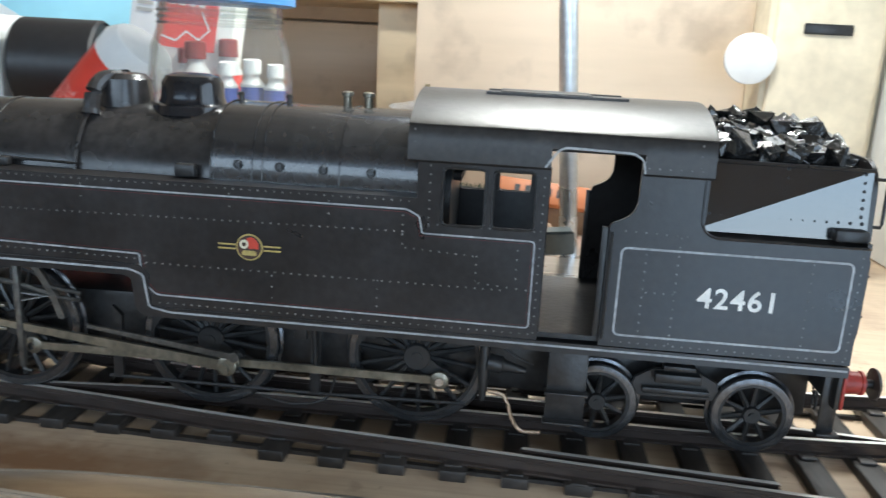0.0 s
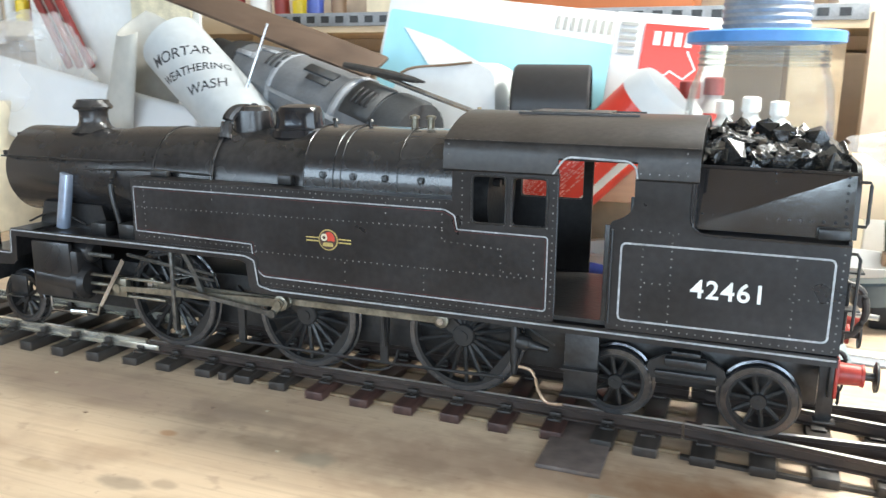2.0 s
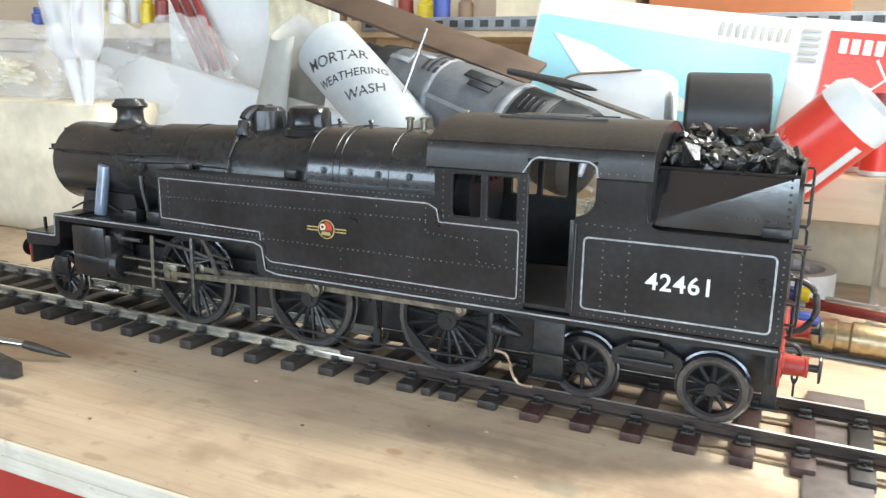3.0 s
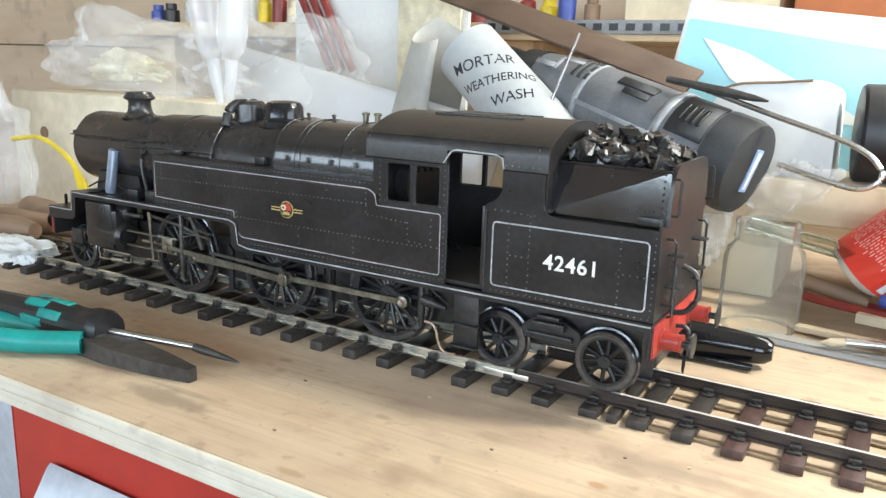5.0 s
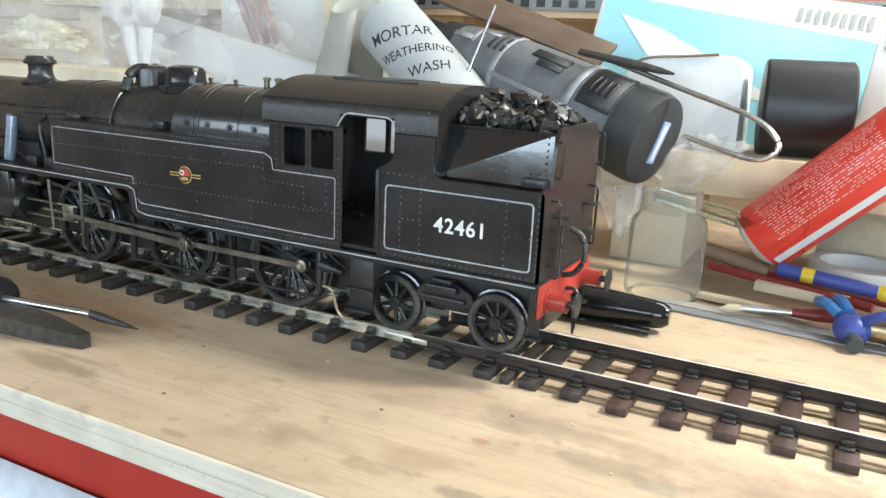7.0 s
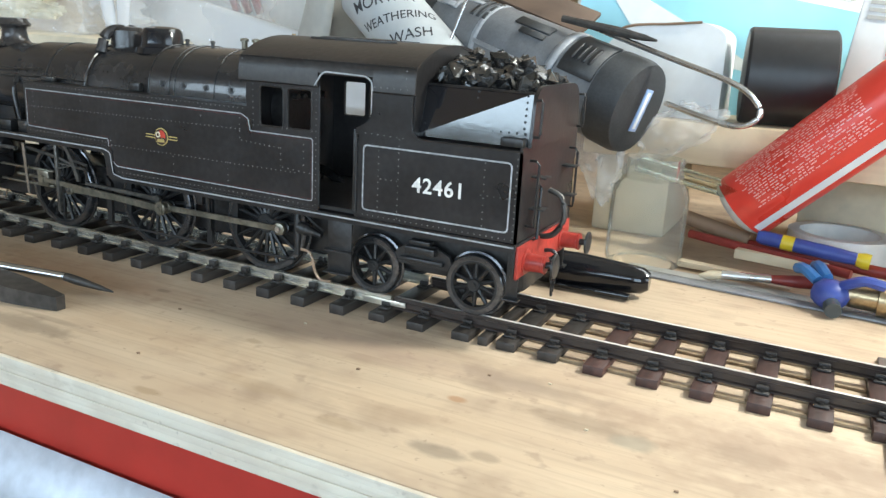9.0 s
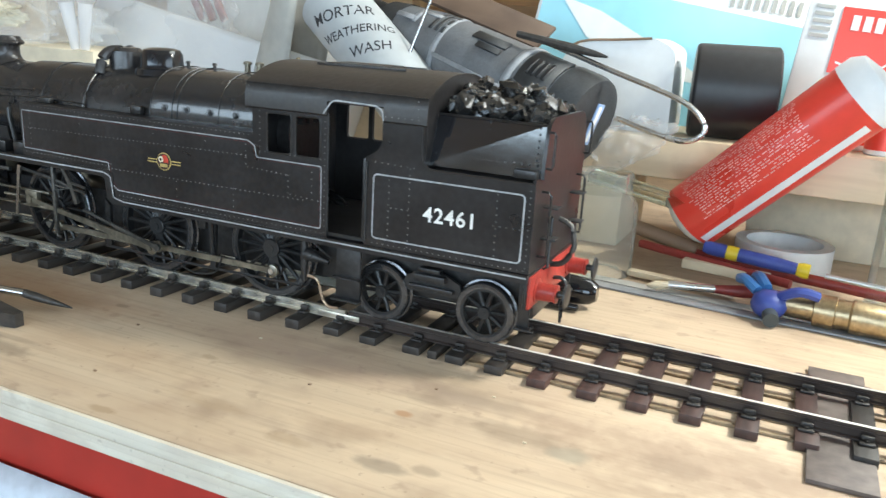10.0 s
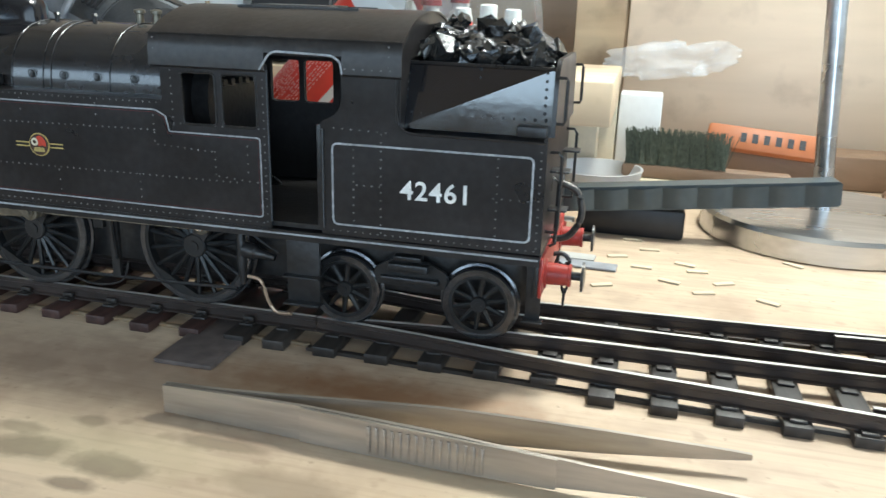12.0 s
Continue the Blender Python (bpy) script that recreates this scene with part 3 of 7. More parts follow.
def rail(name, pts, parent, material, z0=0.0042):
    """A rail with a head, web and foot along points of x and y."""
    prof = [(-0.0014, z0), (0.0014, z0), (0.0014, z0 + 0.0006), (0.0004, z0 + 0.001), (0.0004, RAIL - 0.0016), (0.0008, RAIL - 0.0013), (0.0008, RAIL - 0.0002),
            (0.0006, RAIL), (-0.0006, RAIL), (-0.0008, RAIL - 0.0002), (-0.0008, RAIL - 0.0013), (-0.0004, RAIL - 0.0016), (-0.0004, z0 + 0.001), (-0.0014, z0 + 0.0006)]
    bm = bmesh.new()
    rings = [[bm.verts.new((x, y + dy, z)) for dy, z in prof] for x, y in pts]
    n = len(prof)
    for a, b in zip(rings, rings[1:]):
        for k in range(n):
            bm.faces.new((a[k], b[k], b[(k + 1) % n], a[(k + 1) % n]))
    bm.faces.new(rings[0])
    bm.faces.new(rings[-1][::-1])
    web = part(name, bm, material, parent)
    bm = bmesh.new()
    q = [[bm.verts.new((x, y + dy, RAIL + 0.00008)) for dy in (-0.00078, 0.00078)] for x, y in pts]
    for a, b in zip(q, q[1:]):
        bm.faces.new((a[0], b[0], b[1], a[1]))
    # on the dark rails this strip carries a painted highlight
    part("running_surface", bm, M_RAILBRIGHT if material is M_RAILBRIGHT else M_RAILTOP, web, "worn rail head, drawn bright")
    return web


left = holder("chaired_track", "hand-built track with bright rails on black chaired sleepers", "track")
for y in (Y_NEAR, Y_FAR):
    rail("rail", [(-0.9, y), (0.043, y)], left, M_RAILBRIGHT)
right = holder("plain_track", "plastic track with dark rails on black and brown sleepers", "track")
for y in (Y_NEAR, Y_FAR):
    rail("rail", [(0.0445, y), (0.262, y)], right, M_RAILDARK, 0.0036)
turnout = holder("turnout", "track turnout with dark rails on black sleepers", "turnout")
for pts in ([(0.2625, Y_NEAR), (0.30, -0.0215), (0.346, -0.0272), (0.431, -0.0345), (0.60, -0.052), (0.9, -0.10)],
            [(0.268, Y_NEAR + 0.0012), (0.31, -0.0125), (0.346, -0.0100), (0.437, -0.0085), (0.56, -0.0035), (0.9, 0.035)],
            [(0.268, Y_FAR - 0.0012), (0.31, 0.0070), (0.342, 0.0044), (0.44, 0.0027), (0.56, -0.0050), (0.9, -0.055)],
            [(0.2625, Y_FAR), (0.30, 0.0165), (0.341, 0.0190), (0.445, 0.0242), (0.60, 0.036), (0.9, 0.075)]):
    rail("rail", [tuple(p)[:2] for p in curve_pts([(x, y, 0) for x, y in pts], 30)], turnout, M_RAILDARK, 0.0036)
rail("check_rail", [(0.43, 0.0195), (0.50, 0.0255)], turnout, M_RAILDARK, 0.0036)
rail("check_rail", [(0.43, -0.0300), (0.50, -0.0362)], turnout, M_RAILDARK, 0.0036)
cable = holder("fishplate", "pale soldered rail joint across the rail gap", "rail joint")
part("plate", bx(bmesh.new(), 0.030, 0.050, Y_NEAR - 0.0017, Y_NEAR - 0.0009, 0.0048, 0.0070, 0.0002), M_RAILBRIGHT, cable)

first = None
for k in range(36):
    x = 0.0237 - 0.0182 * k
    s = part("sleeper", bx(bmesh.new(), -0.0034, 0.0034, -0.0305, 0.0290, 0.0, 0.0042, 0.0004), M_SLEEPER, left) if first is None else new("sleeper", first.data)
    if first is None:
        first = s
    s.parent, s.location = left, (x, random.uniform(-0.0008, 0.0008), 0)
    s.rotation_euler = (0, 0, random.uniform(-0.02, 0.02))
chair_data = None
for k in range(36):
    for y in (Y_NEAR, Y_FAR):
        if chair_data is None:
            bm = bmesh.new()
            bx(bm, -0.0021, 0.0021, -0.0044, 0.0040, 0.0042, 0.0051, 0.0002)
            bx(bm, -0.0017, 0.0017, -0.0028, -0.0009, 0.0050, 0.0076, 0.0004)
            bx(bm, -0.0017, 0.0017, 0.0009, 0.0024, 0.0050, 0.0068, 0.0003)
            for dx in (-0.0012, 0.0012):
                cyl(bm, (dx, -0.0037, 0.0050), (dx, -0.0037, 0.0057), 0.0005, seg=6)
            c = part("chair", bm, M_SLEEPER, left)
            chair_data = c.data
        else:
            c = new("chair", chair_data)
            c.parent = left
        c.location = (0.0237 - 0.0182 * k, y, 0.0001)
xs = [0.0412, 0.0592, 0.0775, 0.0866, 0.0957, 0.1127] + [0.1305 + 0.0179 * k for k in range(7)]
first = chair = None
for i, x in enumerate(xs):
    material = M_SLEEPERB if 6 <= i <= 11 else M_SLEEPER
    half = 0.0020 if i == 3 else 0.0037
    s = part("sleeper", bx(bmesh.new(), -half, half, -0.0278 if i < 6 else -0.0306, 0.0300, 0.0, 0.0034, 0.0004), material, right)
    s.location = (x, random.uniform(-0.001, 0.001), 0)
    s.rotation_euler = (0, 0, random.uniform(-0.02, 0.02))
    for y in () if i == 3 else (Y_NEAR, Y_FAR):
        if chair is None:
            bm = bmesh.new()
            bx(bm, -0.0024, 0.0024, -0.0042, 0.0036, 0.0034, 0.0044, 0.0004)
            bx(bm, -0.0020, 0.0020, -0.0024, -0.0008, 0.0044, 0.0062, 0.0005)
            cyl(bm, (0, -0.0028, 0.0044), (0, -0.0028, 0.0050), 0.0007, seg=6)
            cyl(bm, (0, 0.0028, 0.0044), (0, 0.0028, 0.0050), 0.0007, seg=6)
            chair = part("chair", bm, M_SLEEPER, right)
            c = chair
        else:
            c = new("chair", chair.data)
            c.parent = right
        c.location = (x, y, 0)
for y in (-0.0235, -0.0118, 0.0090, 0.0212):
    part("sleeper_web", bx(bmesh.new(), 0.10, 0.262, y - 0.0009, y + 0.0009, 0.0, 0.0012, 0.0002), M_WEB, right)
for k in range(24):
    x = 0.2515 + 0.0177 * k
    g = max(x - 0.29, 0)
    s = part("sleeper", bx(bmesh.new(), -0.0039, 0.0039, -0.0300 if x < 0.35 else -0.0360 - 0.03 * (x - 0.35), 0.0300 + 0.055 * g, 0.0, 0.0034, 0.0004), M_SLEEPER, turnout)
    s.location.x = x
    for y in ((Y_NEAR - 0.0005 - 0.11 * g, 0.0150 + 0.055 * g) if x < 0.3 else (-0.0205 - 0.105 * (x - 0.3), -0.0118 + 0.02 * (x - 0.31), 0.0065 - 0.03 * (x - 0.31), 0.0165 + 0.053 * (x - 0.3))):
        bm = bmesh.new()
        bx(bm, -0.0024, 0.0024, -0.0038, 0.0038, 0.0034, 0.0044, 0.0004)
        c = part("chair", bm, M_SLEEPER, turnout)
        c.location = (x, y, 0)
for y0, y1 in ((-0.026, -0.036), (0.0, 0.0), (0.022, 0.029)):
    bm = bmesh.new()
    prism(bm, [(0.262, 0.0), (0.66, 0.0), (0.66, 0.0012), (0.262, 0.0012)], y0 - 0.001, y0 + 0.001)
    for v in bm.verts:
        v.co.y += (v.co.x - 0.262) / 0.398 * (y1 - y0) * 1.6
    part("sleeper_web", bm, M_SLEEPER, turnout)
bm = bx(bmesh.new(), 0.2205, 0.2405, -0.0495, 0.045, 0.0002, 0.0017, 0.0003)
thing("packing_plate", bm, M_CORK, "flat grey packing plate laid under the track joint", "plate")


# ---- the locomotive ----
loco = holder("tank_locomotive", "black lined model tank locomotive with coal in its bunker", "model locomotive")
HALF = 0.0305
FOOT = 0.0415


def both(fn, name, material, label=""):
    """One part on each side of the engine."""
    for s in (-1, 1):
        bm = bmesh.new()
        fn(bm, s)
        part(name, bm, material, loco, label)


# frames and footplate
part("frames", bx(bmesh.new(), -0.222, 0.096, -0.0125, 0.0125, 0.019, 0.040, 0.0006), M_FRAME, loco)
part("footplate", bx(bmesh.new(), -0.100, 0.0985, -0.0300, 0.0300, 0.0398, FOOT, 0.0003), M_BLACK, loco)
part("front_footplate", bx(bmesh.new(), -0.209, -0.0975, -0.0300, 0.0300, 0.0520, 0.0535, 0.0003), M_BLACK, loco)
bm = bmesh.new()
prism(bm, [(-0.2385, 0.0420), (-0.2175, 0.0420), (-0.2165, 0.0520), (-0.2080, 0.0520), (-0.2080, 0.0545), (-0.2182, 0.0545), (-0.2190, 0.0445), (-0.2385, 0.0445)], -0.0300, 0.0300)
part("front_platform", bm, M_BLACK, loco)


def valance(bm, s):
    y = sorted((s * 0.0300, s * 0.0309))
    o = [(-0.2385, 0.0448), (-0.2192, 0.0448), (-0.2186, 0.0538), (-0.2178, 0.0548), (-0.0985, 0.0548), (-0.0960, 0.0525), (-0.0960, 0.0425), (0.0985, 0.0415),
         (0.0985, 0.0385), (-0.0975, 0.0395), (-0.1000, 0.0415), (-0.1012, 0.0505), (-0.1035, 0.0515), (-0.2150, 0.0515), (-0.2160, 0.0410), (-0.2185, 0.0390), (-0.2385, 0.0380)]
    prism(bm, o, *y)


both(valance, "valance", M_BLACK)

# side tanks, cab sides and bunker sides: one sheet each with its openings
TANK = [(-0.1525, 0.0540), (-0.0990, 0.0540), (-0.0965, 0.0520), (-0.0955, 0.0425), (-0.0200, 0.0420), (-0.0200, 0.0795), (-0.1525, 0.0795)]


def tank(bm, s):
    prism(bm, TANK, *sorted((s * 0.0305, s * 0.0165)))


both(tank, "side_tank", M_BLACK)


def cab_side(bm, s):
    """One sheet with two window openings, built as a grid with the cells of the openings left out."""
    y0, y1 = sorted((s * 0.0305, s * 0.0295))
    xs, zs = (-0.0200, -0.0130, -0.0016, 0.0004, 0.0118, 0.0150), (0.0420, 0.0726, 0.0882, 0.0915)
    v = {(i, j, k): bm.verts.new((x, y, z)) for i, x in enumerate(xs) for j, y in enumerate((y0, y1)) for k, z in enumerate(zs)}
    solid = lambda i, k: 0 <= i < 5 and 0 <= k < 3 and not (k == 1 and i in (1, 3))
    for i in range(5):
        for k in range(3):
            if not solid(i, k):
                continue
            for j in (0, 1):
                bm.faces.new((v[i, j, k], v[i + 1, j, k], v[i + 1, j, k + 1], v[i, j, k + 1]))
            for di, dk, a, b in ((-1, 0, (i, k), (i, k + 1)), (1, 0, (i + 1, k), (i + 1, k + 1)), (0, -1, (i, k), (i + 1, k)), (0, 1, (i, k + 1), (i + 1, k + 1))):
                if not solid(i + di, k + dk):
                    bm.faces.new((v[a[0], 0, a[1]], v[b[0], 0, b[1]], v[b[0], 1, b[1]], v[a[0], 1, a[1]]))


both(cab_side, "cab_side", M_BLACK)


def cab_rear(bm, s):
    y = sorted((s * 0.0305, s * 0.0295))
    prism(bm, rounded([(0.0318, 0.0420), (0.0985, 0.0420), (0.0985, 0.0742), (0.0552, 0.0742), (0.0552, 0.0925), (0.0385, 0.0925), (0.0385, 0.0790), (0.0318, 0.0762)],
                      [0, 0, 0.001, 0.0058, 0, 0, 0.0045, 0.001], 6), *y)
    edge = rounded([(0.0985, 0.0742), (0.0552, 0.0742), (0.0552, 0.0925)], [0, 0.0058, 0], 8)
    pipe(bm, [(x, s * 0.0305, z) for x, z in edge], 0.0004, 6)


both(cab_rear, "bunker_side", M_BLACK)
for s in (-1, 1):
    for a, b in ((-0.0130, -0.0016), (0.0004, 0.0118)):
        bm = bmesh.new()
        loop = rounded([(a, 0.0726), (b, 0.0726), (b, 0.0882), (a, 0.0882)], 0.0016)
        pipe(bm, [(x, s * 0.0305, z) for x, z in loop + loop[:1]], 0.00042, 6)
        for x, z, dx, dz in ((a, 0.0726, 1, 1), (b, 0.0726, -1, 1), (b, 0.0882, -1, -1), (a, 0.0882, 1, -1)):
            prism(bm, [(x, z), (x + dx * 0.0015, z), (x + dx * 0.0004, z + dz * 0.0004), (x, z + dz * 0.0015)], *sorted((s * 0.0304, s * 0.0296)))
        part("window_frame", bm, M_FRAME, loco)
# floor, partitions and fittings of the cab
part("cab_front", prism(bmesh.new(), [(-0.0195, 0.042), (-0.0187, 0.042), (-0.0187, 0.096), (-0.0195, 0.096)], -0.0294, 0.0294), M_BLACK, loco)
part("cab_seat", bx(bmesh.new(), -0.0180, 0.0050, -0.0285, -0.0150, 0.0442, 0.0560, 0.0005), M_FRAME, loco)
part("cab_floor", bx(bmesh.new(), -0.018, 0.054, -0.029, 0.029, 0.0425, 0.0440), M_FRAME, loco)
bm = bmesh.new()
bx(bm, 0.0530, 0.0540, -0.0290, 0.0290, 0.0440, 0.0800)
bx(bm, 0.0530, 0.0540, -0.0290, -0.0180, 0.0800, 0.1000)
bx(bm, 0.0530, 0.0540, 0.0180, 0.0290, 0.0800, 0.1000)
bx(bm, 0.0530, 0.0540, -0.0030, 0.0030, 0.0800, 0.1000)
bx(bm, 0.0530, 0.0540, -0.0290, 0.0290, 0.0930, 0.1000)
prism(bm, [(0.0555, 0.0745), (0.0562, 0.0745), (0.0562, 0.0990), (0.0555, 0.0990)], -0.0300, -0.0180)
prism(bm, [(0.0555, 0.0745), (0.0562, 0.0745), (0.0562, 0.0990), (0.0555, 0.0990)], 0.0180, 0.0300)
part("bunker_partition", bm, M_BLACK, loco)
bm = bmesh.new()
cyl(bm, (-0.018, 0, 0.077), (-0.012, 0, 0.077), 0.0175, seg=28)
for k in range(5):
    cyl(bm, (-0.012, -0.010 + 0.005 * k, 0.083), (-0.0095, -0.010 + 0.005 * k, 0.083), 0.0014, seg=8)
pipe(bm, [(-0.011, -0.008, 0.090), (-0.009, -0.002, 0.091), (-0.011, 0.008, 0.090)], 0.0005)
part("backhead", bm, M_FRAME, loco)
both(lambda bm, s: cyl(bm, (0.0150, s * 0.0300, 0.0440), (0.0150, s * 0.0300, 0.0900), 0.0004, seg=8), "handrail", M_FRAME)
both(lambda bm, s: cyl(bm, (0.0325, s * 0.0308, 0.0440), (0.0325, s * 0.0308, 0.0740), 0.0004, seg=8), "handrail", M_FRAME)
both(lambda bm, s: bx(bm, 0.0300, 0.0318, s * 0.0290 - 0.0004, s * 0.0290 + 0.0004, 0.0440, 0.0750, 0.0002), "cab_door", M_FRAME)

# cab roof: a curved plate with turned-down sides, cut over the doors
prof = [(-0.0316, 0.0900), (-0.0314, 0.0950), (-0.0306, 0.0990)] + [(0.0306 * math.sin(a), 0.0775 + 0.0298 * math.cos(a) + 0.0) for a in np.linspace(-0.78, 0.78, 17)] + [(0.0306, 0.0990), (0.0314, 0.0950), (0.0316, 0.0900)]
prof[3:-3] = [(-0.0300 + 0.0600 * k / 20, 0.0996 + 0.0078 * (1 - (abs(k - 10) / 10) ** 2.3)) for k in range(21)]


def roof(x0, x1, skip, name):
    bm = bmesh.new()
    pr = prof[skip:len(prof) - skip]
    inner = [(y * 0.972, z - 0.0007) for y, z in pr]
    loop = pr + inner[::-1]
    a = [bm.verts.new((x0, y, z)) for y, z in loop]
    b = [bm.verts.new((x1, y, z)) for y, z in loop]
    n = len(loop)
    for k in range(n):
        bm.faces.new((a[k], a[(k + 1) % n], b[(k + 1) % n], b[k]))
    m = len(pr)
    for k in range(m - 1):
        bm.faces.new((a[k], a[n - 1 - k], a[n - 2 - k], a[k + 1]))
        bm.faces.new((b[k], b[k + 1], b[n - 2 - k], b[n - 1 - k]))
    return part(name, bm, M_ROOF, loco, smooth=50)


roof(-0.0228, 0.0150, 0, "cab_roof")
roof(0.0150, 0.0390, 1, "cab_roof")
roof(0.0390, 0.0568, 0, "cab_roof")
bm = bmesh.new()
v = [bm.verts.new((x, y * 0.98, z)) for x in (0.0556, 0.0564) for y, z in [(-0.0300, 0.0930)] + prof[3:-3] + [(0.0300, 0.0930)]]
n = len(v) // 2
bm.faces.new(v[:n])
bm.faces.new(v[n:][::-1])
for k in range(n):
    bm.faces.new((v[k], v[(k + 1) % n], v[n + (k + 1) % n], v[n + k]))
part("cab_back", bm, M_BLACK, loco)
for s in (-1, 1):
    bm = bmesh.new()
    pipe(bm, [(x, s * 0.0314, z) for x, z in rounded([(0.0135, 0.0900), (0.0165, 0.0945), (0.0185, 0.0955), (0.0360, 0.0950), (0.0385, 0.0935), (0.0392, 0.0900)], [0, .001, .001, .001, .001, 0])], 0.00035, 6)
    part("door_beading", bm, M_LINE, loco)
for s in (-1, 1):
    bm = bmesh.new()
    pipe(bm, [(-0.0228, s * 0.0309, 0.0993), (0.0568, s * 0.0309, 0.0993)], 0.0003, 6)
    part("rain_strip", bm, M_FRAME, loco)
bm = bmesh.new()
for y0, y1 in ((-0.0085, -0.0005), (0.0005, 0.0085)):
    bx(bm, 0.000, 0.026, y0, y1, 0.1068, 0.1079, 0.0002)
bx(bm, -0.004, 0.036, -0.0095, -0.0088, 0.1066, 0.1076, 0.0001)
bx(bm, -0.004, 0.036, 0.0088, 0.0095, 0.1066, 0.1076, 0.0001)
part("roof_ventilator", bm, M_ROOF, loco)

# bunker
def upper_bunker(bm, s):
    v = [bm.verts.new(p) for p in ((0.0540, s * 0.0262, 0.0752), (0.0985, s * 0.0262, 0.0752), (0.0985, s * 0.0240, 0.0935), (0.0540, s * 0.0205, 0.0935),
                                   (0.0540, s * 0.0252, 0.0752), (0.0985, s * 0.0252, 0.0752), (0.0985, s * 0.0230, 0.0935), (0.0540, s * 0.0195, 0.0935))]
    for f in ((0, 1, 2, 3), (4, 5, 6, 7), (0, 1, 5, 4), (2, 3, 7, 6), (1, 2, 6, 5), (0, 3, 7, 4)):
        bm.faces.new([v[k] for k in f])


both(upper_bunker, "bunker_plate", M_PLATE, "glossy black sloping bunker plate")
bm = bmesh.new()
bx(bm, 0.0540, 0.0980, -0.0295, 0.0295, 0.0732, 0.0742, 0.0003)
for s in (-1, 1):
    pipe(bm, [(0.0560, s * 0.0212, 0.0936), (0.0988, s * 0.0243, 0.0936)], 0.0005, 6)
part("bunker_shelf", bm, M_BLACK, loco)
bm = bmesh.new()
prism(bm, [(0.0975, 0.0420), (0.0985, 0.0420), (0.0985, 0.0755), (0.0975, 0.0755)], -0.0305, 0.0305)
g = rounded([(-0.0262, 0.0752), (0.0262, 0.0752), (0.0240, 0.0960), (-0.0240, 0.0960)], [0, 0, 0.008, 0.008], 6)
a = [bm.verts.new((0.0985, y, z)) for y, z in g]
b = [bm.verts.new((0.0998, y, z)) for y, z in g]
bm.faces.new(a)
bm.faces.new(b[::-1])
for k in range(len(g)):
    bm.faces.new((a[k], b[k], b[(k + 1) % len(g)], a[(k + 1) % len(g)]))
part("bunker_back", bm, M_BLACK, loco)
both(lambda bm, s: pipe(bm, [(0.0992, s * 0.0248, 0.0790), (0.1018, s * 0.0250, 0.0790), (0.1022, s * 0.0250, 0.0800), (0.1022, s * 0.0246, 0.0905), (0.1018, s * 0.0246, 0.0915), (0.0992, s * 0.0244, 0.0915)], 0.0005, 6), "lamp_handrail", M_FRAME)
both(lambda bm, s: pipe(bm, [(0.0985, s * 0.0225, 0.047), (0.1018, s * 0.0225, 0.047), (0.1020, s * 0.0225, 0.049), (0.1020, s * 0.0225, 0.069), (0.1010, s * 0.0225, 0.0705), (0.0985, s * 0.0225, 0.0705)], 0.0005, 6), "handrail", M_FRAME)
both(lambda bm, s: [bx(bm, 0.0985, 0.1040, s * 0.0170 - 0.0030, s * 0.0170 + 0.0030, z, z + 0.0006, 0.0001) for z in (0.0525, 0.0640)], "bunker_step", M_FRAME)
part("coal_hole_box", bx(bmesh.new(), 0.0895, 0.0980, -0.0297, -0.0258, 0.0753, 0.0785, 0.0006), M_FRAME, loco)

rng = random.Random(5)
bm = bmesh.new()
for k in range(470):
    x, y = rng.uniform(0.0585, 0.0955), rng.uniform(-0.0190, 0.0190)
    hump = 0.0030 + 0.0105 * math.exp(-((x - 0.0660) / 0.014) ** 2 - (y / 0.017) ** 2) + 0.0070 * math.exp(-((x - 0.085) / 0.011) ** 2 - (y / 0.018) ** 2)
    z = 0.0918 + hump * rng.uniform(0.35, 0.95)
    r = rng.uniform(0.0014, 0.0028) if k > 70 else rng.uniform(0.0030, 0.0042)
    m = pose(x, y, z, rng.uniform(-50, 50), rng.uniform(-50, 50), rng.uniform(0, 360))
    # a broken lump: the hull of a few scattered points
    pts = [bm.verts.new(m @ Vector((rng.choice((-1, 1)) * r * rng.uniform(0.45, 1.05), rng.choice((-1, 1)) * r * rng.uniform(0.4, 0.95), rng.choice((-1, 1)) * r * rng.uniform(0.3, 0.72)))) for i in range(14)]
    hull = bmesh.ops.convex_hull(bm, input=pts)
    bmesh.ops.delete(bm, geom=list({e for e in hull["geom_interior"] + hull["geom_unused"] if isinstance(e, bmesh.types.BMVert)}), context="VERTS")
bed = {}
for i in range(15):
    for j in range(13):
        x, y = 0.0567 + 0.0405 * i / 14, -0.0205 + 0.0410 * j / 12
        hump = 0.0028 + 0.0090 * math.exp(-((x - 0.0660) / 0.014) ** 2 - (y / 0.017) ** 2) + 0.0060 * math.exp(-((x - 0.085) / 0.011) ** 2 - (y / 0.018) ** 2)
        bed[i, j] = bm.verts.new((x, y, 0.0915 + hump * 0.8 + rng.uniform(-0.0008, 0.0008)))
for i in range(14):
    for j in range(12):
        bm.faces.new((bed[i, j], bed[i + 1, j], bed[i + 1, j + 1]))
        bm.faces.new((bed[i, j], bed[i + 1, j + 1], bed[i, j + 1]))
part("coal", bm, M_COAL, loco, "heap of glossy broken black coal", smooth=5)["kind"] = "stuff"

# boiler, smokebox, firebox
bm = bmesh.new()
lathe(bm, (-0.2325, 0, 0.0765), (0, 0, 0.0765), [(0.0, 0.0150), (0.0008, 0.0180), (0.0025, 0.0190), (0.058, 0.0190), (0.0585, 0.0196), (0.061, 0.0196)], 48)
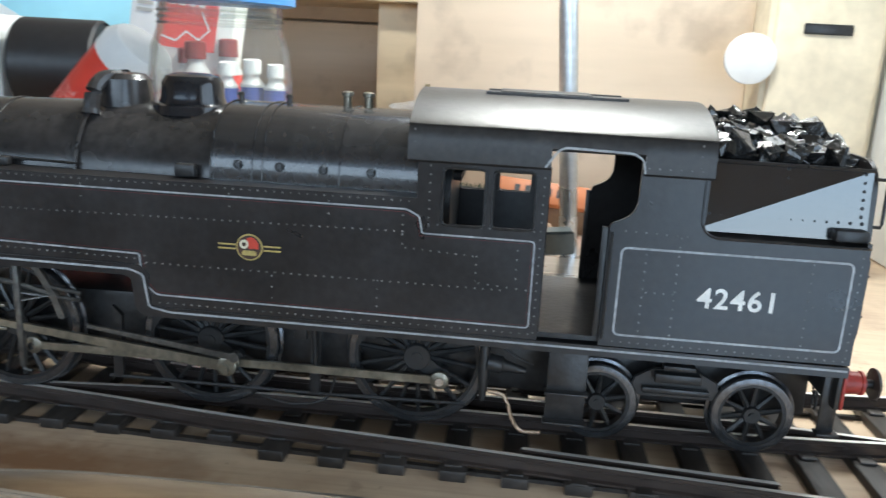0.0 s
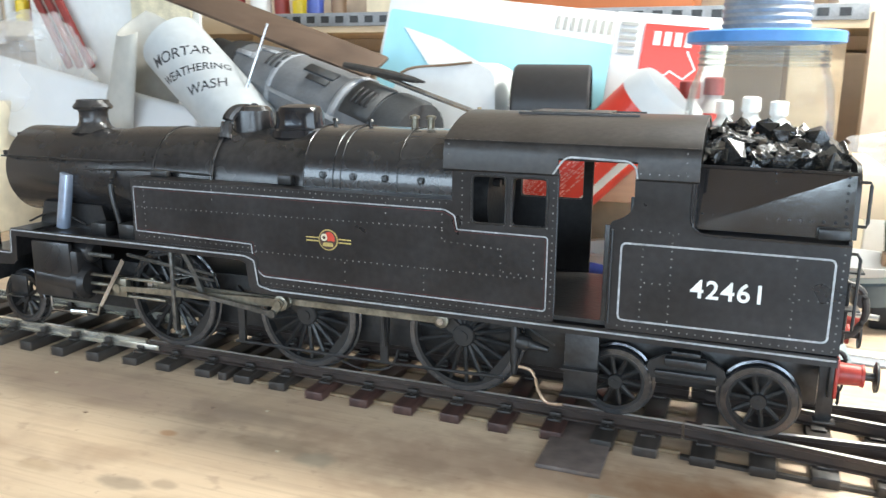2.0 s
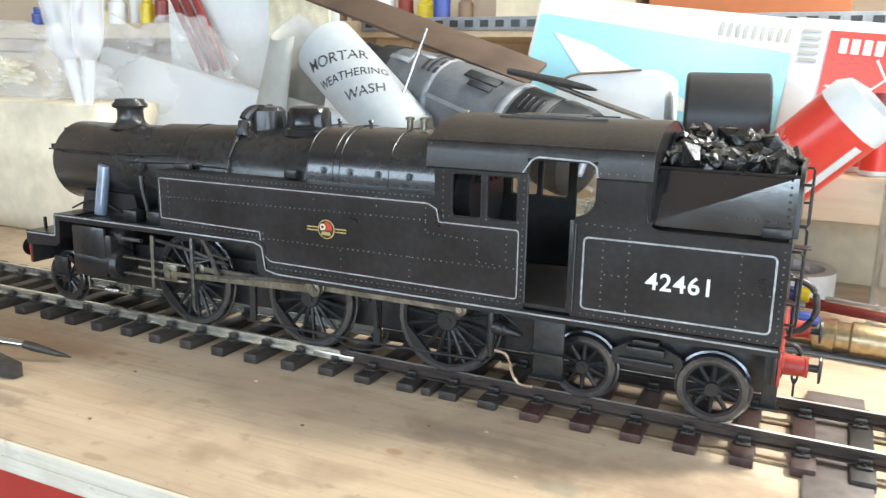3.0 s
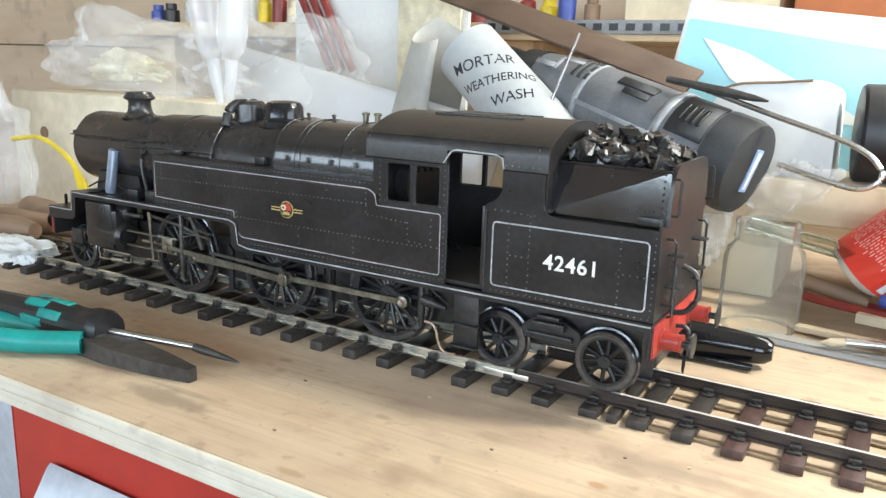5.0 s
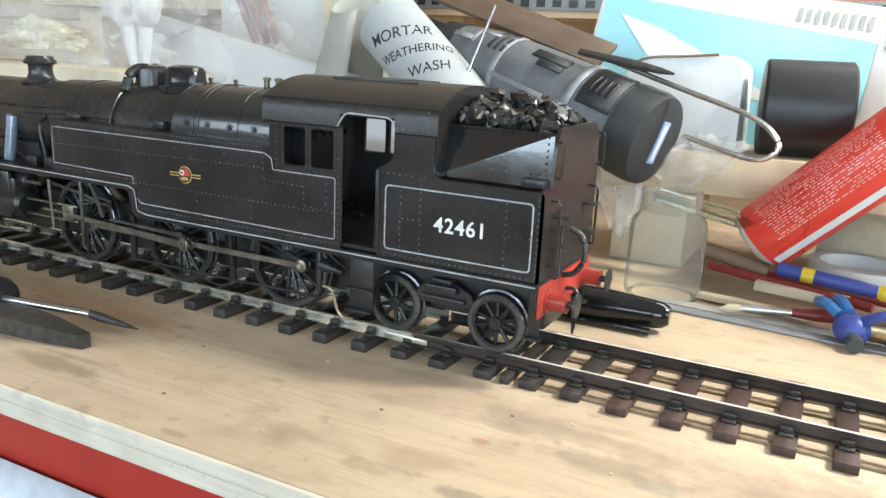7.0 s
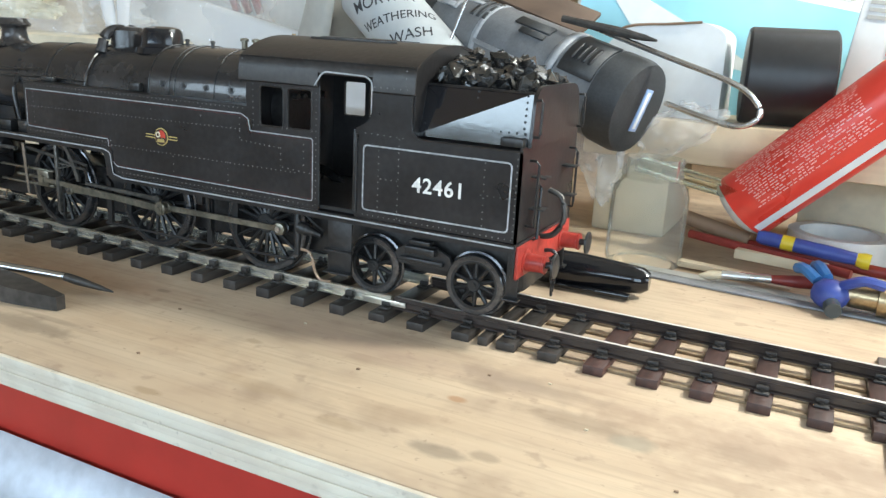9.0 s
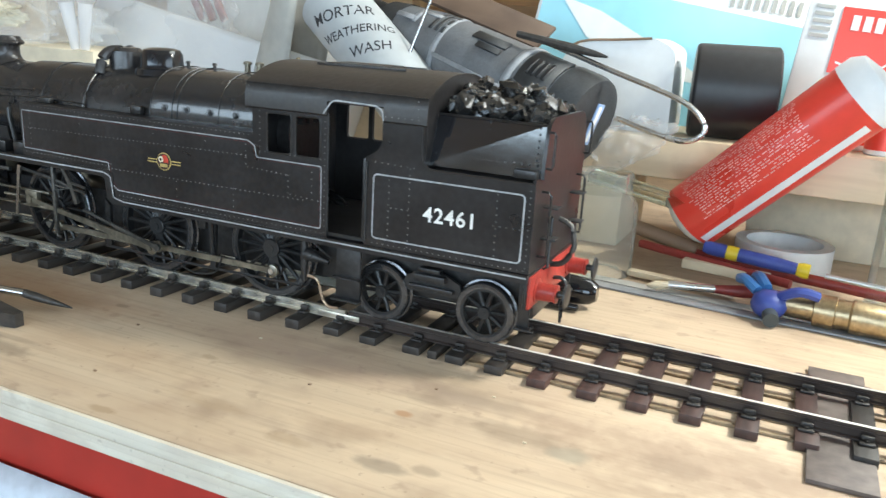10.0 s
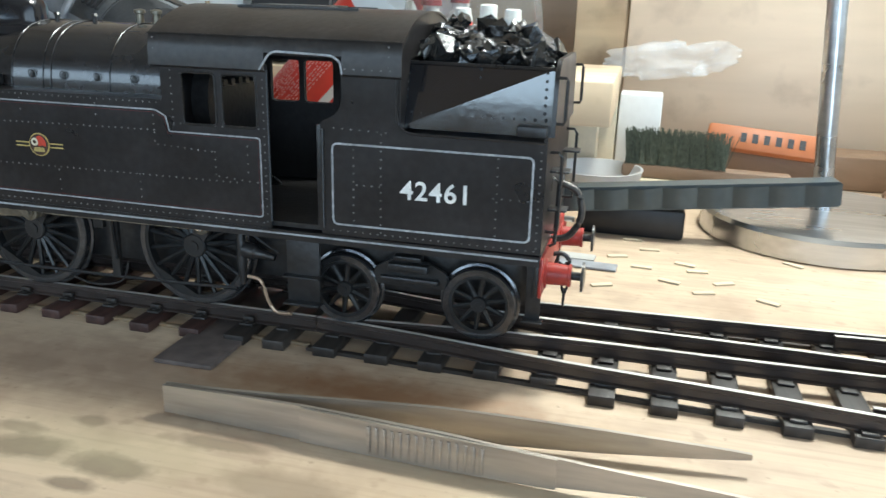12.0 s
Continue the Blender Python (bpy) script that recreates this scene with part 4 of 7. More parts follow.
part("smokebox", bm, M_BOILER, loco, smooth=40)
bm = bmesh.new()
lathe(bm, (-0.1715, 0, 0.0765), (-0.0800, 0, 0.0765), [(0, 0.0202), (0.052, 0.0216), (0.0915, 0.0224)], 48)
part("boiler", bm, M_BOILER, loco, smooth=40)
for x, r in ((-0.150, 0.0211), (-0.1225, 0.0219)):
    bm = bmesh.new()
    lathe(bm, (x - 0.0005, 0, 0.0765), (x + 0.0005, 0, 0.0765), [(0, r - 0.002), (0.0001, r), (0.0009, r), (0.001, r - 0.002)], 48, cap=False)
    part("boiler_band", bm, M_FRAME, loco, smooth=40)
bm = bmesh.new()
sec = [(0.0236 * math.copysign(abs(math.sin(a)) ** 0.78, a), 0.0766 + 0.0236 * max(math.cos(a), 0) ** 0.78) for a in np.linspace(-1.5708, 1.5708, 41)] + [(0.0225, 0.056), (-0.0225, 0.056)]
a = [bm.verts.new((-0.0800, y, z)) for y, z in sec]
b = [bm.verts.new((-0.0190, y, z)) for y, z in sec]
for k in range(len(sec)):
    bm.faces.new((a[k], a[(k + 1) % len(sec)], b[(k + 1) % len(sec)], b[k]))
bm.faces.new(a)
bm.faces.new(b[::-1])
part("firebox", bm, M_FIREBOX, loco, smooth=30)
for x in (-0.0800, -0.0680, -0.0650, -0.0430):
    bm = bmesh.new()
    pipe(bm, [(x, y * 1.004, 0.0766 + (z - 0.0766) * 1.006) for y, z in sec[:41]], 0.00022, 5)
    part("boiler_band", bm, M_BOILER, loco, smooth=40)
for k, x in enumerate((-0.072, -0.060, -0.0475, -0.034)):
    for s in (-1, 1):
        bm = bmesh.new()
        cyl(bm, (x, s * 0.0222, 0.0838), (x, s * 0.0236, 0.0842), 0.0007, seg=10)
        pipe(bm, [(x + 0.0012 * math.cos(a), s * 0.0236, 0.0842 + 0.0012 * math.sin(a)) for a in np.linspace(0, 6.28, 9)], 0.0002, 5)
        part("washout_plug", bm, M_FRAME, loco)
bm = bmesh.new()
for x, y, z in ((-0.060, -0.009, 0.0975), (-0.040, -0.012, 0.0965), (-0.028, -0.010, 0.0972)):
    bx(bm, x - 0.0022, x + 0.0022, y - 0.001, y + 0.001, z - 0.001, z + 0.0018, 0.0003)
for x in (-0.0790, -0.0640):
    cyl(bm, (x, 0, 0.0985), (x, 0, 0.1018), 0.0008, seg=8)
    cyl(bm, (x, 0, 0.1018), (x, 0, 0.1028), 0.0013, 0.0008, seg=8)
part("boiler_fittings", bm, M_FRAME, loco)
# smokebox door, saddle, chimney, dome, top feed
bm = bmesh.new()
lathe(bm, (-0.2325, 0, 0.0765), (-0.2420, 0, 0.0765), [(0, 0.0150), (0.0010, 0.0145), (0.0030, 0.0110), (0.0042, 0.0050), (0.0046, 0.0012), (0.0075, 0.0010)], 32)
for a in (0.5, 1.2, 1.9):
    bx(bm, -0.2355, -0.2330, -0.0160 * math.cos(a) - 0.001, -0.0160 * math.cos(a) + 0.001, 0.0765 + 0.016 * math.sin(a) - 0.001, 0.0765 + 0.016 * math.sin(a) + 0.001)
part("smokebox_door", bm, M_BOILER, loco)
part("saddle", prism(bmesh.new(), [(-0.2180, 0.0535), (-0.1800, 0.0535), (-0.1830, 0.0640), (-0.2150, 0.0640)], -0.0150, 0.0150), M_FRAME, loco)
bm = bmesh.new()
lathe(bm, (-0.1975, 0, 0.0935), (-0.1975, 0, 0.11), [(0, 0.0100), (0.0012, 0.0088), (0.0024, 0.0070), (0.0045, 0.0061), (0.0082, 0.0059), (0.0094, 0.0064), (0.0098, 0.0078), (0.0108, 0.0083), (0.0116, 0.0078), (0.0126, 0.0068), (0.0138, 0.0065), (0.0138, 0.0048), (0.006, 0.0045)], 32)
part("chimney", bm, M_BOILER, loco)
bm = bmesh.new()
lathe(bm, (-0.0943, 0, 0.0955), (-0.0943, 0, 0.12), [(0, 0.0125), (0.0026, 0.0118), (0.0032, 0.0100), (0.0050, 0.0094), (0.0092, 0.0092), (0.0112, 0.0080), (0.0120, 0.0052), (0.0122, 0.0012)], 32)
part("dome", bm, M_GLOSSBLK, loco, "glossy black steam dome")
bm = bmesh.new()
lathe(bm, (-0.1157, 0, 0.0940), (-0.1157, 0, 0.12), [(0, 0.0085), (0.0070, 0.0080), (0.0108, 0.0074), (0.0124, 0.0058), (0.0128, 0.0020)], 28)
for s in (-1, 1):
    pipe(bm, curve_pts([(-0.1165, s * 0.0020, 0.1050), (-0.1192, s * 0.0060, 0.1048), (-0.1206, s * 0.0093, 0.1022), (-0.1208, s * 0.0110, 0.0985), (-0.1208, s * 0.0120, 0.0945)], 14), 0.0024, 10)
    lathe(bm, (-0.1208, s * 0.0118, 0.0960), (-0.1208, s * 0.0124, 0.0940), [(0, 0.0030), (0.0016, 0.0030)], 14)
    pipe(bm, [(-0.1210, s * 0.0226 * math.sin(a), 0.0765 + 0.0226 * math.cos(a)) for a in np.linspace(0.56, 1.5, 10)], 0.0006, 8)
part("top_feed", bm, M_BOILER, loco)
bm = bmesh.new()
for x in (-0.0460, -0.0396):
    lathe(bm, (x, 0, 0.0985), (x, 0, 0.11), [(0, 0.0022), (0.0012, 0.0020), (0.0016, 0.0013), (0.0048, 0.0013), (0.0050, 0.0019), (0.0060, 0.0019), (0.0064, 0.0008)], 14)
part("safety_valves", bm, M_ROD, loco, "pair of dull brass safety valves")
bm = bmesh.new()
cyl(bm, (-0.0225, 0.004, 0.099), (-0.0225, 0.004, 0.108), 0.0008, seg=8)
part("whistle", bm, M_BRASS, loco)
both(lambda bm, s: [pipe(bm, [(-0.2310, s * 0.0198, 0.0835), (-0.1700, s * 0.0206, 0.0840), (-0.1530, s * 0.0212, 0.0850)], 0.0004, 6)] + [cyl(bm, (x, s * 0.0180, 0.0825), (x, s * 0.0206, 0.0838), 0.0006, seg=6) for x in (-0.225, -0.200, -0.172)], "boiler_handrail", M_FRAME)
both(lambda bm, s: [pipe(bm, curve_pts([(-0.185, s * 0.0205, 0.0800), (-0.150, s * 0.0216, 0.0815), (-0.120, s * 0.0224, 0.0812)], 10), 0.0004, 6), bx(bm, -0.1480, -0.1400, s * 0.0232 - 0.0015, s * 0.0232 + 0.0015, 0.0795, 0.0822, 0.0006), bx(bm, -0.0900, -0.0840, s * 0.0238 - 0.0015, s * 0.0238 + 0.0015, 0.0797, 0.0836, 0.0008)], "lubricator_pipe", M_FRAME)
both(lambda bm, s: lathe(bm, (-0.2005, s * 0.0195, 0.0545), (-0.1955, s * 0.0195, 0.0775), [(0, 0.0028), (0.0236, 0.0028)], 20), "outside_steam_pipe", M_SMOKEBLUE, "bare polished steel steam pipe")
both(lambda bm, s: [pipe(bm, curve_pts([(-0.1700, s * 0.0200, 0.0800), (-0.1690, s * 0.0235, 0.0740), (-0.1660, s * 0.0240, 0.0620), (-0.1640, s * 0.0235, 0.0540)], 10), 0.0011, 8), bx(bm, -0.1640, -0.1560, s * 0.0230 - 0.0040, s * 0.0230 + 0.0040, 0.0535, 0.0600, 0.0006), bx(bm, -0.1800, -0.1720, s * 0.0220 - 0.0030, s * 0.0220 + 0.0030, 0.0535, 0.0590, 0.0006)], "ejector_pipe", M_FRAME)
bm = bmesh.new()
for k in range(5):
    cyl(bm, (-0.2140 + 0.004 * k, -0.013, 0.0545), (-0.2140 + 0.004 * k, -0.013, 0.0580), 0.0010, seg=8)
pipe(bm, curve_pts([(-0.222, -0.017, 0.055), (-0.205, -0.0185, 0.0605), (-0.190, -0.017, 0.0555)], 10), 0.0005, 6)
part("footplate_fittings", bm, M_FRAME, loco)
for y in (-0.022, 0.0, 0.022):
    part("lamp_iron", bx(bmesh.new(), -0.2365, -0.2355, y - 0.0007, y + 0.0007, 0.0440, 0.0500, 0.0001), M_FRAME, loco)

# lining on both sides
PANEL = [(-0.1512, 0.0763), (-0.0225, 0.0763), (-0.0190, 0.0745), (-0.0181, 0.0699), (0.0124, 0.0698), (0.0124, 0.0453), (-0.0940, 0.0462), (-0.0978, 0.0500), (-0.0985, 0.0580), (-0.1512, 0.0590)]
EDGE = [(-0.2380, 0.0440), (-0.2186, 0.0440), (-0.2178, 0.0541), (-0.1015, 0.0534), (-0.0975, 0.0520), (-0.0960, 0.0425), (-0.0900, 0.0413), (0.0980, 0.0405)]
EDGE2 = [(-0.1512, 0.0560), (-0.1060, 0.0550)]
BUNKER = [(0.0355, 0.0700), (0.0950, 0.0700), (0.0950, 0.0455), (0.0355, 0.0455)]
for s in (-1, 1):
    sg = 0.00015 if s < 0 else -0.00015
    bm = bmesh.new()
    strip(bm, rounded(PANEL, [0.0006, 0.001, 0.0006, 0.0006, 0.0012, 0.0012, 0.0015, 0.0012, 0.0006, 0.0006]), 0.00046, s * 0.0305, t=sg)
    strip(bm, rounded(BUNKER, 0.0018), 0.0006, s * 0.0305, t=sg)
    part("grey_lining", bm, M_LINE, loco, "thin pale grey lining")
    bm = strip(bmesh.new(), rounded(EDGE, [0, 0.001, 0.001, 0.001, 0.001, 0.001, 0.001, 0]), 0.00060, s * 0.0309, closed=False, t=sg)
    part("valance_lining", bm, M_LINE, loco, "thin pale grey lining")
    bm = bmesh.new()
    inner = [(-0.1504, 0.0755), (-0.0229, 0.0755), (-0.0196, 0.0741), (-0.0187, 0.0692), (0.0117, 0.0691), (0.0117, 0.0460), (-0.0936, 0.0469), (-0.0970, 0.0505), (-0.0977, 0.0588), (-0.1504, 0.0598)]
    strip(bm, inner, 0.00014, s * 0.0305, t=sg)
    part("red_lining", bm, M_LINERED, loco, "hair-thin red lining")
# number on the bunker and crest on the tank
for s in (-1, 1):
    lettering("42461", 0.0079, M_WHITE, "running_number", loco, pose(0.0672, s * 0.03065, 0.0575, 90, 0, 0 if s < 0 else 180), spacing=1.10, width=0.00012)
    crest = part("crest", lathe(bmesh.new(), (-0.0663, s * 0.0304, 0.0623), (-0.0663, s * 0.0308, 0.0623), [(0, 0.0038), (0.0003, 0.0038)], 28), M_GOLD, loco, "round gold-rimmed crest with red and cream")
    yb = s * 0.0308
    cx = lambda d: -0.0663 - s * d
    part("crest_field", lathe(bmesh.new(), (-0.0663, yb - s * 0.0001, 0.0623), (-0.0663, yb + s * 0.0001, 0.0623), [(0, 0.0034), (0.0002, 0.0034)], 24), M_BROWNFIELD, crest, "dark brown field")
    part("crest_beast", prism(bmesh.new(), rounded([(cx(0.0000), 0.0618), (cx(-0.0008), 0.0648), (cx(0.0006), 0.0654), (cx(0.0018), 0.0648), (cx(0.0027), 0.0634), (cx(0.0026), 0.0617), (cx(0.0014), 0.0622)], 0.0004), *sorted((yb, yb + s * 0.0002))), M_CRED, crest, "red painted shape")
    part("crest_wheel", lathe(bmesh.new(), (cx(-0.0014), yb, 0.0632), (cx(-0.0014), yb + s * 0.0003, 0.0632), [(0, 0.0013), (0.0003, 0.0013)], 16), M_CREAM, crest)
    part("crest_hub", lathe(bmesh.new(), (cx(-0.0014), yb, 0.0632), (cx(-0.0014), yb + s * 0.0004, 0.0632), [(0, 0.0006), (0.0004, 0.0006)], 10), M_BROWNFIELD, crest)
    part("crest_scroll", prism(bmesh.new(), rounded([(cx(-0.0022), 0.0600), (cx(0.0022), 0.0600), (cx(0.0018), 0.0614), (cx(-0.0018), 0.0614)], 0.0005), *sorted((yb, yb + s * 0.0002))), M_GOLD, crest, "gold scroll")
    for a, b in ((-0.0752, -0.0703), (-0.0623, -0.0574)):
        for z in (0.0614, 0.0626):
            part("crest_bar", bx(bmesh.new(), a, b, *sorted((s * 0.0304, s * 0.03068)), z, z + 0.0004), M_GOLD, crest)

# rivets
bm = bmesh.new()


def rivet_line(p, q, step=0.0023, y=0.0305, r=0.00036):
    n = max(int(math.dist(p, q) / step), 1)
    for k in range(n + 1):
        x, z = p[0] + (q[0] - p[0]) * k / n, p[1] + (q[1] - p[1]) * k / n
        for s in (-1, 1):
            top = bm.verts.new((x, s * (y + r * 0.8), z))
            ring = [bm.verts.new((x + r * math.cos(a), s * (y - 0.00005), z + r * math.sin(a))) for a in (0, 1.047, 2.094, 3.142, 4.189, 5.236)]
            for i in range(6):
                bm.faces.new((top, ring[i], ring[(i + 1) % 6]))


for p, q in (((-0.150, 0.0685), (-0.0235, 0.0700)), ((-0.0965, 0.0555), (0.004, 0.0555)), ((-0.0235, 0.0745), (-0.0235, 0.0665)), ((-0.0225, 0.0655), (-0.004, 0.0645)),
             ((-0.003, 0.0645), (-0.003, 0.0575)), ((-0.002, 0.0570), (0.011, 0.0560)), ((0.008, 0.067), (0.008, 0.059)), ((-0.093, 0.0438), (0.0125, 0.0435)), ((-0.15, 0.0572), (-0.1, 0.0565)),
             ((-0.15, 0.0785), (-0.022, 0.0785)), ((-0.1465, 0.0775), (-0.1465, 0.0565)), ((-0.0165, 0.0885), (-0.0165, 0.0720)), ((0.0138, 0.0895), (0.0138, 0.0440)), ((-0.0165, 0.0725), (0.012, 0.0725)),
             ((0.0420, 0.0685), (0.0420, 0.0470)), ((0.0505, 0.0735), (0.0505, 0.0440)), ((0.0360, 0.0745), (0.0520, 0.0740)), ((0.0355, 0.0435), (0.0965, 0.0430)), ((0.0970, 0.0740), (0.0970, 0.0440)),
             ((0.0850, 0.0690), (0.0850, 0.0465)), ((0.0430, 0.0580), (0.0500, 0.0580)), ((0.0840, 0.0575), (0.0940, 0.0575)), ((-0.115, 0.0770), (-0.115, 0.0735)), ((-0.0720, 0.0770), (-0.0720, 0.0735)), ((-0.0440, 0.0770), (-0.0440, 0.0735)), ((-0.0970, 0.0480), (-0.0970, 0.0575)),
             ((-0.0600, 0.0545), (-0.0600, 0.0480)), ((-0.0300, 0.0555), (-0.0300, 0.0480))):
    rivet_line(p, q)
rivet_line((0.0400, 0.0915), (0.0535, 0.0915), y=0.0315)
rivet_line((0.0530, 0.0980), (0.0530, 0.0925), y=0.0313)
rivet_line((-0.0210, 0.0980), (-0.0210, 0.0915), y=0.0313)
part("rivets", bm, M_RIVET, loco, smooth=80)["kind"] = "stuff"

bm = bmesh.new()
for k in range(31):
    x, z = (0.0580 + 0.0030 * k, 0.0797) if k < 14 else (0.0775, 0.0815 + 0.0022 * (k - 14)) if k < 20 else (0.0965, 0.0815 + 0.0022 * (k - 20)) if k < 26 else (0.0560, 0.0815 + 0.0022 * (k - 26))
    f, h = (x - 0.0540) / 0.0445, (z - 0.0752) / 0.0183
    for s in (-1, 1):
        y = 0.0262 - h * (0.0057 * (1 - f) + 0.0022 * f)
        top = bm.verts.new((x, s * (y + 0.0006), z))
        ring = [bm.verts.new((x + 0.00062 * math.cos(a), s * (y - 0.00005), z + 0.00062 * math.sin(a))) for a in (0, 0.785, 1.571, 2.356, 3.142, 3.927, 4.712, 5.498)]
        for i in range(8):
            bm.faces.new((top, ring[i], ring[(i + 1) % 8]))
part("plate_rivets", bm, M_BLACKPL, loco, smooth=80)["kind"] = "stuff"

# buffers, couplings, steps
for x, d in ((-0.2385, -1), (0.0985, 1)):
    beam = part("buffer_beam", bx(bmesh.new(), *sorted((x - d * 0.0002, x + d * 0.0008)), -0.0295, 0.0295, 0.0285, 0.0405, 0.0003), M_BUFRED, loco, "red buffer beam")
    part("beam_back", bx(bmesh.new(), *sorted((x - d * 0.0017, x - d * 0.0003)), -0.0295, 0.0295, 0.0285, 0.0405, 0.0003), M_FRAME, beam, "black back of the buffer beam")
    for s in (-1, 1):
        b = part("buffer", lathe(bmesh.new(), (x, s * 0.0205, 0.0335), (x + d * 0.02, s * 0.0205, 0.0335), [(0, 0.0046), (0.0012, 0.0046), (0.0014, 0.0034), (0.0075, 0.0031), (0.0077, 0.0034), (0.0085, 0.0034)], 20), M_BUFRED, loco, "red turned buffer")
        part("buffer_head", lathe(bmesh.new(), (x + d * 0.0085, s * 0.0205, 0.0335), (x + d * 0.02, s * 0.0205, 0.0335), [(0, 0.0013), (0.0028, 0.0013), (0.0030, 0.0046), (0.0037, 0.0044), (0.0040, 0.0020)], 20), M_FRAME, b, "dull steel buffer head")
    bm = bmesh.new()
    pipe(bm, curve_pts([(x, 0, 0.0330), (x + d * 0.0040, 0, 0.0335), (x + d * 0.0060, 0, 0.0310), (x + d * 0.0040, 0, 0.0290), (x + d * 0.0025, 0, 0.0305)], 14), 0.0008, 8)
    part("coupling_hook", bm, M_FRAME, loco)
    bm = bmesh.new()
    for k in range(3):
        c = Vector((x + d * 0.0050, 0, 0.0275 - 0.0045 * k))
        pipe(bm, [c + Vector((0.0009 * math.sin(a) * (k % 2), 0.0014 * math.sin(a) * (1 - k % 2), 0.0030 * math.cos(a))) for a in np.linspace(0, 6.283, 13)], 0.0004, 6)
    part("coupling_chain", bm, M_FRAME, loco)
    bm = bmesh.new()
    if d > 0:
        pipe(bm, [(x, -0.0150, 0.0400), (x + 0.0022, -0.0150, 0.0412), (x + 0.0024, -0.0150, 0.0600), (x + 0.0006, -0.0140, 0.0615)], 0.0006, 8)
        part("vacuum_pipe", bm, M_FRAME, loco)
        continue
    pipe(bm, curve_pts([(x, 0.0080, 0.0440), (x + d * 0.0040, 0.0080, 0.0480), (x + d * 0.0085, 0.0080, 0.0430), (x + d * 0.0085, 0.0070, 0.0330), (x + d * 0.0070, 0.0050, 0.0260)], 18), 0.0011, 8)
    part("vacuum_hose", bm, M_FRAME, loco)
bm = bmesh.new()
pipe(bm, curve_pts([(0.0988, -0.0060, 0.0400), (0.1040, -0.0060, 0.0415), (0.1075, -0.0060, 0.0480), (0.1060, -0.0060, 0.0555), (0.1010, -0.0060, 0.0580)], 18), 0.0011, 8)
part("steam_heat_hose", bm, M_TOOLGREY, loco, "dull grey flexible hose")
both(lambda bm, s: [bx(bm, 0.0190, 0.0300, s * 0.0285 - 0.0005, s * 0.0285 + 0.0005, 0.0170, 0.0400, 0.0002)] + [bx(bm, 0.0185, 0.0305, *sorted((s * 0.0280, s * 0.0318)), z, z + 0.0007, 0.0001) for z in (0.0175, 0.0265)], "cab_steps", M_FRAME)
both(lambda bm, s: [bx(bm, -0.2250, -0.2160, s * 0.0270 - 0.0005, s * 0.0270 + 0.0005, 0.0240, 0.0330, 0.0002), bx(bm, -0.2255, -0.2155, *sorted((s * 0.0262, s * 0.0300)), 0.0240, 0.0247, 0.0001)], "front_steps", M_FRAME)
both(lambda bm, s: [bx(bm, 0.0945, 0.0990, s * 0.0262 - 0.0004, s * 0.0262 + 0.0004, 0.0200, 0.0400, 0.0002), bx(bm, 0.0940, 0.1000, *sorted((s * 0.0250, s * 0.0290)), 0.0200, 0.0207, 0.0001)], "bunker_steps", M_FRAME)
both(lambda bm, s: [lathe(bm, (0.0020, s * 0.0245, 0.0320), (0.0130, s * 0.0245, 0.0300), [(0, 0.0026), (0.004, 0.0026), (0.005, 0.0018), (0.011, 0.0010)], 12), lathe(bm, (0.0010, s * 0.0245, 0.0390), (0.0010, s * 0.0245, 0.0200), [(0, 0.0010), (0.005, 0.0016), (0.012, 0.0016), (0.019, 0.0009)], 12), pipe(bm, curve_pts([(0.0030, s * 0.0245, 0.0390), (0.0090, s * 0.0250, 0.0350), (0.0150, s * 0.0260, 0.0325)], 8), 0.0004, 6)], "injector", M_FRAME)
both(lambda bm, s: pipe(bm, curve_pts([(0.0025, s * 0.0240, 0.0225), (0.0075, s * 0.0245, 0.0215), (0.0100, s * 0.0250, 0.0150), (0.0130, s * 0.0250, 0.0115), (0.0185, s * 0.0260, 0.0120)], 14), 0.0006, 6), "injector_pipe", M_WIRE, "thin bare copper pipe")
# bogie frame between the trailing wheels, brake gear between the drivers
both(lambda bm, s: [prism(bm, [(0.0430, 0.0235), (0.0700, 0.0235), (0.0680, 0.0290), (0.0620, 0.0320), (0.0500, 0.0320), (0.0450, 0.0290)], *sorted((s * 0.0175, s * 0.0190))), bx(bm, 0.0500, 0.0630, *sorted((s * 0.0190, s * 0.0225)), 0.0290, 0.0318, 0.0005), bx(bm, 0.0470, 0.0660, *sorted((s * 0.0190, s * 0.0210)), 0.0250, 0.0268, 0.0004), bx(bm, 0.0520, 0.0610, *sorted((s * 0.0190, s * 0.0228)), 0.0330, 0.0345, 0.0003)], "bogie_frame", M_FRAME)
both(lambda bm, s: [prism(bm, [(x - 0.0015, 0.0150), (x + 0.0015, 0.0150), (x + 0.0020, 0.0350), (x - 0.0010, 0.0380)], *sorted((s * 0.0190, s * 0.0205))) for x in (-0.1120, -0.0500)] + [pipe(bm, [(-0.115, s * 0.0200, 0.0150), (-0.050, s * 0.0200, 0.0150), (-0.004, s * 0.0200, 0.0160)], 0.0006, 6)], "brake_gear", M_FRAME)
both(lambda bm, s: pipe(bm, curve_pts([(-0.0660, s * 0.0225, 0.0140), (-0.0560, s * 0.0240, 0.0128), (-0.0460, s * 0.0235, 0.0150), (-0.0430, s * 0.0230, 0.0220)], 14), 0.0004, 6), "sand_pipe", M_FRAME)
both(lambda bm, s: [bx(bm, -0.0560, -0.0520, *sorted((s * 0.0205, s * 0.0225)), 0.0330, 0.0395, 0.0004), pipe(bm, [(-0.0500, s * 0.0215, 0.0390), (-0.0490, s * 0.0215, 0.0220)], 0.0008, 6)], "sandbox", M_FRAME)

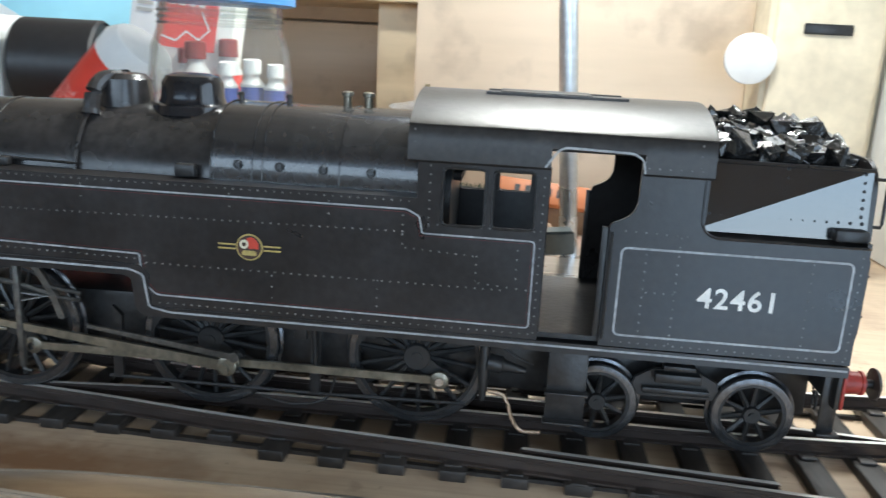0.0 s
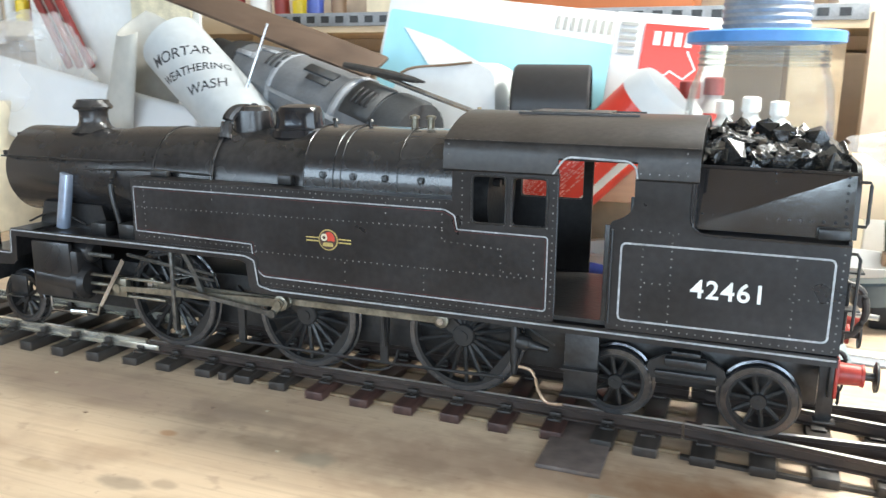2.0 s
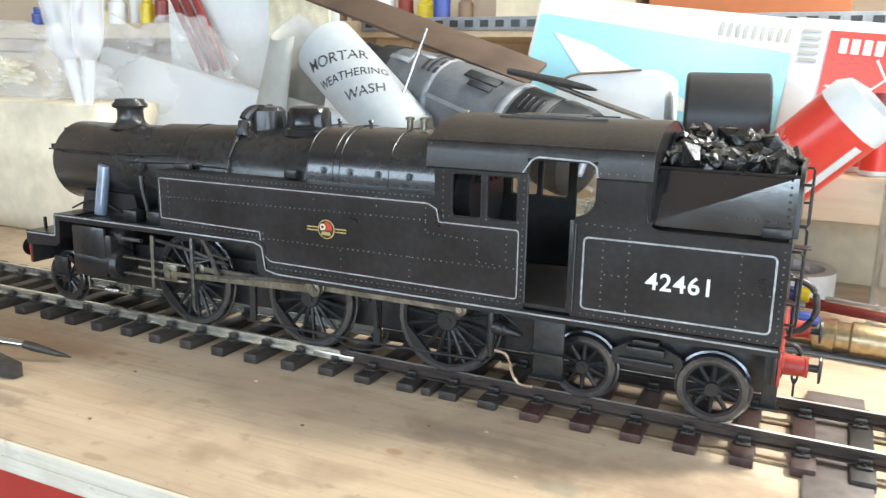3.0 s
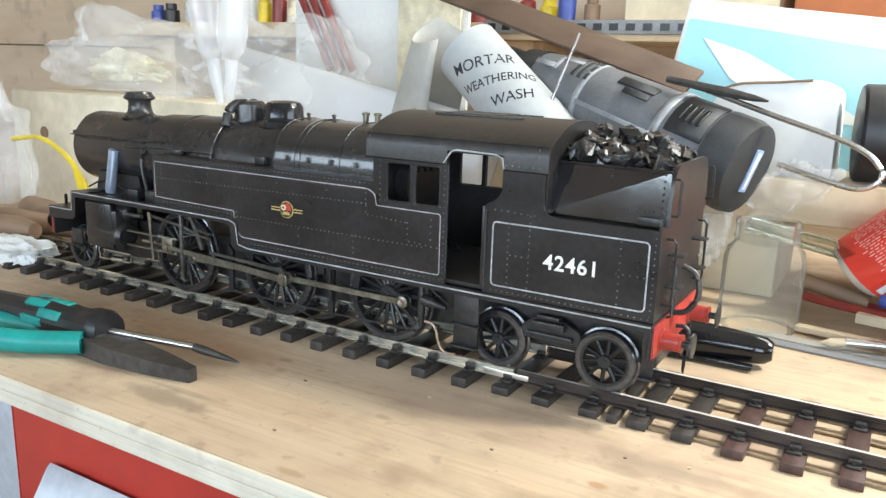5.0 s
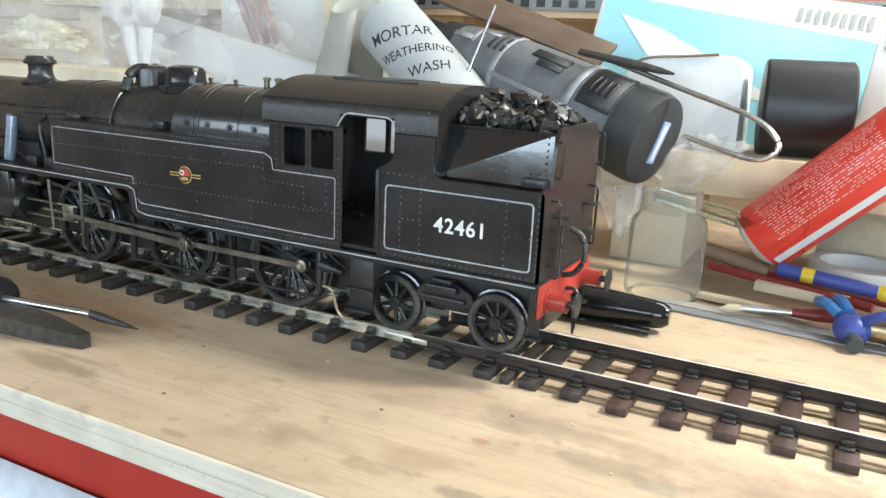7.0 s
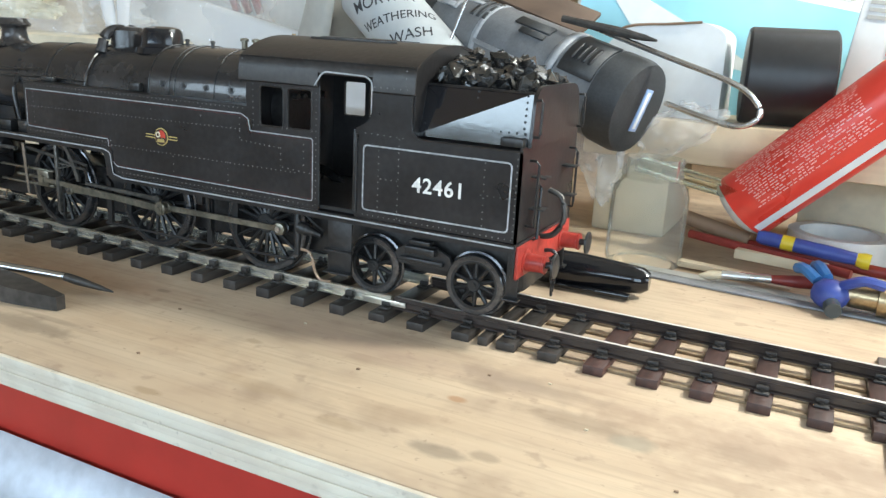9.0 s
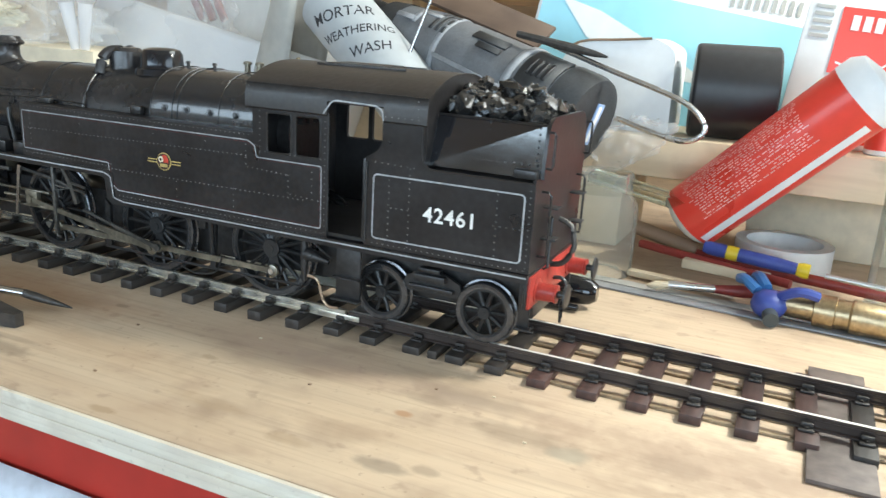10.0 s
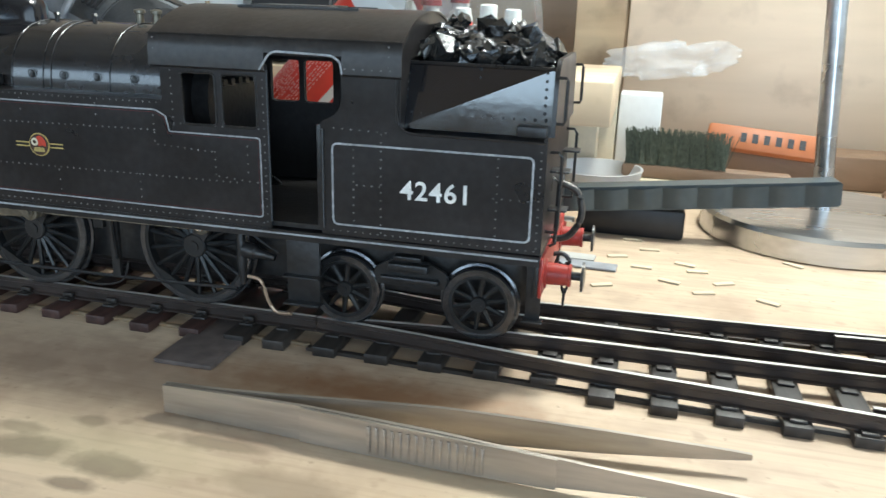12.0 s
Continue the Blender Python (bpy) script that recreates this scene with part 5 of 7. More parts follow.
# cylinders and fixed valve gear
both(lambda bm, s: [lathe(bm, (-0.2080, s * 0.0225, 0.0345), (-0.1835, s * 0.0225, 0.0330), [(0, 0.0060), (0.0010, 0.0078), (0.0225, 0.0078), (0.0245, 0.0060)], 24), lathe(bm, (-0.2085, s * 0.0215, 0.0465), (-0.1815, s * 0.0215, 0.0455), [(0, 0.0034), (0.0010, 0.0046), (0.0255, 0.0046), (0.0270, 0.0030)], 20), bx(bm, -0.2065, -0.1850, *sorted((s * 0.0150, s * 0.0290)), 0.0330, 0.0470, 0.0010)], "cylinder", M_BLACK)
both(lambda bm, s: bx(bm, -0.2090, -0.1880, *sorted((s * 0.0270, s * 0.0299)), 0.0262, 0.0505, 0.0014), "cylinder_wrapper", M_BLACK)
both(lambda bm, s: [pipe(bm, [(-0.2050, s * 0.0255, 0.0250), (-0.2045, s * 0.0255, 0.0190), (-0.1800, s * 0.0255, 0.0195), (-0.1780, s * 0.0255, 0.0240)], 0.0006, 6), cyl(bm, (-0.1940, s * 0.0250, 0.0195), (-0.1850, s * 0.0250, 0.0200), 0.0016, seg=10)], "drain_cocks", M_BRIGHT)
both(lambda bm, s: [bx(bm, -0.1830, -0.1450, *sorted((s * 0.0225, s * 0.0245)), z, z + 0.0010, 0.0002) for z in (0.0285, 0.0360)], "slide_bar", M_ROD)
both(lambda bm, s: [bx(bm, -0.1402, -0.1384, *sorted((s * 0.0248, s * 0.0268)), 0.0180, 0.0520, 0.0004), pipe(bm, curve_pts([(-0.1394, s * 0.0262, 0.0190), (-0.1384, s * 0.0262, 0.0172), (-0.1364, s * 0.0262, 0.0170)], 6), 0.0006, 6), pipe(bm, [(-0.1394, s * 0.0258, 0.0420), (-0.1300, s * 0.0258, 0.0412), (-0.1394, s * 0.0258, 0.0392)], 0.0006, 6)], "slide_bar_bracket", M_GEAR)
both(lambda bm, s: [prism(bm, rounded([(-0.1356, 0.0512), (-0.1334, 0.0512), (-0.1278, 0.0420), (-0.1252, 0.0345), (-0.1272, 0.0340), (-0.1302, 0.0420)], 0.0008), *sorted((s * 0.0240, s * 0.0255))), pipe(bm, [(-0.1300, s * 0.0250, 0.0440), (-0.1200, s * 0.0250, 0.0426), (-0.1200, s * 0.0250, 0.0404), (-0.1290, s * 0.0250, 0.0410)], 0.0006, 6)], "expansion_link", M_GEAR)
both(lambda bm, s: [pipe(bm, [(-0.1620, s * 0.0248, 0.0470), (-0.1400, s * 0.0248, 0.0442), (-0.1290, s * 0.0248, 0.0415)], 0.0009, 6), pipe(bm, [(-0.1820, s * 0.0248, 0.0455), (-0.1700, s * 0.0248, 0.0455)], 0.0010, 8)], "radius_rod", M_GEAR)


# wheels
def wheel(r, spokes, width, crank):
    """A spoked wheel round the y axis, its outer face towards -y, with tyre and flange."""
    rim = bmesh.new()
    lathe(rim, (0, -width / 2, 0), (0, width, 0), [(0.0001, r - 0.0022), (0.0001, r - 0.0016), (0.0002, r - 0.0004), (0.0006, r), (width - 0.0012, r + 0.0002), (width - 0.0009, r + 0.0010), (width - 0.0002, r + 0.0010), (width, r - 0.0004), (width, r - 0.0022)], 48, cap=False)
    body = bmesh.new()
    lathe(body, (0, -width / 2 + 0.0004, 0), (0, width, 0), [(0, r - 0.0032), (0, r - 0.0016), (width - 0.0008, r - 0.0016), (width - 0.0008, r - 0.0032), (0, r - 0.0032)], 40, cap=False)
    hub = 0.0042 if crank else 0.0026
    lathe(body, (0, -width / 2 - 0.0002, 0), (0, width, 0), [(0, hub * 0.6), (0, hub * 0.9), (0.0004, hub), (width - 0.0006, hub)], 20)
    cyl(body, (0, -width / 2 - 0.0006, 0), (0, -width / 2, 0), hub * 0.42, seg=12)
    if crank:
        lathe(body, (0.0092, -width / 2 - 0.0002, 0), (0.0092, width / 2, 0), [(0, 0.0026), (0.0003, 0.0030), (0.003, 0.0030)], 16)
        bx(body, 0.0, 0.0092, -width / 2, 0.0008, -0.0024, 0.0024)
        prism(body, [(-(r - 0.002) * math.cos(a), (r - 0.002) * math.sin(a)) for a in np.linspace(-0.62, 0.62, 9)], -width / 2 + 0.0003, 0.0005)
    return body, rim


def spoke(r, hub, flip):
    """One tapered spoke along x, its ridge on the outer face."""
    bm, q = bmesh.new(), []
    for rr, w, t in ((hub * 0.8, 0.00085, 0.0009), (r - 0.0026, 0.00055, 0.0007)):
        q.append([bm.verts.new((rr, flip * (t * j - 0.0003), w * i)) for i, j in ((-1, -0.4), (0, -1), (1, -0.4), (1, 1), (-1, 1))])
    for i in range(5):
        bm.faces.new((q[0][i], q[0][(i + 1) % 5], q[1][(i + 1) % 5], q[1][i]))
    return bm


def wheel_pair(name, x, r, spokes, crank, label):
    out = []
    for s in (-1, 1):
        body, rim = wheel(r, spokes, 0.0040, crank)
        if s > 0:
            for m in (body, rim):
                bmesh.ops.rotate(m, verts=m.verts, matrix=Matrix.Rotation(math.pi, 3, "Z"))
        w = part(name, body, M_WHEEL, loco, label, smooth=30)
        part("tyre", rim, M_TYRE, w, "worn steel tyre", smooth=30)
        first = part("spoke", spoke(r, 0.0042 if crank else 0.0026, 1 if s < 0 else -1), M_WHEEL, w, smooth=30)
        for k in range(spokes):
            o = first if k == 0 else new("spoke", first.data)
            o.parent, o.rotation_euler = w, (0, -2 * math.pi * (k + 0.5) / spokes, 0)
        w.matrix_basis = pose(x, s * 0.0180 - (0.0015 if s > 0 else 0), RAIL + r)
        out.append((w, x, s * 0.0180 - (0.0015 if s > 0 else 0), r))
    return out


R_DRIVE, R_SMALL, R_PIN = 0.0209, 0.0118, 0.0092
Z_AXLE = RAIL + R_DRIVE
DRIVERS = (-0.1452, -0.0826, -0.0192)
drive_wheels, small_wheels = [], []
for x in DRIVERS:
    drive_wheels += wheel_pair("driving_wheel", x, R_DRIVE, 18, True, "black spoked driving wheel")
for x in (-0.2270, 0.0345, 0.0790):
    small_wheels += wheel_pair("carrying_wheel", x, R_SMALL, 10, False, "black spoked carrying wheel")

# rods, near and far side; each lies along x from its own origin
rods = []
for s in (-1, 1):
    y = s * 0.0222
    bm = bmesh.new()
    prism(bm, rounded([(-0.1260, -0.0012), (0.0, -0.0012), (0.0, 0.0012), (-0.1260, 0.0012)], 0.0004), *sorted((y - s * 0.0005, y + s * 0.0005)))
    for x in (0.0, DRIVERS[1] - DRIVERS[2], DRIVERS[0] - DRIVERS[2]):
        lathe(bm, (x, y - 0.0009, 0), (x, y + 0.0009, 0), [(0, 0.0024), (0.0002, 0.0027), (0.0016, 0.0027), (0.0018, 0.0024)], 18)
    side = part("coupling_rod", bm, M_ROD, loco, "dull steel coupling rod")
    for x in (0.0, DRIVERS[1] - DRIVERS[2], DRIVERS[0] - DRIVERS[2]):
        part("crank_pin", cyl(bmesh.new(), (x, y + s * 0.0008, 0), (x, y + s * 0.0018, 0), 0.0013, seg=8), M_BRIGHT, side)
    y2 = s * 0.0256
    bm = bmesh.new()
    prism(bm, rounded([(-0.0780, -0.0010), (0.0, -0.0017), (0.0, 0.0017), (-0.0780, 0.0010)], 0.0003), *sorted((y2 - s * 0.0005, y2 + s * 0.0005)))
    lathe(bm, (0, y2 - 0.0010, 0), (0, y2 + 0.0010, 0), [(0, 0.0026), (0.0002, 0.0030), (0.0018, 0.0030), (0.0020, 0.0026)], 18)
    lathe(bm, (-0.0780, y2 - 0.0009, 0), (-0.0780, y2 + 0.0009, 0), [(0, 0.0018), (0.0018, 0.0018)], 14)
    con = part("connecting_rod", bm, M_ROD, loco, "dull steel connecting rod")
    bm = bmesh.new()
    bx(bm, -0.0040, 0.0040, *sorted((s * 0.0222, s * 0.0252)), -0.0038, 0.0040, 0.0006)
    cyl(bm, (-0.0200, s * 0.0235, 0.0), (-0.004, s * 0.0235, 0.0), 0.0008, seg=8)
    cyl(bm, (0, s * 0.0250, 0), (0, s * 0.0264, 0), 0.0016, seg=10)
    cross = part("crosshead", bm, M_ROD, loco)
    bm = bmesh.new()
    prism(bm, rounded([(-0.0008, 0.0), (0.0008, 0.0), (0.0010, 0.0250), (-0.0010, 0.0250)], 0.0003), *sorted((s * 0.0258, s * 0.0266)))
    lever = part("combination_lever", bm, M_BRIGHT, loco, "bright combination lever")
    y3 = s * 0.0278
    bm = bmesh.new()
    prism(bm, [(-0.0450, -0.0006), (0.0, -0.0010), (0.0, 0.0010), (-0.0450, 0.0006)], *sorted((y3 - s * 0.0004, y3 + s * 0.0004)))
    cyl(bm, (0, y3 - 0.0006, 0), (0, y3 + 0.0006, 0), 0.0016, seg=12)
    ecc = part("eccentric_rod", bm, M_GEAR, loco, "dull steel eccentric rod")
    bm = bmesh.new()
    prism(bm, rounded([(-0.0016, -0.0018), (0.0016, -0.0018), (0.0013, 0.0055), (-0.0013, 0.0055)], 0.0008), *sorted((s * 0.0266, s * 0.0273)))
    cyl(bm, (0, s * 0.0266, 0), (0, s * 0.0280, 0), 0.0012, seg=8)
    ret = part("return_crank", bm, M_ROD, loco)
    rods.append((s, side, con, cross, lever, ecc, ret))


# ---- things on the near side of the bench ----
drv = holder("screwdriver", "small screwdriver with a black and teal handle lying on the bench", "screwdriver")
d0, d1 = Vector((-0.2450, -0.0890, 0.0098)), Vector((-0.1205, -0.0825, 0.0092))
part("handle", lathe(bmesh.new(), d0, d1, [(0, 0.0040), (0.004, 0.0062), (0.05, 0.0060), (0.072, 0.0070), (0.088, 0.0086), (0.098, 0.0082), (0.106, 0.0076), (0.112, 0.0080), (0.117, 0.0092), (0.122, 0.0092), (0.1245, 0.0082), (0.1248, 0.0030)], 14), M_BLACKPL, drv, "black moulded handle", smooth=25)
ax = (d1 - d0).normalized()
for k, (a, u) in enumerate(((0.083, 0.4), (0.083, 1.5), (0.083, 2.6), (0.094, 0.95), (0.094, 2.05))):
    q = ax.to_track_quat("X", "Z").to_matrix().to_4x4()
    m = Matrix.Translation(d0 + ax * a) @ q @ Matrix.Rotation(u - 1.0, 4, "X")
    part("grip_inlay", bx(bmesh.new(), -0.007, 0.007, -0.0022, 0.0022, 0.0066, 0.0086, 0.0006, m), M_TEAL, drv, "teal rubber inlay")
part("shaft", cyl(bmesh.new(), d1 - ax * 0.004, (-0.0815, -0.0708, 0.0068), 0.0017, seg=14), M_STEEL, drv)
part("tip", lathe(bmesh.new(), (-0.0815, -0.0708, 0.0068), (-0.0640, -0.0655, 0.0030), [(0, 0.0018), (0.005, 0.0019), (0.015, 0.0012), (0.0215, 0.0003)], 12), M_TOOLGREY, drv, "darkened steel tip")

pl = holder("pliers", "pliers with dark steel jaws and green handles lying on the bench", "pliers")
bm = bmesh.new()
prism(bm, rounded([(-0.132, -0.0075), (-0.110, -0.0085), (-0.085, -0.0060), (-0.0655, -0.0020), (-0.0655, 0.0022), (-0.090, 0.0060), (-0.125, 0.0070)], [.002, .004, .004, .0005, .0005, .004, .002]), 0, 0.0085)
for v in bm.verts:
    v.co = Vector((v.co.x, v.co.z - 0.0862, 0.0003 + v.co.y * (1 - 0.35 * (v.co.x + 0.132) / 0.067)))
part("jaw", bm, M_TOOLGREY, pl, smooth=25)
part("pivot", cyl(bmesh.new(), (-0.124, -0.087, 0.004), (-0.124, -0.087, 0.0094), 0.0045, seg=20), M_TOOLGREY, pl)
part("handle", pipe(bmesh.new(), curve_pts([(-0.125, -0.0925, 0.0060), (-0.138, -0.1010, 0.0060), (-0.152, -0.1085, 0.0062), (-0.180, -0.1160, 0.0062)], 16), 0.0050, 12), M_TEAL, pl, "green sleeved handle")
part("handle", pipe(bmesh.new(), curve_pts([(-0.127, -0.0850, 0.0050), (-0.145, -0.0860, 0.0048), (-0.170, -0.0900, 0.0048), (-0.200, -0.0960, 0.0048)], 16), 0.0042, 12), M_TEAL, pl, "green sleeved handle")

tw = holder("tweezers", "steel tweezers with a ribbed grip lying on the bench", "tweezers")


def arm(pts, heights, t=0.0011):
    """A blade standing on its edge along points of x and y."""
    bm = bmesh.new()
    line = curve_pts([(x, y, 0) for x, y in pts], 28)
    rows = []
    for i, p in enumerate(line):
        h = float(np.interp(i / 28, np.linspace(0, 1, len(heights)), heights))
        mid = 0.0052
        rows.append([bm.verts.new((p.x, p.y + dy, mid + dz * h / 2)) for dy, dz in ((-t / 2, -1), (t / 2, -1), (t / 2, 1), (-t / 2, 1))])
    for a, b in zip(rows, rows[1:]):
        for k in range(4):
            bm.faces.new((a[k], b[k], b[(k + 1) % 4], a[(k + 1) % 4]))
    bm.faces.new(rows[0])
    bm.faces.new(rows[-1][::-1])
    return bm


part("arm", arm([(0.2420, -0.0748), (0.265, -0.0742), (0.318, -0.0672), (0.360, -0.0635), (0.396, -0.0600)], (0.0080, 0.0095, 0.0095, 0.0065, 0.0015)), M_TWEEZER, tw)
near_arm = part("arm", arm([(0.2420, -0.0761), (0.283, -0.0772), (0.321, -0.0795), (0.352, -0.0808), (0.396, -0.0800)], (0.0080, 0.0100, 0.0100, 0.0075, 0.0015)), M_TWEEZER, tw)
part("grip_plate", arm([(0.283, -0.0783), (0.300, -0.0793), (0.321, -0.0806), (0.350, -0.0818)], (0.0098, 0.0098, 0.0094, 0.0080), 0.0007), M_TWEEZER, tw, "dull ribbed grip plate")
for k in range(15):
    x = 0.3020 + 0.0021 * k
    y = -0.0799 - 0.055 * (x - 0.302)
    part("grip_rib", bx(bmesh.new(), x, x + 0.0009, y - 0.0006, y, 0.0013, 0.0090, 0.0002), M_TWEEZER, tw)

rng = random.Random(11)
for k in range(9):
    x, y = ((0.02, -0.045), (-0.03, -0.06), (0.06, -0.07), (0.14, -0.07), (0.10, -0.05), (0.17, -0.09), (0.12, -0.045), (-0.01, -0.1), (0.26, -0.065))[k]
    thing("debris_crumb", bx(bmesh.new(), x - 0.0006, x + 0.0006, y - 0.0004, y + 0.0004, 0, 0.0005, 0.0001), M_STICK if k % 3 else M_BALSA, "tiny crumb of swarf on the bench top", "crumb", "crumbs on the bench")
for k in range(13):
    x, y = 0.352 + 0.0105 * k % 0.09 + rng.uniform(-0.004, 0.004), 0.066 + 0.014 * (k * 5 % 6) + rng.uniform(-0.004, 0.004)
    m = pose(x, y, 0, 0, 0, rng.uniform(-40, 30))
    thing("wood_chip", bx(bmesh.new(), -0.0045, 0.0045, -0.0014, 0.0014, 0, 0.0009, 0.0002, m), M_BALSA, "small offcut chip of pale wood on the bench", "wood chip", "wood chips")

# ---- things behind the track ----
pen = holder("marker_pen", "glossy black marker pen lying beside the track", "pen")
part("barrel", lathe(bmesh.new(), (0.010, 0.0600, 0.0085), (0.1290, 0.0660, 0.0085), [(0, 0.0070), (0.06, 0.0082), (0.088, 0.0082), (0.110, 0.0066), (0.1155, 0.0060), (0.1185, 0.0040)], 24), M_GLOSSBLK, pen)
part("clip", bx(bmesh.new(), 0.085, 0.122, 0.0555, 0.0595, 0.0010, 0.0035, 0.0008), M_GLOSSBLK, pen)

jar = holder("small_jar", "empty clear glass jar with a wide neck standing on the bench", "jar", place=pose(0.1120, 0.1270, 0))
bm = bmesh.new()
lathe(bm, (0, 0, 0), (0, 0, 1), [(0.0002, 0.0150), (0.0004, 0.0182), (0.0030, 0.0197), (0.0360, 0.0197), (0.0410, 0.0185), (0.0440, 0.0158), (0.0460, 0.0150), (0.0470, 0.0160), (0.0490, 0.0152), (0.0530, 0.0152), (0.0545, 0.0158), (0.0560, 0.0152), (0.0562, 0.0136), (0.0540, 0.0134), (0.0450, 0.0136)], 40, cap=False)
lathe(bm, (0, 0, 0), (0, 0, 1), [(0.0002, 0.0150), (0.0030, 0.0145), (0.0036, 0.0020)], 40, cap=False)
g = part("glass", bm, M_GLASS, jar, smooth=50)
g.visible_shadow = False

can = holder("spray_tube", "red printed tube with white ends leaning on the plank", "tube")
c0, c1 = Vector((0.1520, 0.1640, 0.0280)), Vector((0.2300, 0.1500, 0.1070))
ax = (c1 - c0).normalized()
ln = (c1 - c0).length
part("tube", lathe(bmesh.new(), c0 + ax * 0.004, c1, [(0, 0.0185), (ln - 0.010, 0.0185)], 36), M_REDCAN, can, "red printed tube")
part("nozzle_end", lathe(bmesh.new(), c0 + ax * 0.004, c0 - ax * 0.05, [(0, 0.0185), (0.0022, 0.0168), (0.0048, 0.0135), (0.0056, 0.0060), (0.0058, 0.0040)], 30), M_PAPER, can, "white cone nozzle")
part("cap", lathe(bmesh.new(), c1 - ax * 0.006, c1 + ax * 0.02, [(0, 0.0187), (0.008, 0.0185), (0.013, 0.0150), (0.0145, 0.0080)], 30), M_PAPER, can, "white end cap")
q = Matrix.Translation(c0) @ ax.to_track_quat("X", "Z").to_matrix().to_4x4()
rng = random.Random(3)
for row in range(20):
    u = 0.40 + 0.078 * row
    x = 0.012 + rng.uniform(0, 0.006)
    bm = bmesh.new()
    while x < ln - 0.030:
        w = rng.uniform(0.0008, 0.0034)
        vs = [bm.verts.new((xx, -0.01865 * math.sin(aa), 0.01865 * math.cos(aa))) for xx, aa in ((x, u), (x + w, u), (x + w, u + 0.030), (x, u + 0.030))]
        bm.faces.new(vs)
        x += w + (rng.uniform(0.0005, 0.0014) if rng.random() < 0.93 else 0.009)
    bmesh.ops.transform(bm, matrix=q, verts=bm.verts)
    part("print_bar", bm, M_TUBEPRINT, can, "line of small pale print")
bm = bmesh.new()
ring = [[bm.verts.new((xx, -0.01865 * math.sin(aa), 0.01865 * math.cos(aa))) for xx in (0.006, ln - 0.010)] for aa in np.linspace(2.32, 2.60, 4)]
for a, b in zip(ring, ring[1:]):
    bm.faces.new((a[0], a[1], b[1], b[0]))
bmesh.ops.transform(bm, matrix=q, verts=bm.verts)
part("white_band", bm, M_PAPER, can, "white printed edge band")
bm = bmesh.new()
for xx in (ln - 0.030,):
    vs = [bm.verts.new((xx + dx, -0.01868 * math.sin(aa), 0.01868 * math.cos(aa))) for dx, aa in ((0, -0.1), (0.016, 0.0), (0.018, 0.32), (0.004, 0.30))]
    bm.faces.new(vs)
bmesh.ops.transform(bm, matrix=q, verts=bm.verts)
part("yellow_flash", bm, M_YELLOW, can, "yellow printed flash")

plank = thing("pine_plank", bx(bmesh.new(), 0.060, 0.345, 0.1750, 0.285, 0.048, 0.0715, 0.0015), M_PLANK, "thick sawn pine plank raised behind the clutter", "plank")
thing("plank_block", bx(bmesh.new(), 0.180, 0.335, 0.242, 0.275, 0.0, 0.048, 0.001), M_CREAMBOX, "cream wooden block under the plank", "block")
thing("plank_block", bx(bmesh.new(), 0.066, 0.110, 0.190, 0.270, 0.0, 0.048, 0.001), M_CREAMBOX, "cream wooden block under the plank", "block")

cup = holder("black_canister", "matt black round canister lying on its side on the plank", "canister")
part("body", lathe(bmesh.new(), (0.1410, 0.196, 0.0978), (0.1870, 0.203, 0.0978), [(0.0, 0.0215), (0.0004, 0.0250), (0.0020, 0.0262), (0.0440, 0.0262), (0.0452, 0.0250)], 48, cap=False), M_BLACKPL, cup)
part("inside", lathe(bmesh.new(), (0.1410, 0.196, 0.0978), (0.1870, 0.203, 0.0978), [(0.0001, 0.0215), (0.003, 0.0205), (0.030, 0.0200), (0.0440, 0.0250)], 40), M_BLACKPL, cup)

# rotary tool
tool = holder("rotary_tool", "grey and black rotary tool with light trim lying on the clutter", "rotary tool")
t0, t1 = Vector((-0.0610, 0.2018, 0.1240)), Vector((0.1020, 0.1534, 0.0746))
ax = (t1 - t0).normalized()
part("nose", lathe(bmesh.new(), t0 - ax * 0.034, t0 + ax * 0.03, [(0, 0.0075), (0.003, 0.0090), (0.014, 0.0092), (0.015, 0.0120), (0.034, 0.0125), (0.036, 0.0160), (0.052, 0.0190)], 24), M_DREMELDK, tool, "black collet nose")
part("body", lathe(bmesh.new(), t0, t1, [(0.015, 0.0180), (0.045, 0.0225), (0.080, 0.0240), (0.120, 0.0250), (0.150, 0.0258)], 36), M_DREMEL, tool)
part("end_cap", lathe(bmesh.new(), t0 + ax * 0.150, t1 + ax * 0.05, [(0, 0.0262), (0.014, 0.0264), (0.0185, 0.0250), (0.0200, 0.0205), (0.0204, 0.004)], 36), M_DREMELDK, tool, "dark end cap")
q = Matrix.Translation(t0) @ ax.to_track_quat("X", "Z").to_matrix().to_4x4()


def on_tool(name, x0, x1, a0, a1, r0, r1, material, parent, label="", n=8):
    bm = bmesh.new()
    top, bot = [], []
    for k in range(n + 1):
        a = a0 + (a1 - a0) * k / n
        top.append(bm.verts.new((x0, -r0 * math.sin(a), r0 * math.cos(a))))
        bot.append(bm.verts.new((x1, -r1 * math.sin(a), r1 * math.cos(a))))
    for k in range(n):
        bm.faces.new((top[k], bot[k], bot[k + 1], top[k + 1]))
    bmesh.ops.transform(bm, matrix=q, verts=bm.verts)
    o = part(name, bm, material, parent, label)
    o.modifiers.new("thick", "SOLIDIFY").thickness = 0.0012
    return o


on_tool("trim", 0.060, 0.064, -0.4, 2.4, 0.0240, 0.0241, M_DREMELLT, tool, "light grey trim line")
on_tool("trim", 0.064, 0.128, 1.42, 1.52, 0.0245, 0.0262, M_DREMELLT, tool, "light grey trim line")
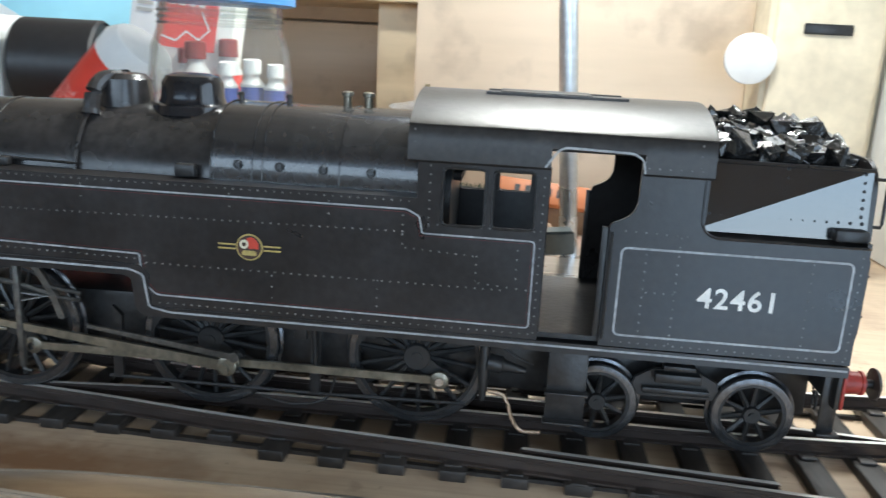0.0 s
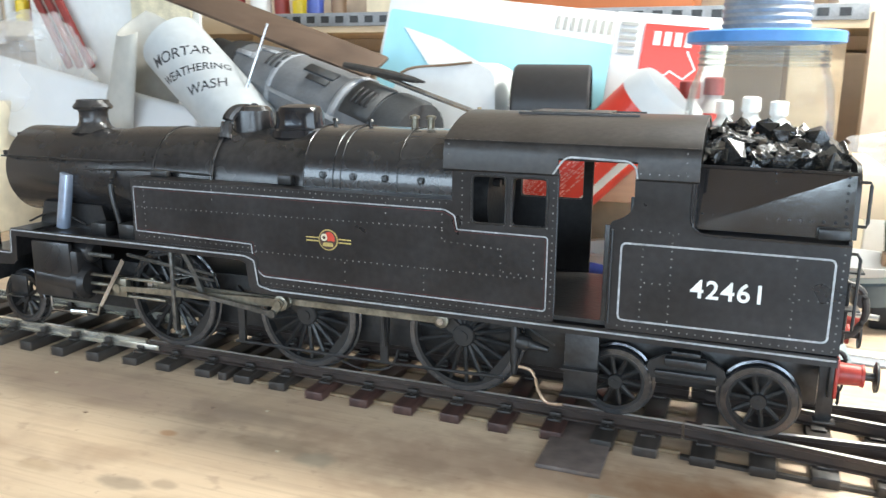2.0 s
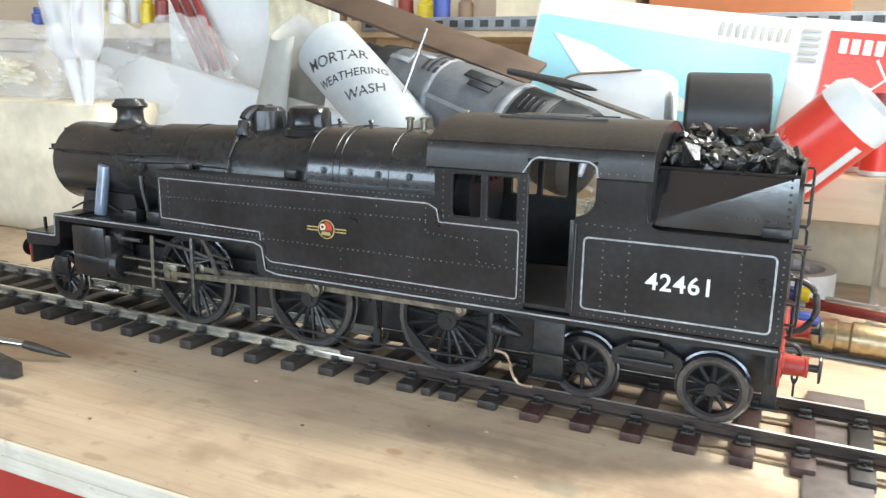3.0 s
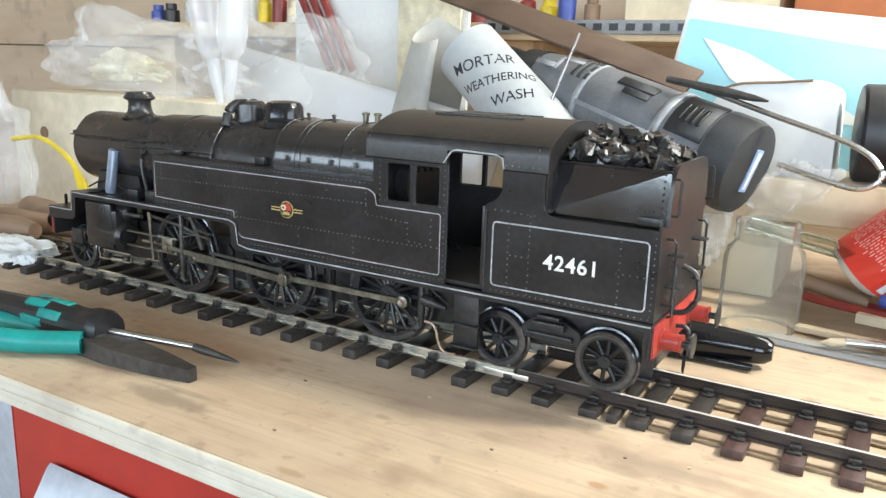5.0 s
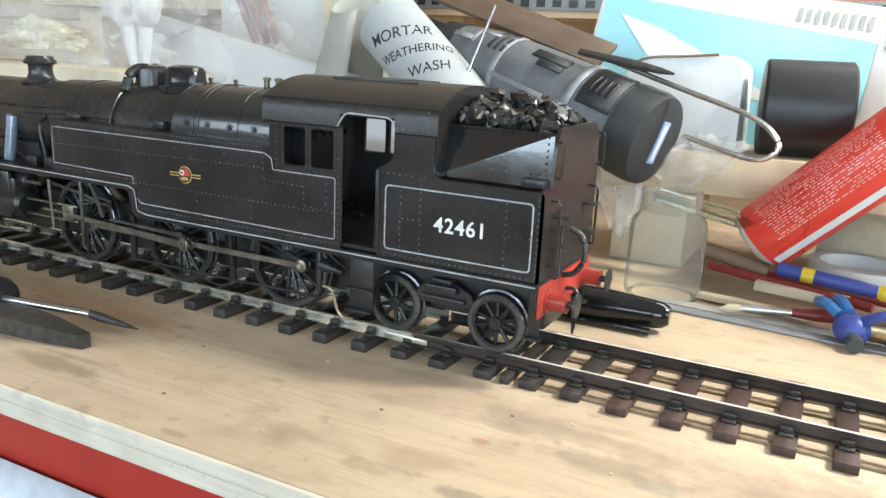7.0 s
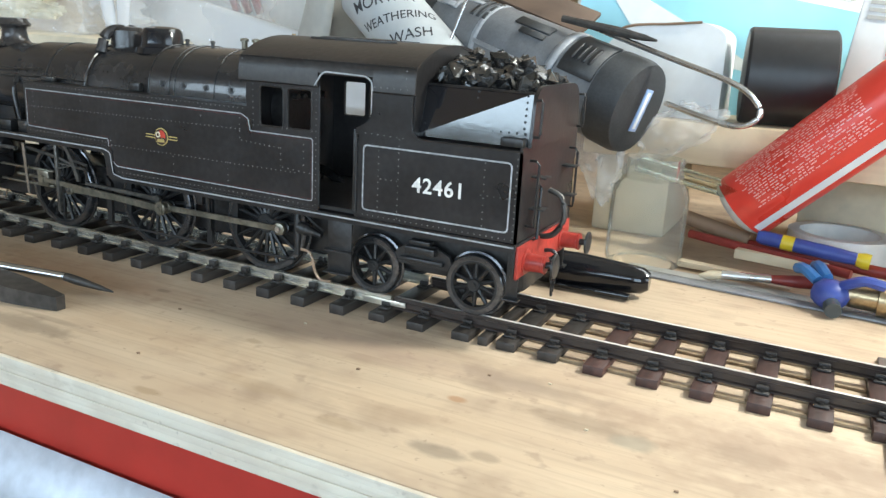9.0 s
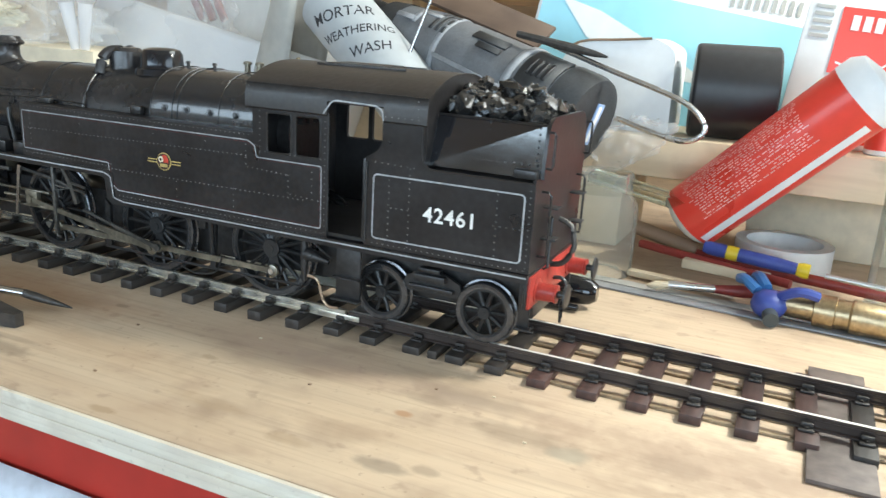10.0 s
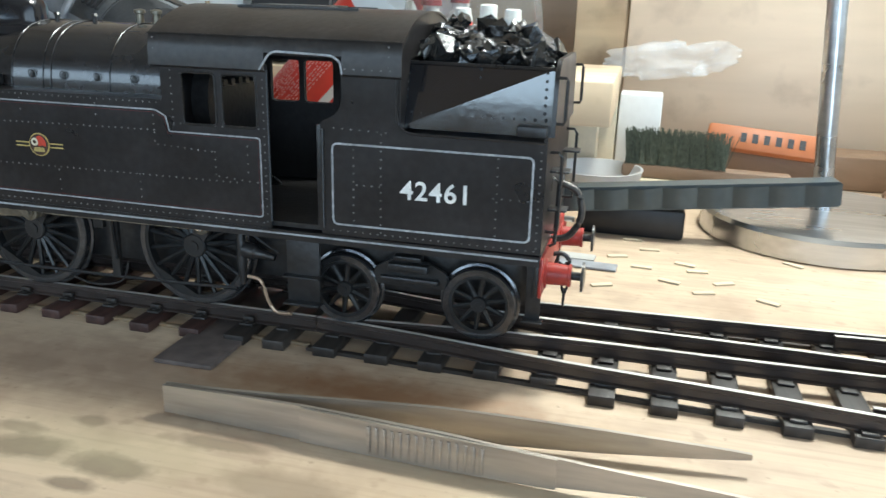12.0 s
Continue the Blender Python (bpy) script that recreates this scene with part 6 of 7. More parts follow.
on_tool("trim", 0.118, 0.123, -0.4, 1.45, 0.0262, 0.0262, M_DREMELLT, tool, "light grey trim line")
on_tool("name_bar", 0.082, 0.108, 0.35, 0.62, 0.0250, 0.0257, M_DREMELDK, tool, "dark bar of unreadable lettering")
on_tool("name_bar", 0.090, 0.108, 0.72, 0.86, 0.0252, 0.0258, M_DREMELDK, tool, "dark bar of unreadable lettering")
for k in range(3):
    on_tool("vent_slot", 0.050 + 0.005 * k, 0.0525 + 0.005 * k, 0.1, 0.9, 0.0232 + 0.0003 * k, 0.0234 + 0.0003 * k, M_DREMELDK, tool, "dark vent slot")
on_tool("switch_panel", 0.126, 0.149, 0.1, 1.25, 0.0266, 0.0270, M_DREMELDK, tool, "dark ribbed switch panel")
for k in range(4):
    on_tool("panel_rib", 0.130 + 0.004 * k, 0.132 + 0.004 * k, 0.5, 0.95, 0.0276, 0.0277, M_BLACKPL, tool)
on_tool("trim_hook", 0.020, 0.036, 0.75, 0.90, 0.0200, 0.0222, M_DREMELLT, tool, "light grey trim line")
on_tool("trim_hook", 0.033, 0.037, 0.35, 0.90, 0.0215, 0.0222, M_DREMELLT, tool, "light grey trim line")
on_tool("trim_hook", 0.037, 0.052, 0.35, 0.48, 0.0222, 0.0236, M_DREMELLT, tool, "light grey trim line")
badge = part("badge", bx(bmesh.new(), -0.0004, 0.0009, -0.0036, 0.0036, -0.0120, 0.0120, 0.0003, q @ Matrix.Translation((ln * 0 + 0.1702, 0, 0.000)) @ Matrix.Rotation(-0.15, 4, "X")), M_BADGE, tool, "pale blue and white maker's badge")
part("badge_panel", bx(bmesh.new(), 0.0009, 0.0012, -0.0022, 0.0008, -0.0104, 0.0104, 0.0001, q @ Matrix.Translation((0.1702, 0, 0.0)) @ Matrix.Rotation(-0.15, 4, "X")), M_PAPER, badge)

# rolled card with handwriting, and a curled sheet beside it
roll = holder("labelled_bottle", "white bottle with handwriting lying among the clutter", "bottle")
b0, b1 = Vector((-0.0900, 0.1736, 0.1365)), Vector((-0.0205, 0.158, 0.0810))
ax = (b1 - b0).normalized()
part("body", lathe(bmesh.new(), b0, b1, [(0, 0.0200), (0.001, 0.0215), (0.093, 0.0215), (0.0945, 0.0200)], 36), M_LABEL, roll)
yax = Vector((0.16, -0.90, 0.40))
yax = (yax - ax * yax.dot(ax)).normalized()
xx = yax.cross(ax).normalized()
base = Matrix((((-xx).x, ax.x * -1, yax.x, 0), ((-xx).y, ax.y * -1, yax.y, 0), ((-xx).z, ax.z * -1, yax.z, 0), (0, 0, 0, 1)))
for k, (txt, size) in enumerate((("MORTAR", 0.0104), ("WEATHERING", 0.0080), ("WASH", 0.0096))):
    line = lettering(txt, size, M_INK, "handwriting", roll, Matrix.Identity(4), width=0.00004)
    rot = Matrix.Rotation(radians(-30), 4, "Z")
    for v in line.data.vertices:
        p = rot @ v.co
        across, along = p.x, p.y
        a = -across / 0.0216
        d = 0.026 + 0.0160 * k - along
        v.co = b0 + ax * d + (yax * math.cos(a) + (ax.cross(yax)) * math.sin(a)) * (0.0216 + v.co.z * 0.5)
sheet = bmesh.new()
rows = []
for i in range(15):
    a = radians(75 + 205 * i / 14)
    top = 0.160 - 0.020 * abs(math.sin(a * 0.8))
    rows.append([sheet.verts.new((-0.118 + 0.012 * (1 - w) + (0.028 + 0.010 * w) * math.cos(a) * (0.8 + 0.2 * i / 14), 0.176 + 0.024 * math.sin(a) * (-1), 0.0805 + (top - 0.0805) * (1 - w))) for w in np.linspace(0, 1, 7)])
for a, b in zip(rows, rows[1:]):
    for k in range(6):
        sheet.faces.new((a[k], a[k + 1], b[k + 1], b[k]))
# white card given a grey colour for the shade on its outer side
o = thing("curled_card", sheet, M_GREYCARD, "curled sheet of white card, coloured grey for its shaded outer side", "card")
o.modifiers.new("thick", "SOLIDIFY").thickness = 0.0008
lath = holder("wooden_lath", "thin dark brown wooden lath lying across the clutter", "lath")
bm = bx(bmesh.new(), -0.125, 0.125, -0.0115, 0.0115, -0.0014, 0.0014, 0.0005, pose(-0.0660, 0.205, 0.1585, 35, 17.5, -6))
part("strip", bm, M_LATH, lath)
thing("steel_pin", cyl(bmesh.new(), (-0.0115, 0.168, 0.1475), (-0.0225, 0.156, 0.1050), 0.0010, seg=10), M_BRIGHT, "thin steel pin standing in the clutter", "pin")
hook = holder("wire_hook", "bent steel wire hook with a dark pointed end", "hook")
part("wire", pipe(bmesh.new(), curve_pts([(0.060, 0.162, 0.1200), (0.105, 0.150, 0.1065), (0.143, 0.142, 0.0950), (0.156, 0.139, 0.0860), (0.157, 0.138, 0.0790), (0.148, 0.138, 0.0745), (0.130, 0.141, 0.0775), (0.110, 0.146, 0.0825)], 40), 0.0015, 10), M_BRIGHT, hook)
part("point", lathe(bmesh.new(), (0.045, 0.162, 0.1230), (0.101, 0.152, 0.1135), [(0, 0.0020), (0.035, 0.0026), (0.05, 0.0018), (0.0575, 0.0006)], 10), M_TOOLGREY, hook, "dark pointed end")

# packets, cards and boxes behind
pack = holder("blue_packet", "pale blue and white printed packet standing at the back", "packet")
m = pose(0.104, 0.262, 0.112, -14, 6.5, -2)
part("sleeve", bx(bmesh.new(), -0.086, 0.092, -0.004, 0.004, -0.040, 0.056, 0.002, m), M_PAPER, pack)
bm = bmesh.new()
prism(bm, rounded([(-0.083, -0.040), (0.088, -0.040), (0.088, 0.034), (0.030, 0.037), (-0.030, 0.040), (-0.083, 0.042)], 0.003), -0.0045, -0.0041)
bmesh.ops.transform(bm, matrix=m, verts=bm.verts)
part("blue_print", bm, M_CYAN, pack, "pale blue printed panel")
bm = bmesh.new()
prism(bm, [(-0.070, 0.030), (-0.040, 0.024), (0.012, 0.004), (0.046, -0.012), (-0.010, -0.010), (-0.046, 0.006)], -0.0050, -0.0046)
bmesh.ops.transform(bm, matrix=m, verts=bm.verts)
part("white_print", bm, M_PAPER, pack, "white printed swoosh")
for k in range(9):
    bm = bx(bmesh.new(), 0.040 + 0.005 * k, 0.0425 + 0.005 * k, -0.0050, -0.0046, 0.040, 0.049, 0, m)
    part("print_bar", bm, M_GREYCARD, pack, "grey bar of small print")
card = holder("white_carton", "white carton with a red square emblem leaning at the back", "carton")
m = pose(0.2220, 0.222, 0.110, -8, 5, -4)
part("carton", bx(bmesh.new(), -0.030, 0.034, -0.008, 0.008, -0.037, 0.042, 0.001, m), M_PAPER, card)
bm = bmesh.new()
prism(bm, [(-0.012, 0.000), (0.024, 0.000), (0.024, 0.036), (-0.012, 0.036)], -0.0086, -0.0083)
bmesh.ops.transform(bm, matrix=m, verts=bm.verts)
em = part("emblem", bm, M_REDCAN, card, "red square emblem")
bm = bmesh.new()
strip(bm, [(-0.009, 0.006), (0.000, 0.004), (0.006, 0.010), (0.014, 0.006), (0.020, 0.012), (0.014, 0.022)], 0.0012, -0.0087, closed=False)
for k in range(4):
    prism(bm, [(-0.006 + 0.006 * k, 0.024), (-0.002 + 0.006 * k, 0.024), (-0.002 + 0.006 * k, 0.032), (-0.006 + 0.006 * k, 0.032)], -0.0091, -0.0088)
bmesh.ops.transform(bm, matrix=m, verts=bm.verts)
part("emblem_mark", bm, M_PAPER, em)
for k in range(5):
    part("print_bar", bx(bmesh.new(), -0.026, -0.016, -0.0087, -0.0083, 0.034 - 0.004 * k, 0.036 - 0.004 * k, 0, m), M_GREYCARD, card, "grey bar of small print")
wb = holder("white_tub", "white plastic tub with rounded corners at the back", "tub")
bm = bmesh.new()
prism(bm, rounded([(0.066, 0.0717), (0.132, 0.0717), (0.131, 0.1195), (0.119, 0.1250), (0.076, 0.1215), (0.065, 0.1110)], [.004, .004, .005, .004, .005, .004]), 0.188, 0.232)
part("tub", bm, M_PAPER, wb)
bm = bmesh.new()
pipe(bm, curve_pts([(0.066, 0.187, 0.1145), (0.077, 0.187, 0.1212), (0.100, 0.187, 0.1232), (0.117, 0.187, 0.1248)], 10), 0.0008, 6)
part("dirty_rim", bm, M_STICK, wb, "brown dirty rim")

# big jar with a blue lid
big = holder("storage_jar", "large empty clear glass jar with a flat blue lid", "jar", place=pose(0.2775, 0.1400, 0))
bm = bmesh.new()
lathe(bm, (0, 0, 0), (0, 0, 1), [(0.0005, 0.029), (0.003, 0.0335), (0.100, 0.0335), (0.114, 0.0318), (0.122, 0.0290), (0.133, 0.0285), (0.133, 0.0268), (0.128, 0.0266)], 48, cap=False)
lathe(bm, (0, 0, 0), (0, 0, 1), [(0.0005, 0.029), (0.0035, 0.027), (0.0045, 0.003)], 48, cap=False)
g = part("glass", bm, M_GLASS, big, smooth=50)
g.visible_shadow = False
bm = bmesh.new()
for z in (0.1235, 0.1262, 0.1290):
    pipe(bm, [(0.0289 * math.cos(a), 0.0289 * math.sin(a), z + 0.0008 * a / 6.28) for a in np.linspace(0, 6.28, 40)], 0.0006, 6)
g = part("neck_thread", bm, M_GLASS, big)
g.visible_shadow = False
part("lid", lathe(bmesh.new(), (0, 0, 0.1335), (0, 0, 0.2), [(0, 0.0330), (0.0005, 0.0350), (0.0050, 0.0350), (0.0058, 0.0335)], 36), M_LIDBLUE, big, "flat blue lid")
bm = bmesh.new()
lathe(bm, (0, 0, 0.1395), (0, 0, 0.2), [(0, 0.019)] + [(0.001 + 0.0016 * k, 0.0188 + 0.0009 * (k % 2)) for k in range(20)] + [(0.034, 0.018)], 36)
part("ribbed_cap", bm, M_DREMELLT, big, "grey ribbed cap standing on the lid")
# small bottles standing on the plank behind the jar
for x, y, r, h, mm, lab in ((0.2610, 0.190, 0.0062, 0.034, M_BLUE, "small clear bottle with a blue label on the plank"), (0.2745, 0.193, 0.0066, 0.036, M_BLUE, "small clear bottle with a blue label on the plank"), (0.2885, 0.190, 0.0062, 0.034, M_BLUE, "small clear bottle with a blue label on the plank"),
                            (0.2420, 0.194, 0.0078, 0.044, M_REDCAN, "small bottle with a red label on the plank"), (0.2540, 0.212, 0.0075, 0.046, M_REDCAN, "small bottle with a red label on the plank"), (0.2300, 0.212, 0.0075, 0.040, M_REDCAN, "small bottle with a red label on the plank")):
    b = holder("paint_bottle", lab, "bottle", "bottles on the plank", place=pose(x, y, 0.0717))
    part("body", lathe(bmesh.new(), (0, 0, 0), (0, 0, h), [(0, r * 0.9), (0.0008, r), (h * 0.62, r), (h * 0.72, r * 0.6), (h * 0.78, r * 0.55)], 18), M_MILKY, b, "milky clear bottle")
    part("label", lathe(bmesh.new(), (0, 0, 0.0030), (0, 0, h), [(0, r * 1.01), (h * 0.50, r * 1.01)], 18, cap=False), mm, b)
    part("cap", lathe(bmesh.new(), (0, 0, h * 0.78), (0, 0, h), [(0, r * 0.75), (h * 0.20, r * 0.72), (h * 0.22, r * 0.5)], 16), M_PAPER if mm is M_BLUE else M_RUBBERRED, b)

# small tools between plank and track
tape = thing("tape_roll", lathe(bmesh.new(), (0.2040, 0.2060, 0.0002), (0.2040, 0.2060, 0.1), [(0, 0.0210), (0, 0.0270), (0.0150, 0.0270), (0.0150, 0.0210), (0, 0.0210)], 40, cap=False), M_TAPE, "roll of white masking tape lying flat", "tape")
kn = holder("craft_knife", "blue and red craft knife with a yellow end", "knife")
k0, k1 = Vector((0.1650, 0.1490, 0.0185)), Vector((0.2120, 0.1455, 0.0150))
ax = (k1 - k0).normalized()
part("handle", lathe(bmesh.new(), k0, k1, [(0, 0.0028), (0.003, 0.0037), (0.036, 0.0036), (0.047, 0.0031)], 14), M_BLUE, kn, "blue handle")
part("grip", lathe(bmesh.new(), k0 + ax * 0.012, k1, [(0, 0.0039), (0.006, 0.0039)], 14), M_YELLOW, kn, "yellow grip band")
part("end", lathe(bmesh.new(), k1, k1 + ax * 0.02, [(0, 0.0032), (0.003, 0.0040), (0.006, 0.0038)], 14), M_YELLOW, kn, "yellow end")
for a, b, r, mm, lab in (((0.150, 0.168, 0.0095), (0.330, 0.120, 0.0095), 0.0030, M_RUBBERRED, "long dark red rod lying behind the track"), ((0.1240, 0.166, 0.0200), (0.160, 0.163, 0.0125), 0.0042, M_STICK, "dark stained wooden rod lying on the bench"), ((0.1300, 0.158, 0.0125), (0.2100, 0.130, 0.0105), 0.0024, M_RUBBERRED, "dark red rod lying across the strips"), ((0.225, 0.135, 0.0165), (0.335, 0.110, 0.0150), 0.0014, M_STEEL, "thin bare steel rod leaning on the fitting")):
    thing("rod", cyl(bmesh.new(), a, b, r, seg=12), mm, lab, "rod", "rods behind the track")
thing("balsa_strip", bx(bmesh.new(), -0.022, 0.022, -0.004, 0.004, 0, 0.005, 0.0004, pose(0.178, 0.141, 0.0070, 0, 0, -10)), M_BALSA, "short square strip of pale balsa wood", "strip")
thing("balsa_strip", bx(bmesh.new(), -0.028, 0.028, -0.003, 0.003, 0, 0.003, 0.0004, pose(0.158, 0.126, 0.0016, 0, 0, -8)), M_BALSA, "short square strip of pale balsa wood", "strip")
thing("glass_strip", bx(bmesh.new(), -0.034, 0.040, -0.005, 0.005, -0.003, 0.003, 0.0005, pose(0.130, 0.156, 0.0425, 12, 8, -10)), M_GLASSGREEN, "clear square plastic strip resting on the plank", "strip")
for k, (dy, dx) in enumerate(((0.0, 0.0), (0.0105, -0.01))):
    thing("steel_rule", bx(bmesh.new(), -0.105, 0.135, -0.0042, 0.0042, 0, 0.0010, 0.0002, pose(0.222 + dx, 0.098 + dy, 0.0003, 0, 0, -4)), M_GREYCARD if k else M_DREMELLT, "thin flat metal strip lying along the track", "strip", "flat strips")
br = holder("paint_brush", "fine paint brush with silver ferrule lying on the strips", "brush")
part("bristles", lathe(bmesh.new(), (0.1540, 0.1100, 0.0052), (0.1440, 0.1075, 0.0040), [(0, 0.0020), (0.006, 0.0024), (0.0105, 0.0005)], 10), M_BALSA, br, "orange-brown bristles")
part("ferrule", cyl(bmesh.new(), (0.1540, 0.1100, 0.0055), (0.1760, 0.1150, 0.0060), 0.0021, seg=12), M_STEEL, br)
part("handle", lathe(bmesh.new(), (0.1760, 0.1150, 0.0060), (0.2250, 0.1250, 0.0070), [(0, 0.0021), (0.012, 0.0032), (0.05, 0.0016)], 12), M_RUBBERRED, br, "dark red handle")
fitting = holder("brass_fitting", "brass hose fitting with a blue plastic clip", "fitting")
part("barrel", lathe(bmesh.new(), (0.2080, 0.1020, 0.0088), (0.2720, 0.0960, 0.0088), [(0, 0.0050), (0.002, 0.0058), (0.013, 0.0058), (0.0135, 0.0078), (0.022, 0.0080), (0.0225, 0.0070), (0.028, 0.0070), (0.029, 0.0080), (0.050, 0.0078), (0.052, 0.0068), (0.0625, 0.0066), (0.064, 0.0045)], 24), M_BRASS, fitting)
bm = bmesh.new()
g = bmesh.ops.create_icosphere(bm, subdivisions=2, radius=0.0085)["verts"]
for v in g:
    v.co = Vector((v.co.x * 1.0 + 0.2020, v.co.y + 0.0990, v.co.z * 0.85 + 0.0080))
part("clip_body", bm, M_BLUE, fitting, "blue plastic clip")
for leg in ([(0.196, 0.104, 0.012), (0.190, 0.110, 0.015), (0.187, 0.118, 0.013)], [(0.200, 0.107, 0.013), (0.196, 0.115, 0.016), (0.194, 0.122, 0.014)]):
    part("clip_leg", pipe(bmesh.new(), curve_pts(leg, 8), 0.0026, 8), M_LIDBLUE, fitting, "pale blue leg")
part("clip_arm", pipe(bmesh.new(), curve_pts([(0.206, 0.097, 0.013), (0.214, 0.094, 0.0175), (0.222, 0.096, 0.016)], 10), 0.0024, 8), M_BLUE, fitting)
part("clip_knob", cyl(bmesh.new(), (0.2030, 0.0915, 0.0052), (0.2040, 0.0860, 0.0042), 0.0036, seg=12), M_DARKGREY, fitting)
bm = bx(bmesh.new(), 0.2655, 0.3205, 0.0600, 0.0830, 0.0, 0.0125, 0.0045)
thing("sharpening_stone", bm, M_BLUEGREY, "rounded blue-grey sharpening stone on the bench", "stone", smooth=50)

scour = holder("scouring_block", "mottled green-grey scouring block with a pale wooden back", "block")
part("pad", bx(bmesh.new(), 0.2740, 0.3130, 0.0890, 0.1030, 0.0013, 0.0235, 0.0022), M_SCOUR, scour, smooth=50)
part("back", bx(bmesh.new(), 0.2740, 0.3130, 0.0892, 0.1030, 0.0236, 0.0256, 0.0005), M_GREYCARD, scour, "pale flat back")
stick = holder("black_scraper", "black flat scraper leaning across the scouring block", "scraper")
m = pose(0.2890, 0.0965, 0.0357, 0, 16, -3)
part("blade", bx(bmesh.new(), -0.0270, 0.0270, -0.0012, 0.0012, -0.0028, 0.0024, 0.0006, m), M_BLACKPL, stick)
part("stub", bx(bmesh.new(), -0.0190, -0.0150, -0.0012, 0.0012, -0.0090, -0.0025, 0.0006, m), M_BLACKPL, stick)

# lamp stand and the things round it
lamp = holder("desk_lamp", "stainless steel desk lamp with a round heavy base", "desk lamp", place=pose(0.4535, 0.1800, 0))
part("base", lathe(bmesh.new(), (0, 0, 0.0002), (0, 0, 0.1), [(0, 0.0560), (0.0005, 0.0580), (0.0105, 0.0580), (0.0125, 0.0565), (0.0135, 0.0500), (0.0145, 0.006)], 60), M_STEEL, lamp)
part("pole", cyl(bmesh.new(), (0, 0, 0.0140), (-0.035, 0.002, 0.42), 0.0048, seg=20), M_STEEL, lamp)
part("arm", pipe(bmesh.new(), curve_pts([(-0.035, 0.002, 0.42), (-0.029, -0.010, 0.436), (-0.009, -0.035, 0.436), (0.005, -0.052, 0.428)], 14), 0.0045, 12), M_STEEL, lamp)
part("shade", lathe(bmesh.new(), (0.006, -0.053, 0.432), (-0.027, -0.090, 0.30), [(0.0, 0.014), (0.004, 0.028), (0.014, 0.062), (0.020, 0.078), (0.0205, 0.076), (0.014, 0.060), (0.005, 0.027)], 32, cap=False), M_STEEL, lamp)
bar = holder("scalloped_clamp_bar", "dark grey plastic bar with a scalloped edge", "clamp bar")
m = pose(0.3900, 0.1430, 0.0180, 0, -5, 5)
bm = bmesh.new()
prism(bm, rounded([(-0.064, 0), (0.064, 0), (0.064, 0.0118), (-0.064, 0.0118)], 0.002), -0.005, 0.006)
n = 48
edge_pts = [(-0.064 + 0.128 * k / n, -0.0052 - 0.0026 * abs(math.sin(math.pi * k / 6))) for k in range(n + 1)]
lo = [bm.verts.new((x, y, 0.0010)) for x, y in edge_pts]
hi = [bm.verts.new((x, y, 0.0108)) for x, y in edge_pts]
for k in range(n):
    bm.faces.new((lo[k], lo[k + 1], hi[k + 1], hi[k]))
bmesh.ops.transform(bm, matrix=m, verts=bm.verts)
part("bar", bm, M_DARKGREY, bar)
# black block added where the bar's shadow darkens the bench
part("foot", bx(bmesh.new(), 0.336, 0.386, 0.142, 0.170, 0.0, 0.0150, 0.002), M_BLACKPL, bar, "black block standing in for the shadow under the bar")
brush = holder("scrubbing_brush", "small brush with grey-green bristles on a wooden handle", "brush")
part("handle", bx(bmesh.new(), -0.034, 0.060, -0.006, 0.006, 0, 0.008, 0.002, pose(0.386, 0.232, 0.012, 0, 0, -4)), M_STICK, brush)
part("rest", bx(bmesh.new(), 0.36, 0.42, 0.222, 0.242, 0, 0.012, 0.001), M_CREAMBOX, brush)
rng = random.Random(8)
bm = bmesh.new()
for k in range(900):
    x, y = rng.uniform(-0.032, 0.024), rng.uniform(-0.006, 0.006)
    p = pose(0.386, 0.232, 0.020, 0, 0, -4) @ Vector((x, y, 0))
    t = p + Vector((rng.gauss(0, 0.0022), rng.gauss(0, 0.002), rng.uniform(0.015, 0.021)))
    w = 0.0003
    a = [bm.verts.new(p + Vector(d)) for d in ((-w, 0, 0), (w, 0, 0), (0, w * 1.6, 0))]
    c = [bm.verts.new(t + Vector(d) * 0.6) for d in ((-w, 0, 0), (w, 0, 0), (0, w * 1.6, 0))]
    for i in range(3):
        bm.faces.new((a[i], a[(i + 1) % 3], c[(i + 1) % 3], c[i]))
part("bristles", bm, M_BRISTLE, brush, "grey-green bristles")["kind"] = "stuff"
dish = thing("paint_dish", lathe(bmesh.new(), (0.338, 0.215, 0.0002), (0.338, 0.215, 0.1), [(0, 0.018), (0.005, 0.023), (0.019, 0.0265), (0.019, 0.0250), (0.006, 0.020), (0.0055, 0.003)], 36), M_MILKY, "shallow pale blue-white dish", "dish")
thing("small_block", bx(bmesh.new(), 0.318, 0.345, 0.262, 0.290, 0, 0.062, 0.001), M_CREAMBOX, "upright cream wooden block", "block")
thing("white_box", bx(bmesh.new(), 0.346, 0.372, 0.266, 0.290, 0, 0.056, 0.001), M_PAPER, "small upright white box", "box")


def crumpled(name, place, sx, sy, sz, seed, material, label, category, up=0.0):
    """A crumpled bag of thin sheet."""
    r = random.Random(seed)
    bm = bmesh.new()
    bmesh.ops.create_icosphere(bm, subdivisions=5, radius=1)
    off = Vector((r.uniform(0, 50), r.uniform(0, 50), r.uniform(0, 50)))
    for v in bm.verts:
        n = noise.noise(v.co * 1.6 + off) * 0.55 + abs(noise.noise(v.co * 4.5 + off)) * 0.30
        p = v.co * (0.85 + n)
        v.co = place @ Vector((p.x * sx, p.y * sy, max(p.z, -0.7) * sz))
    return thing(name, bm, material, label, category, smooth=60)


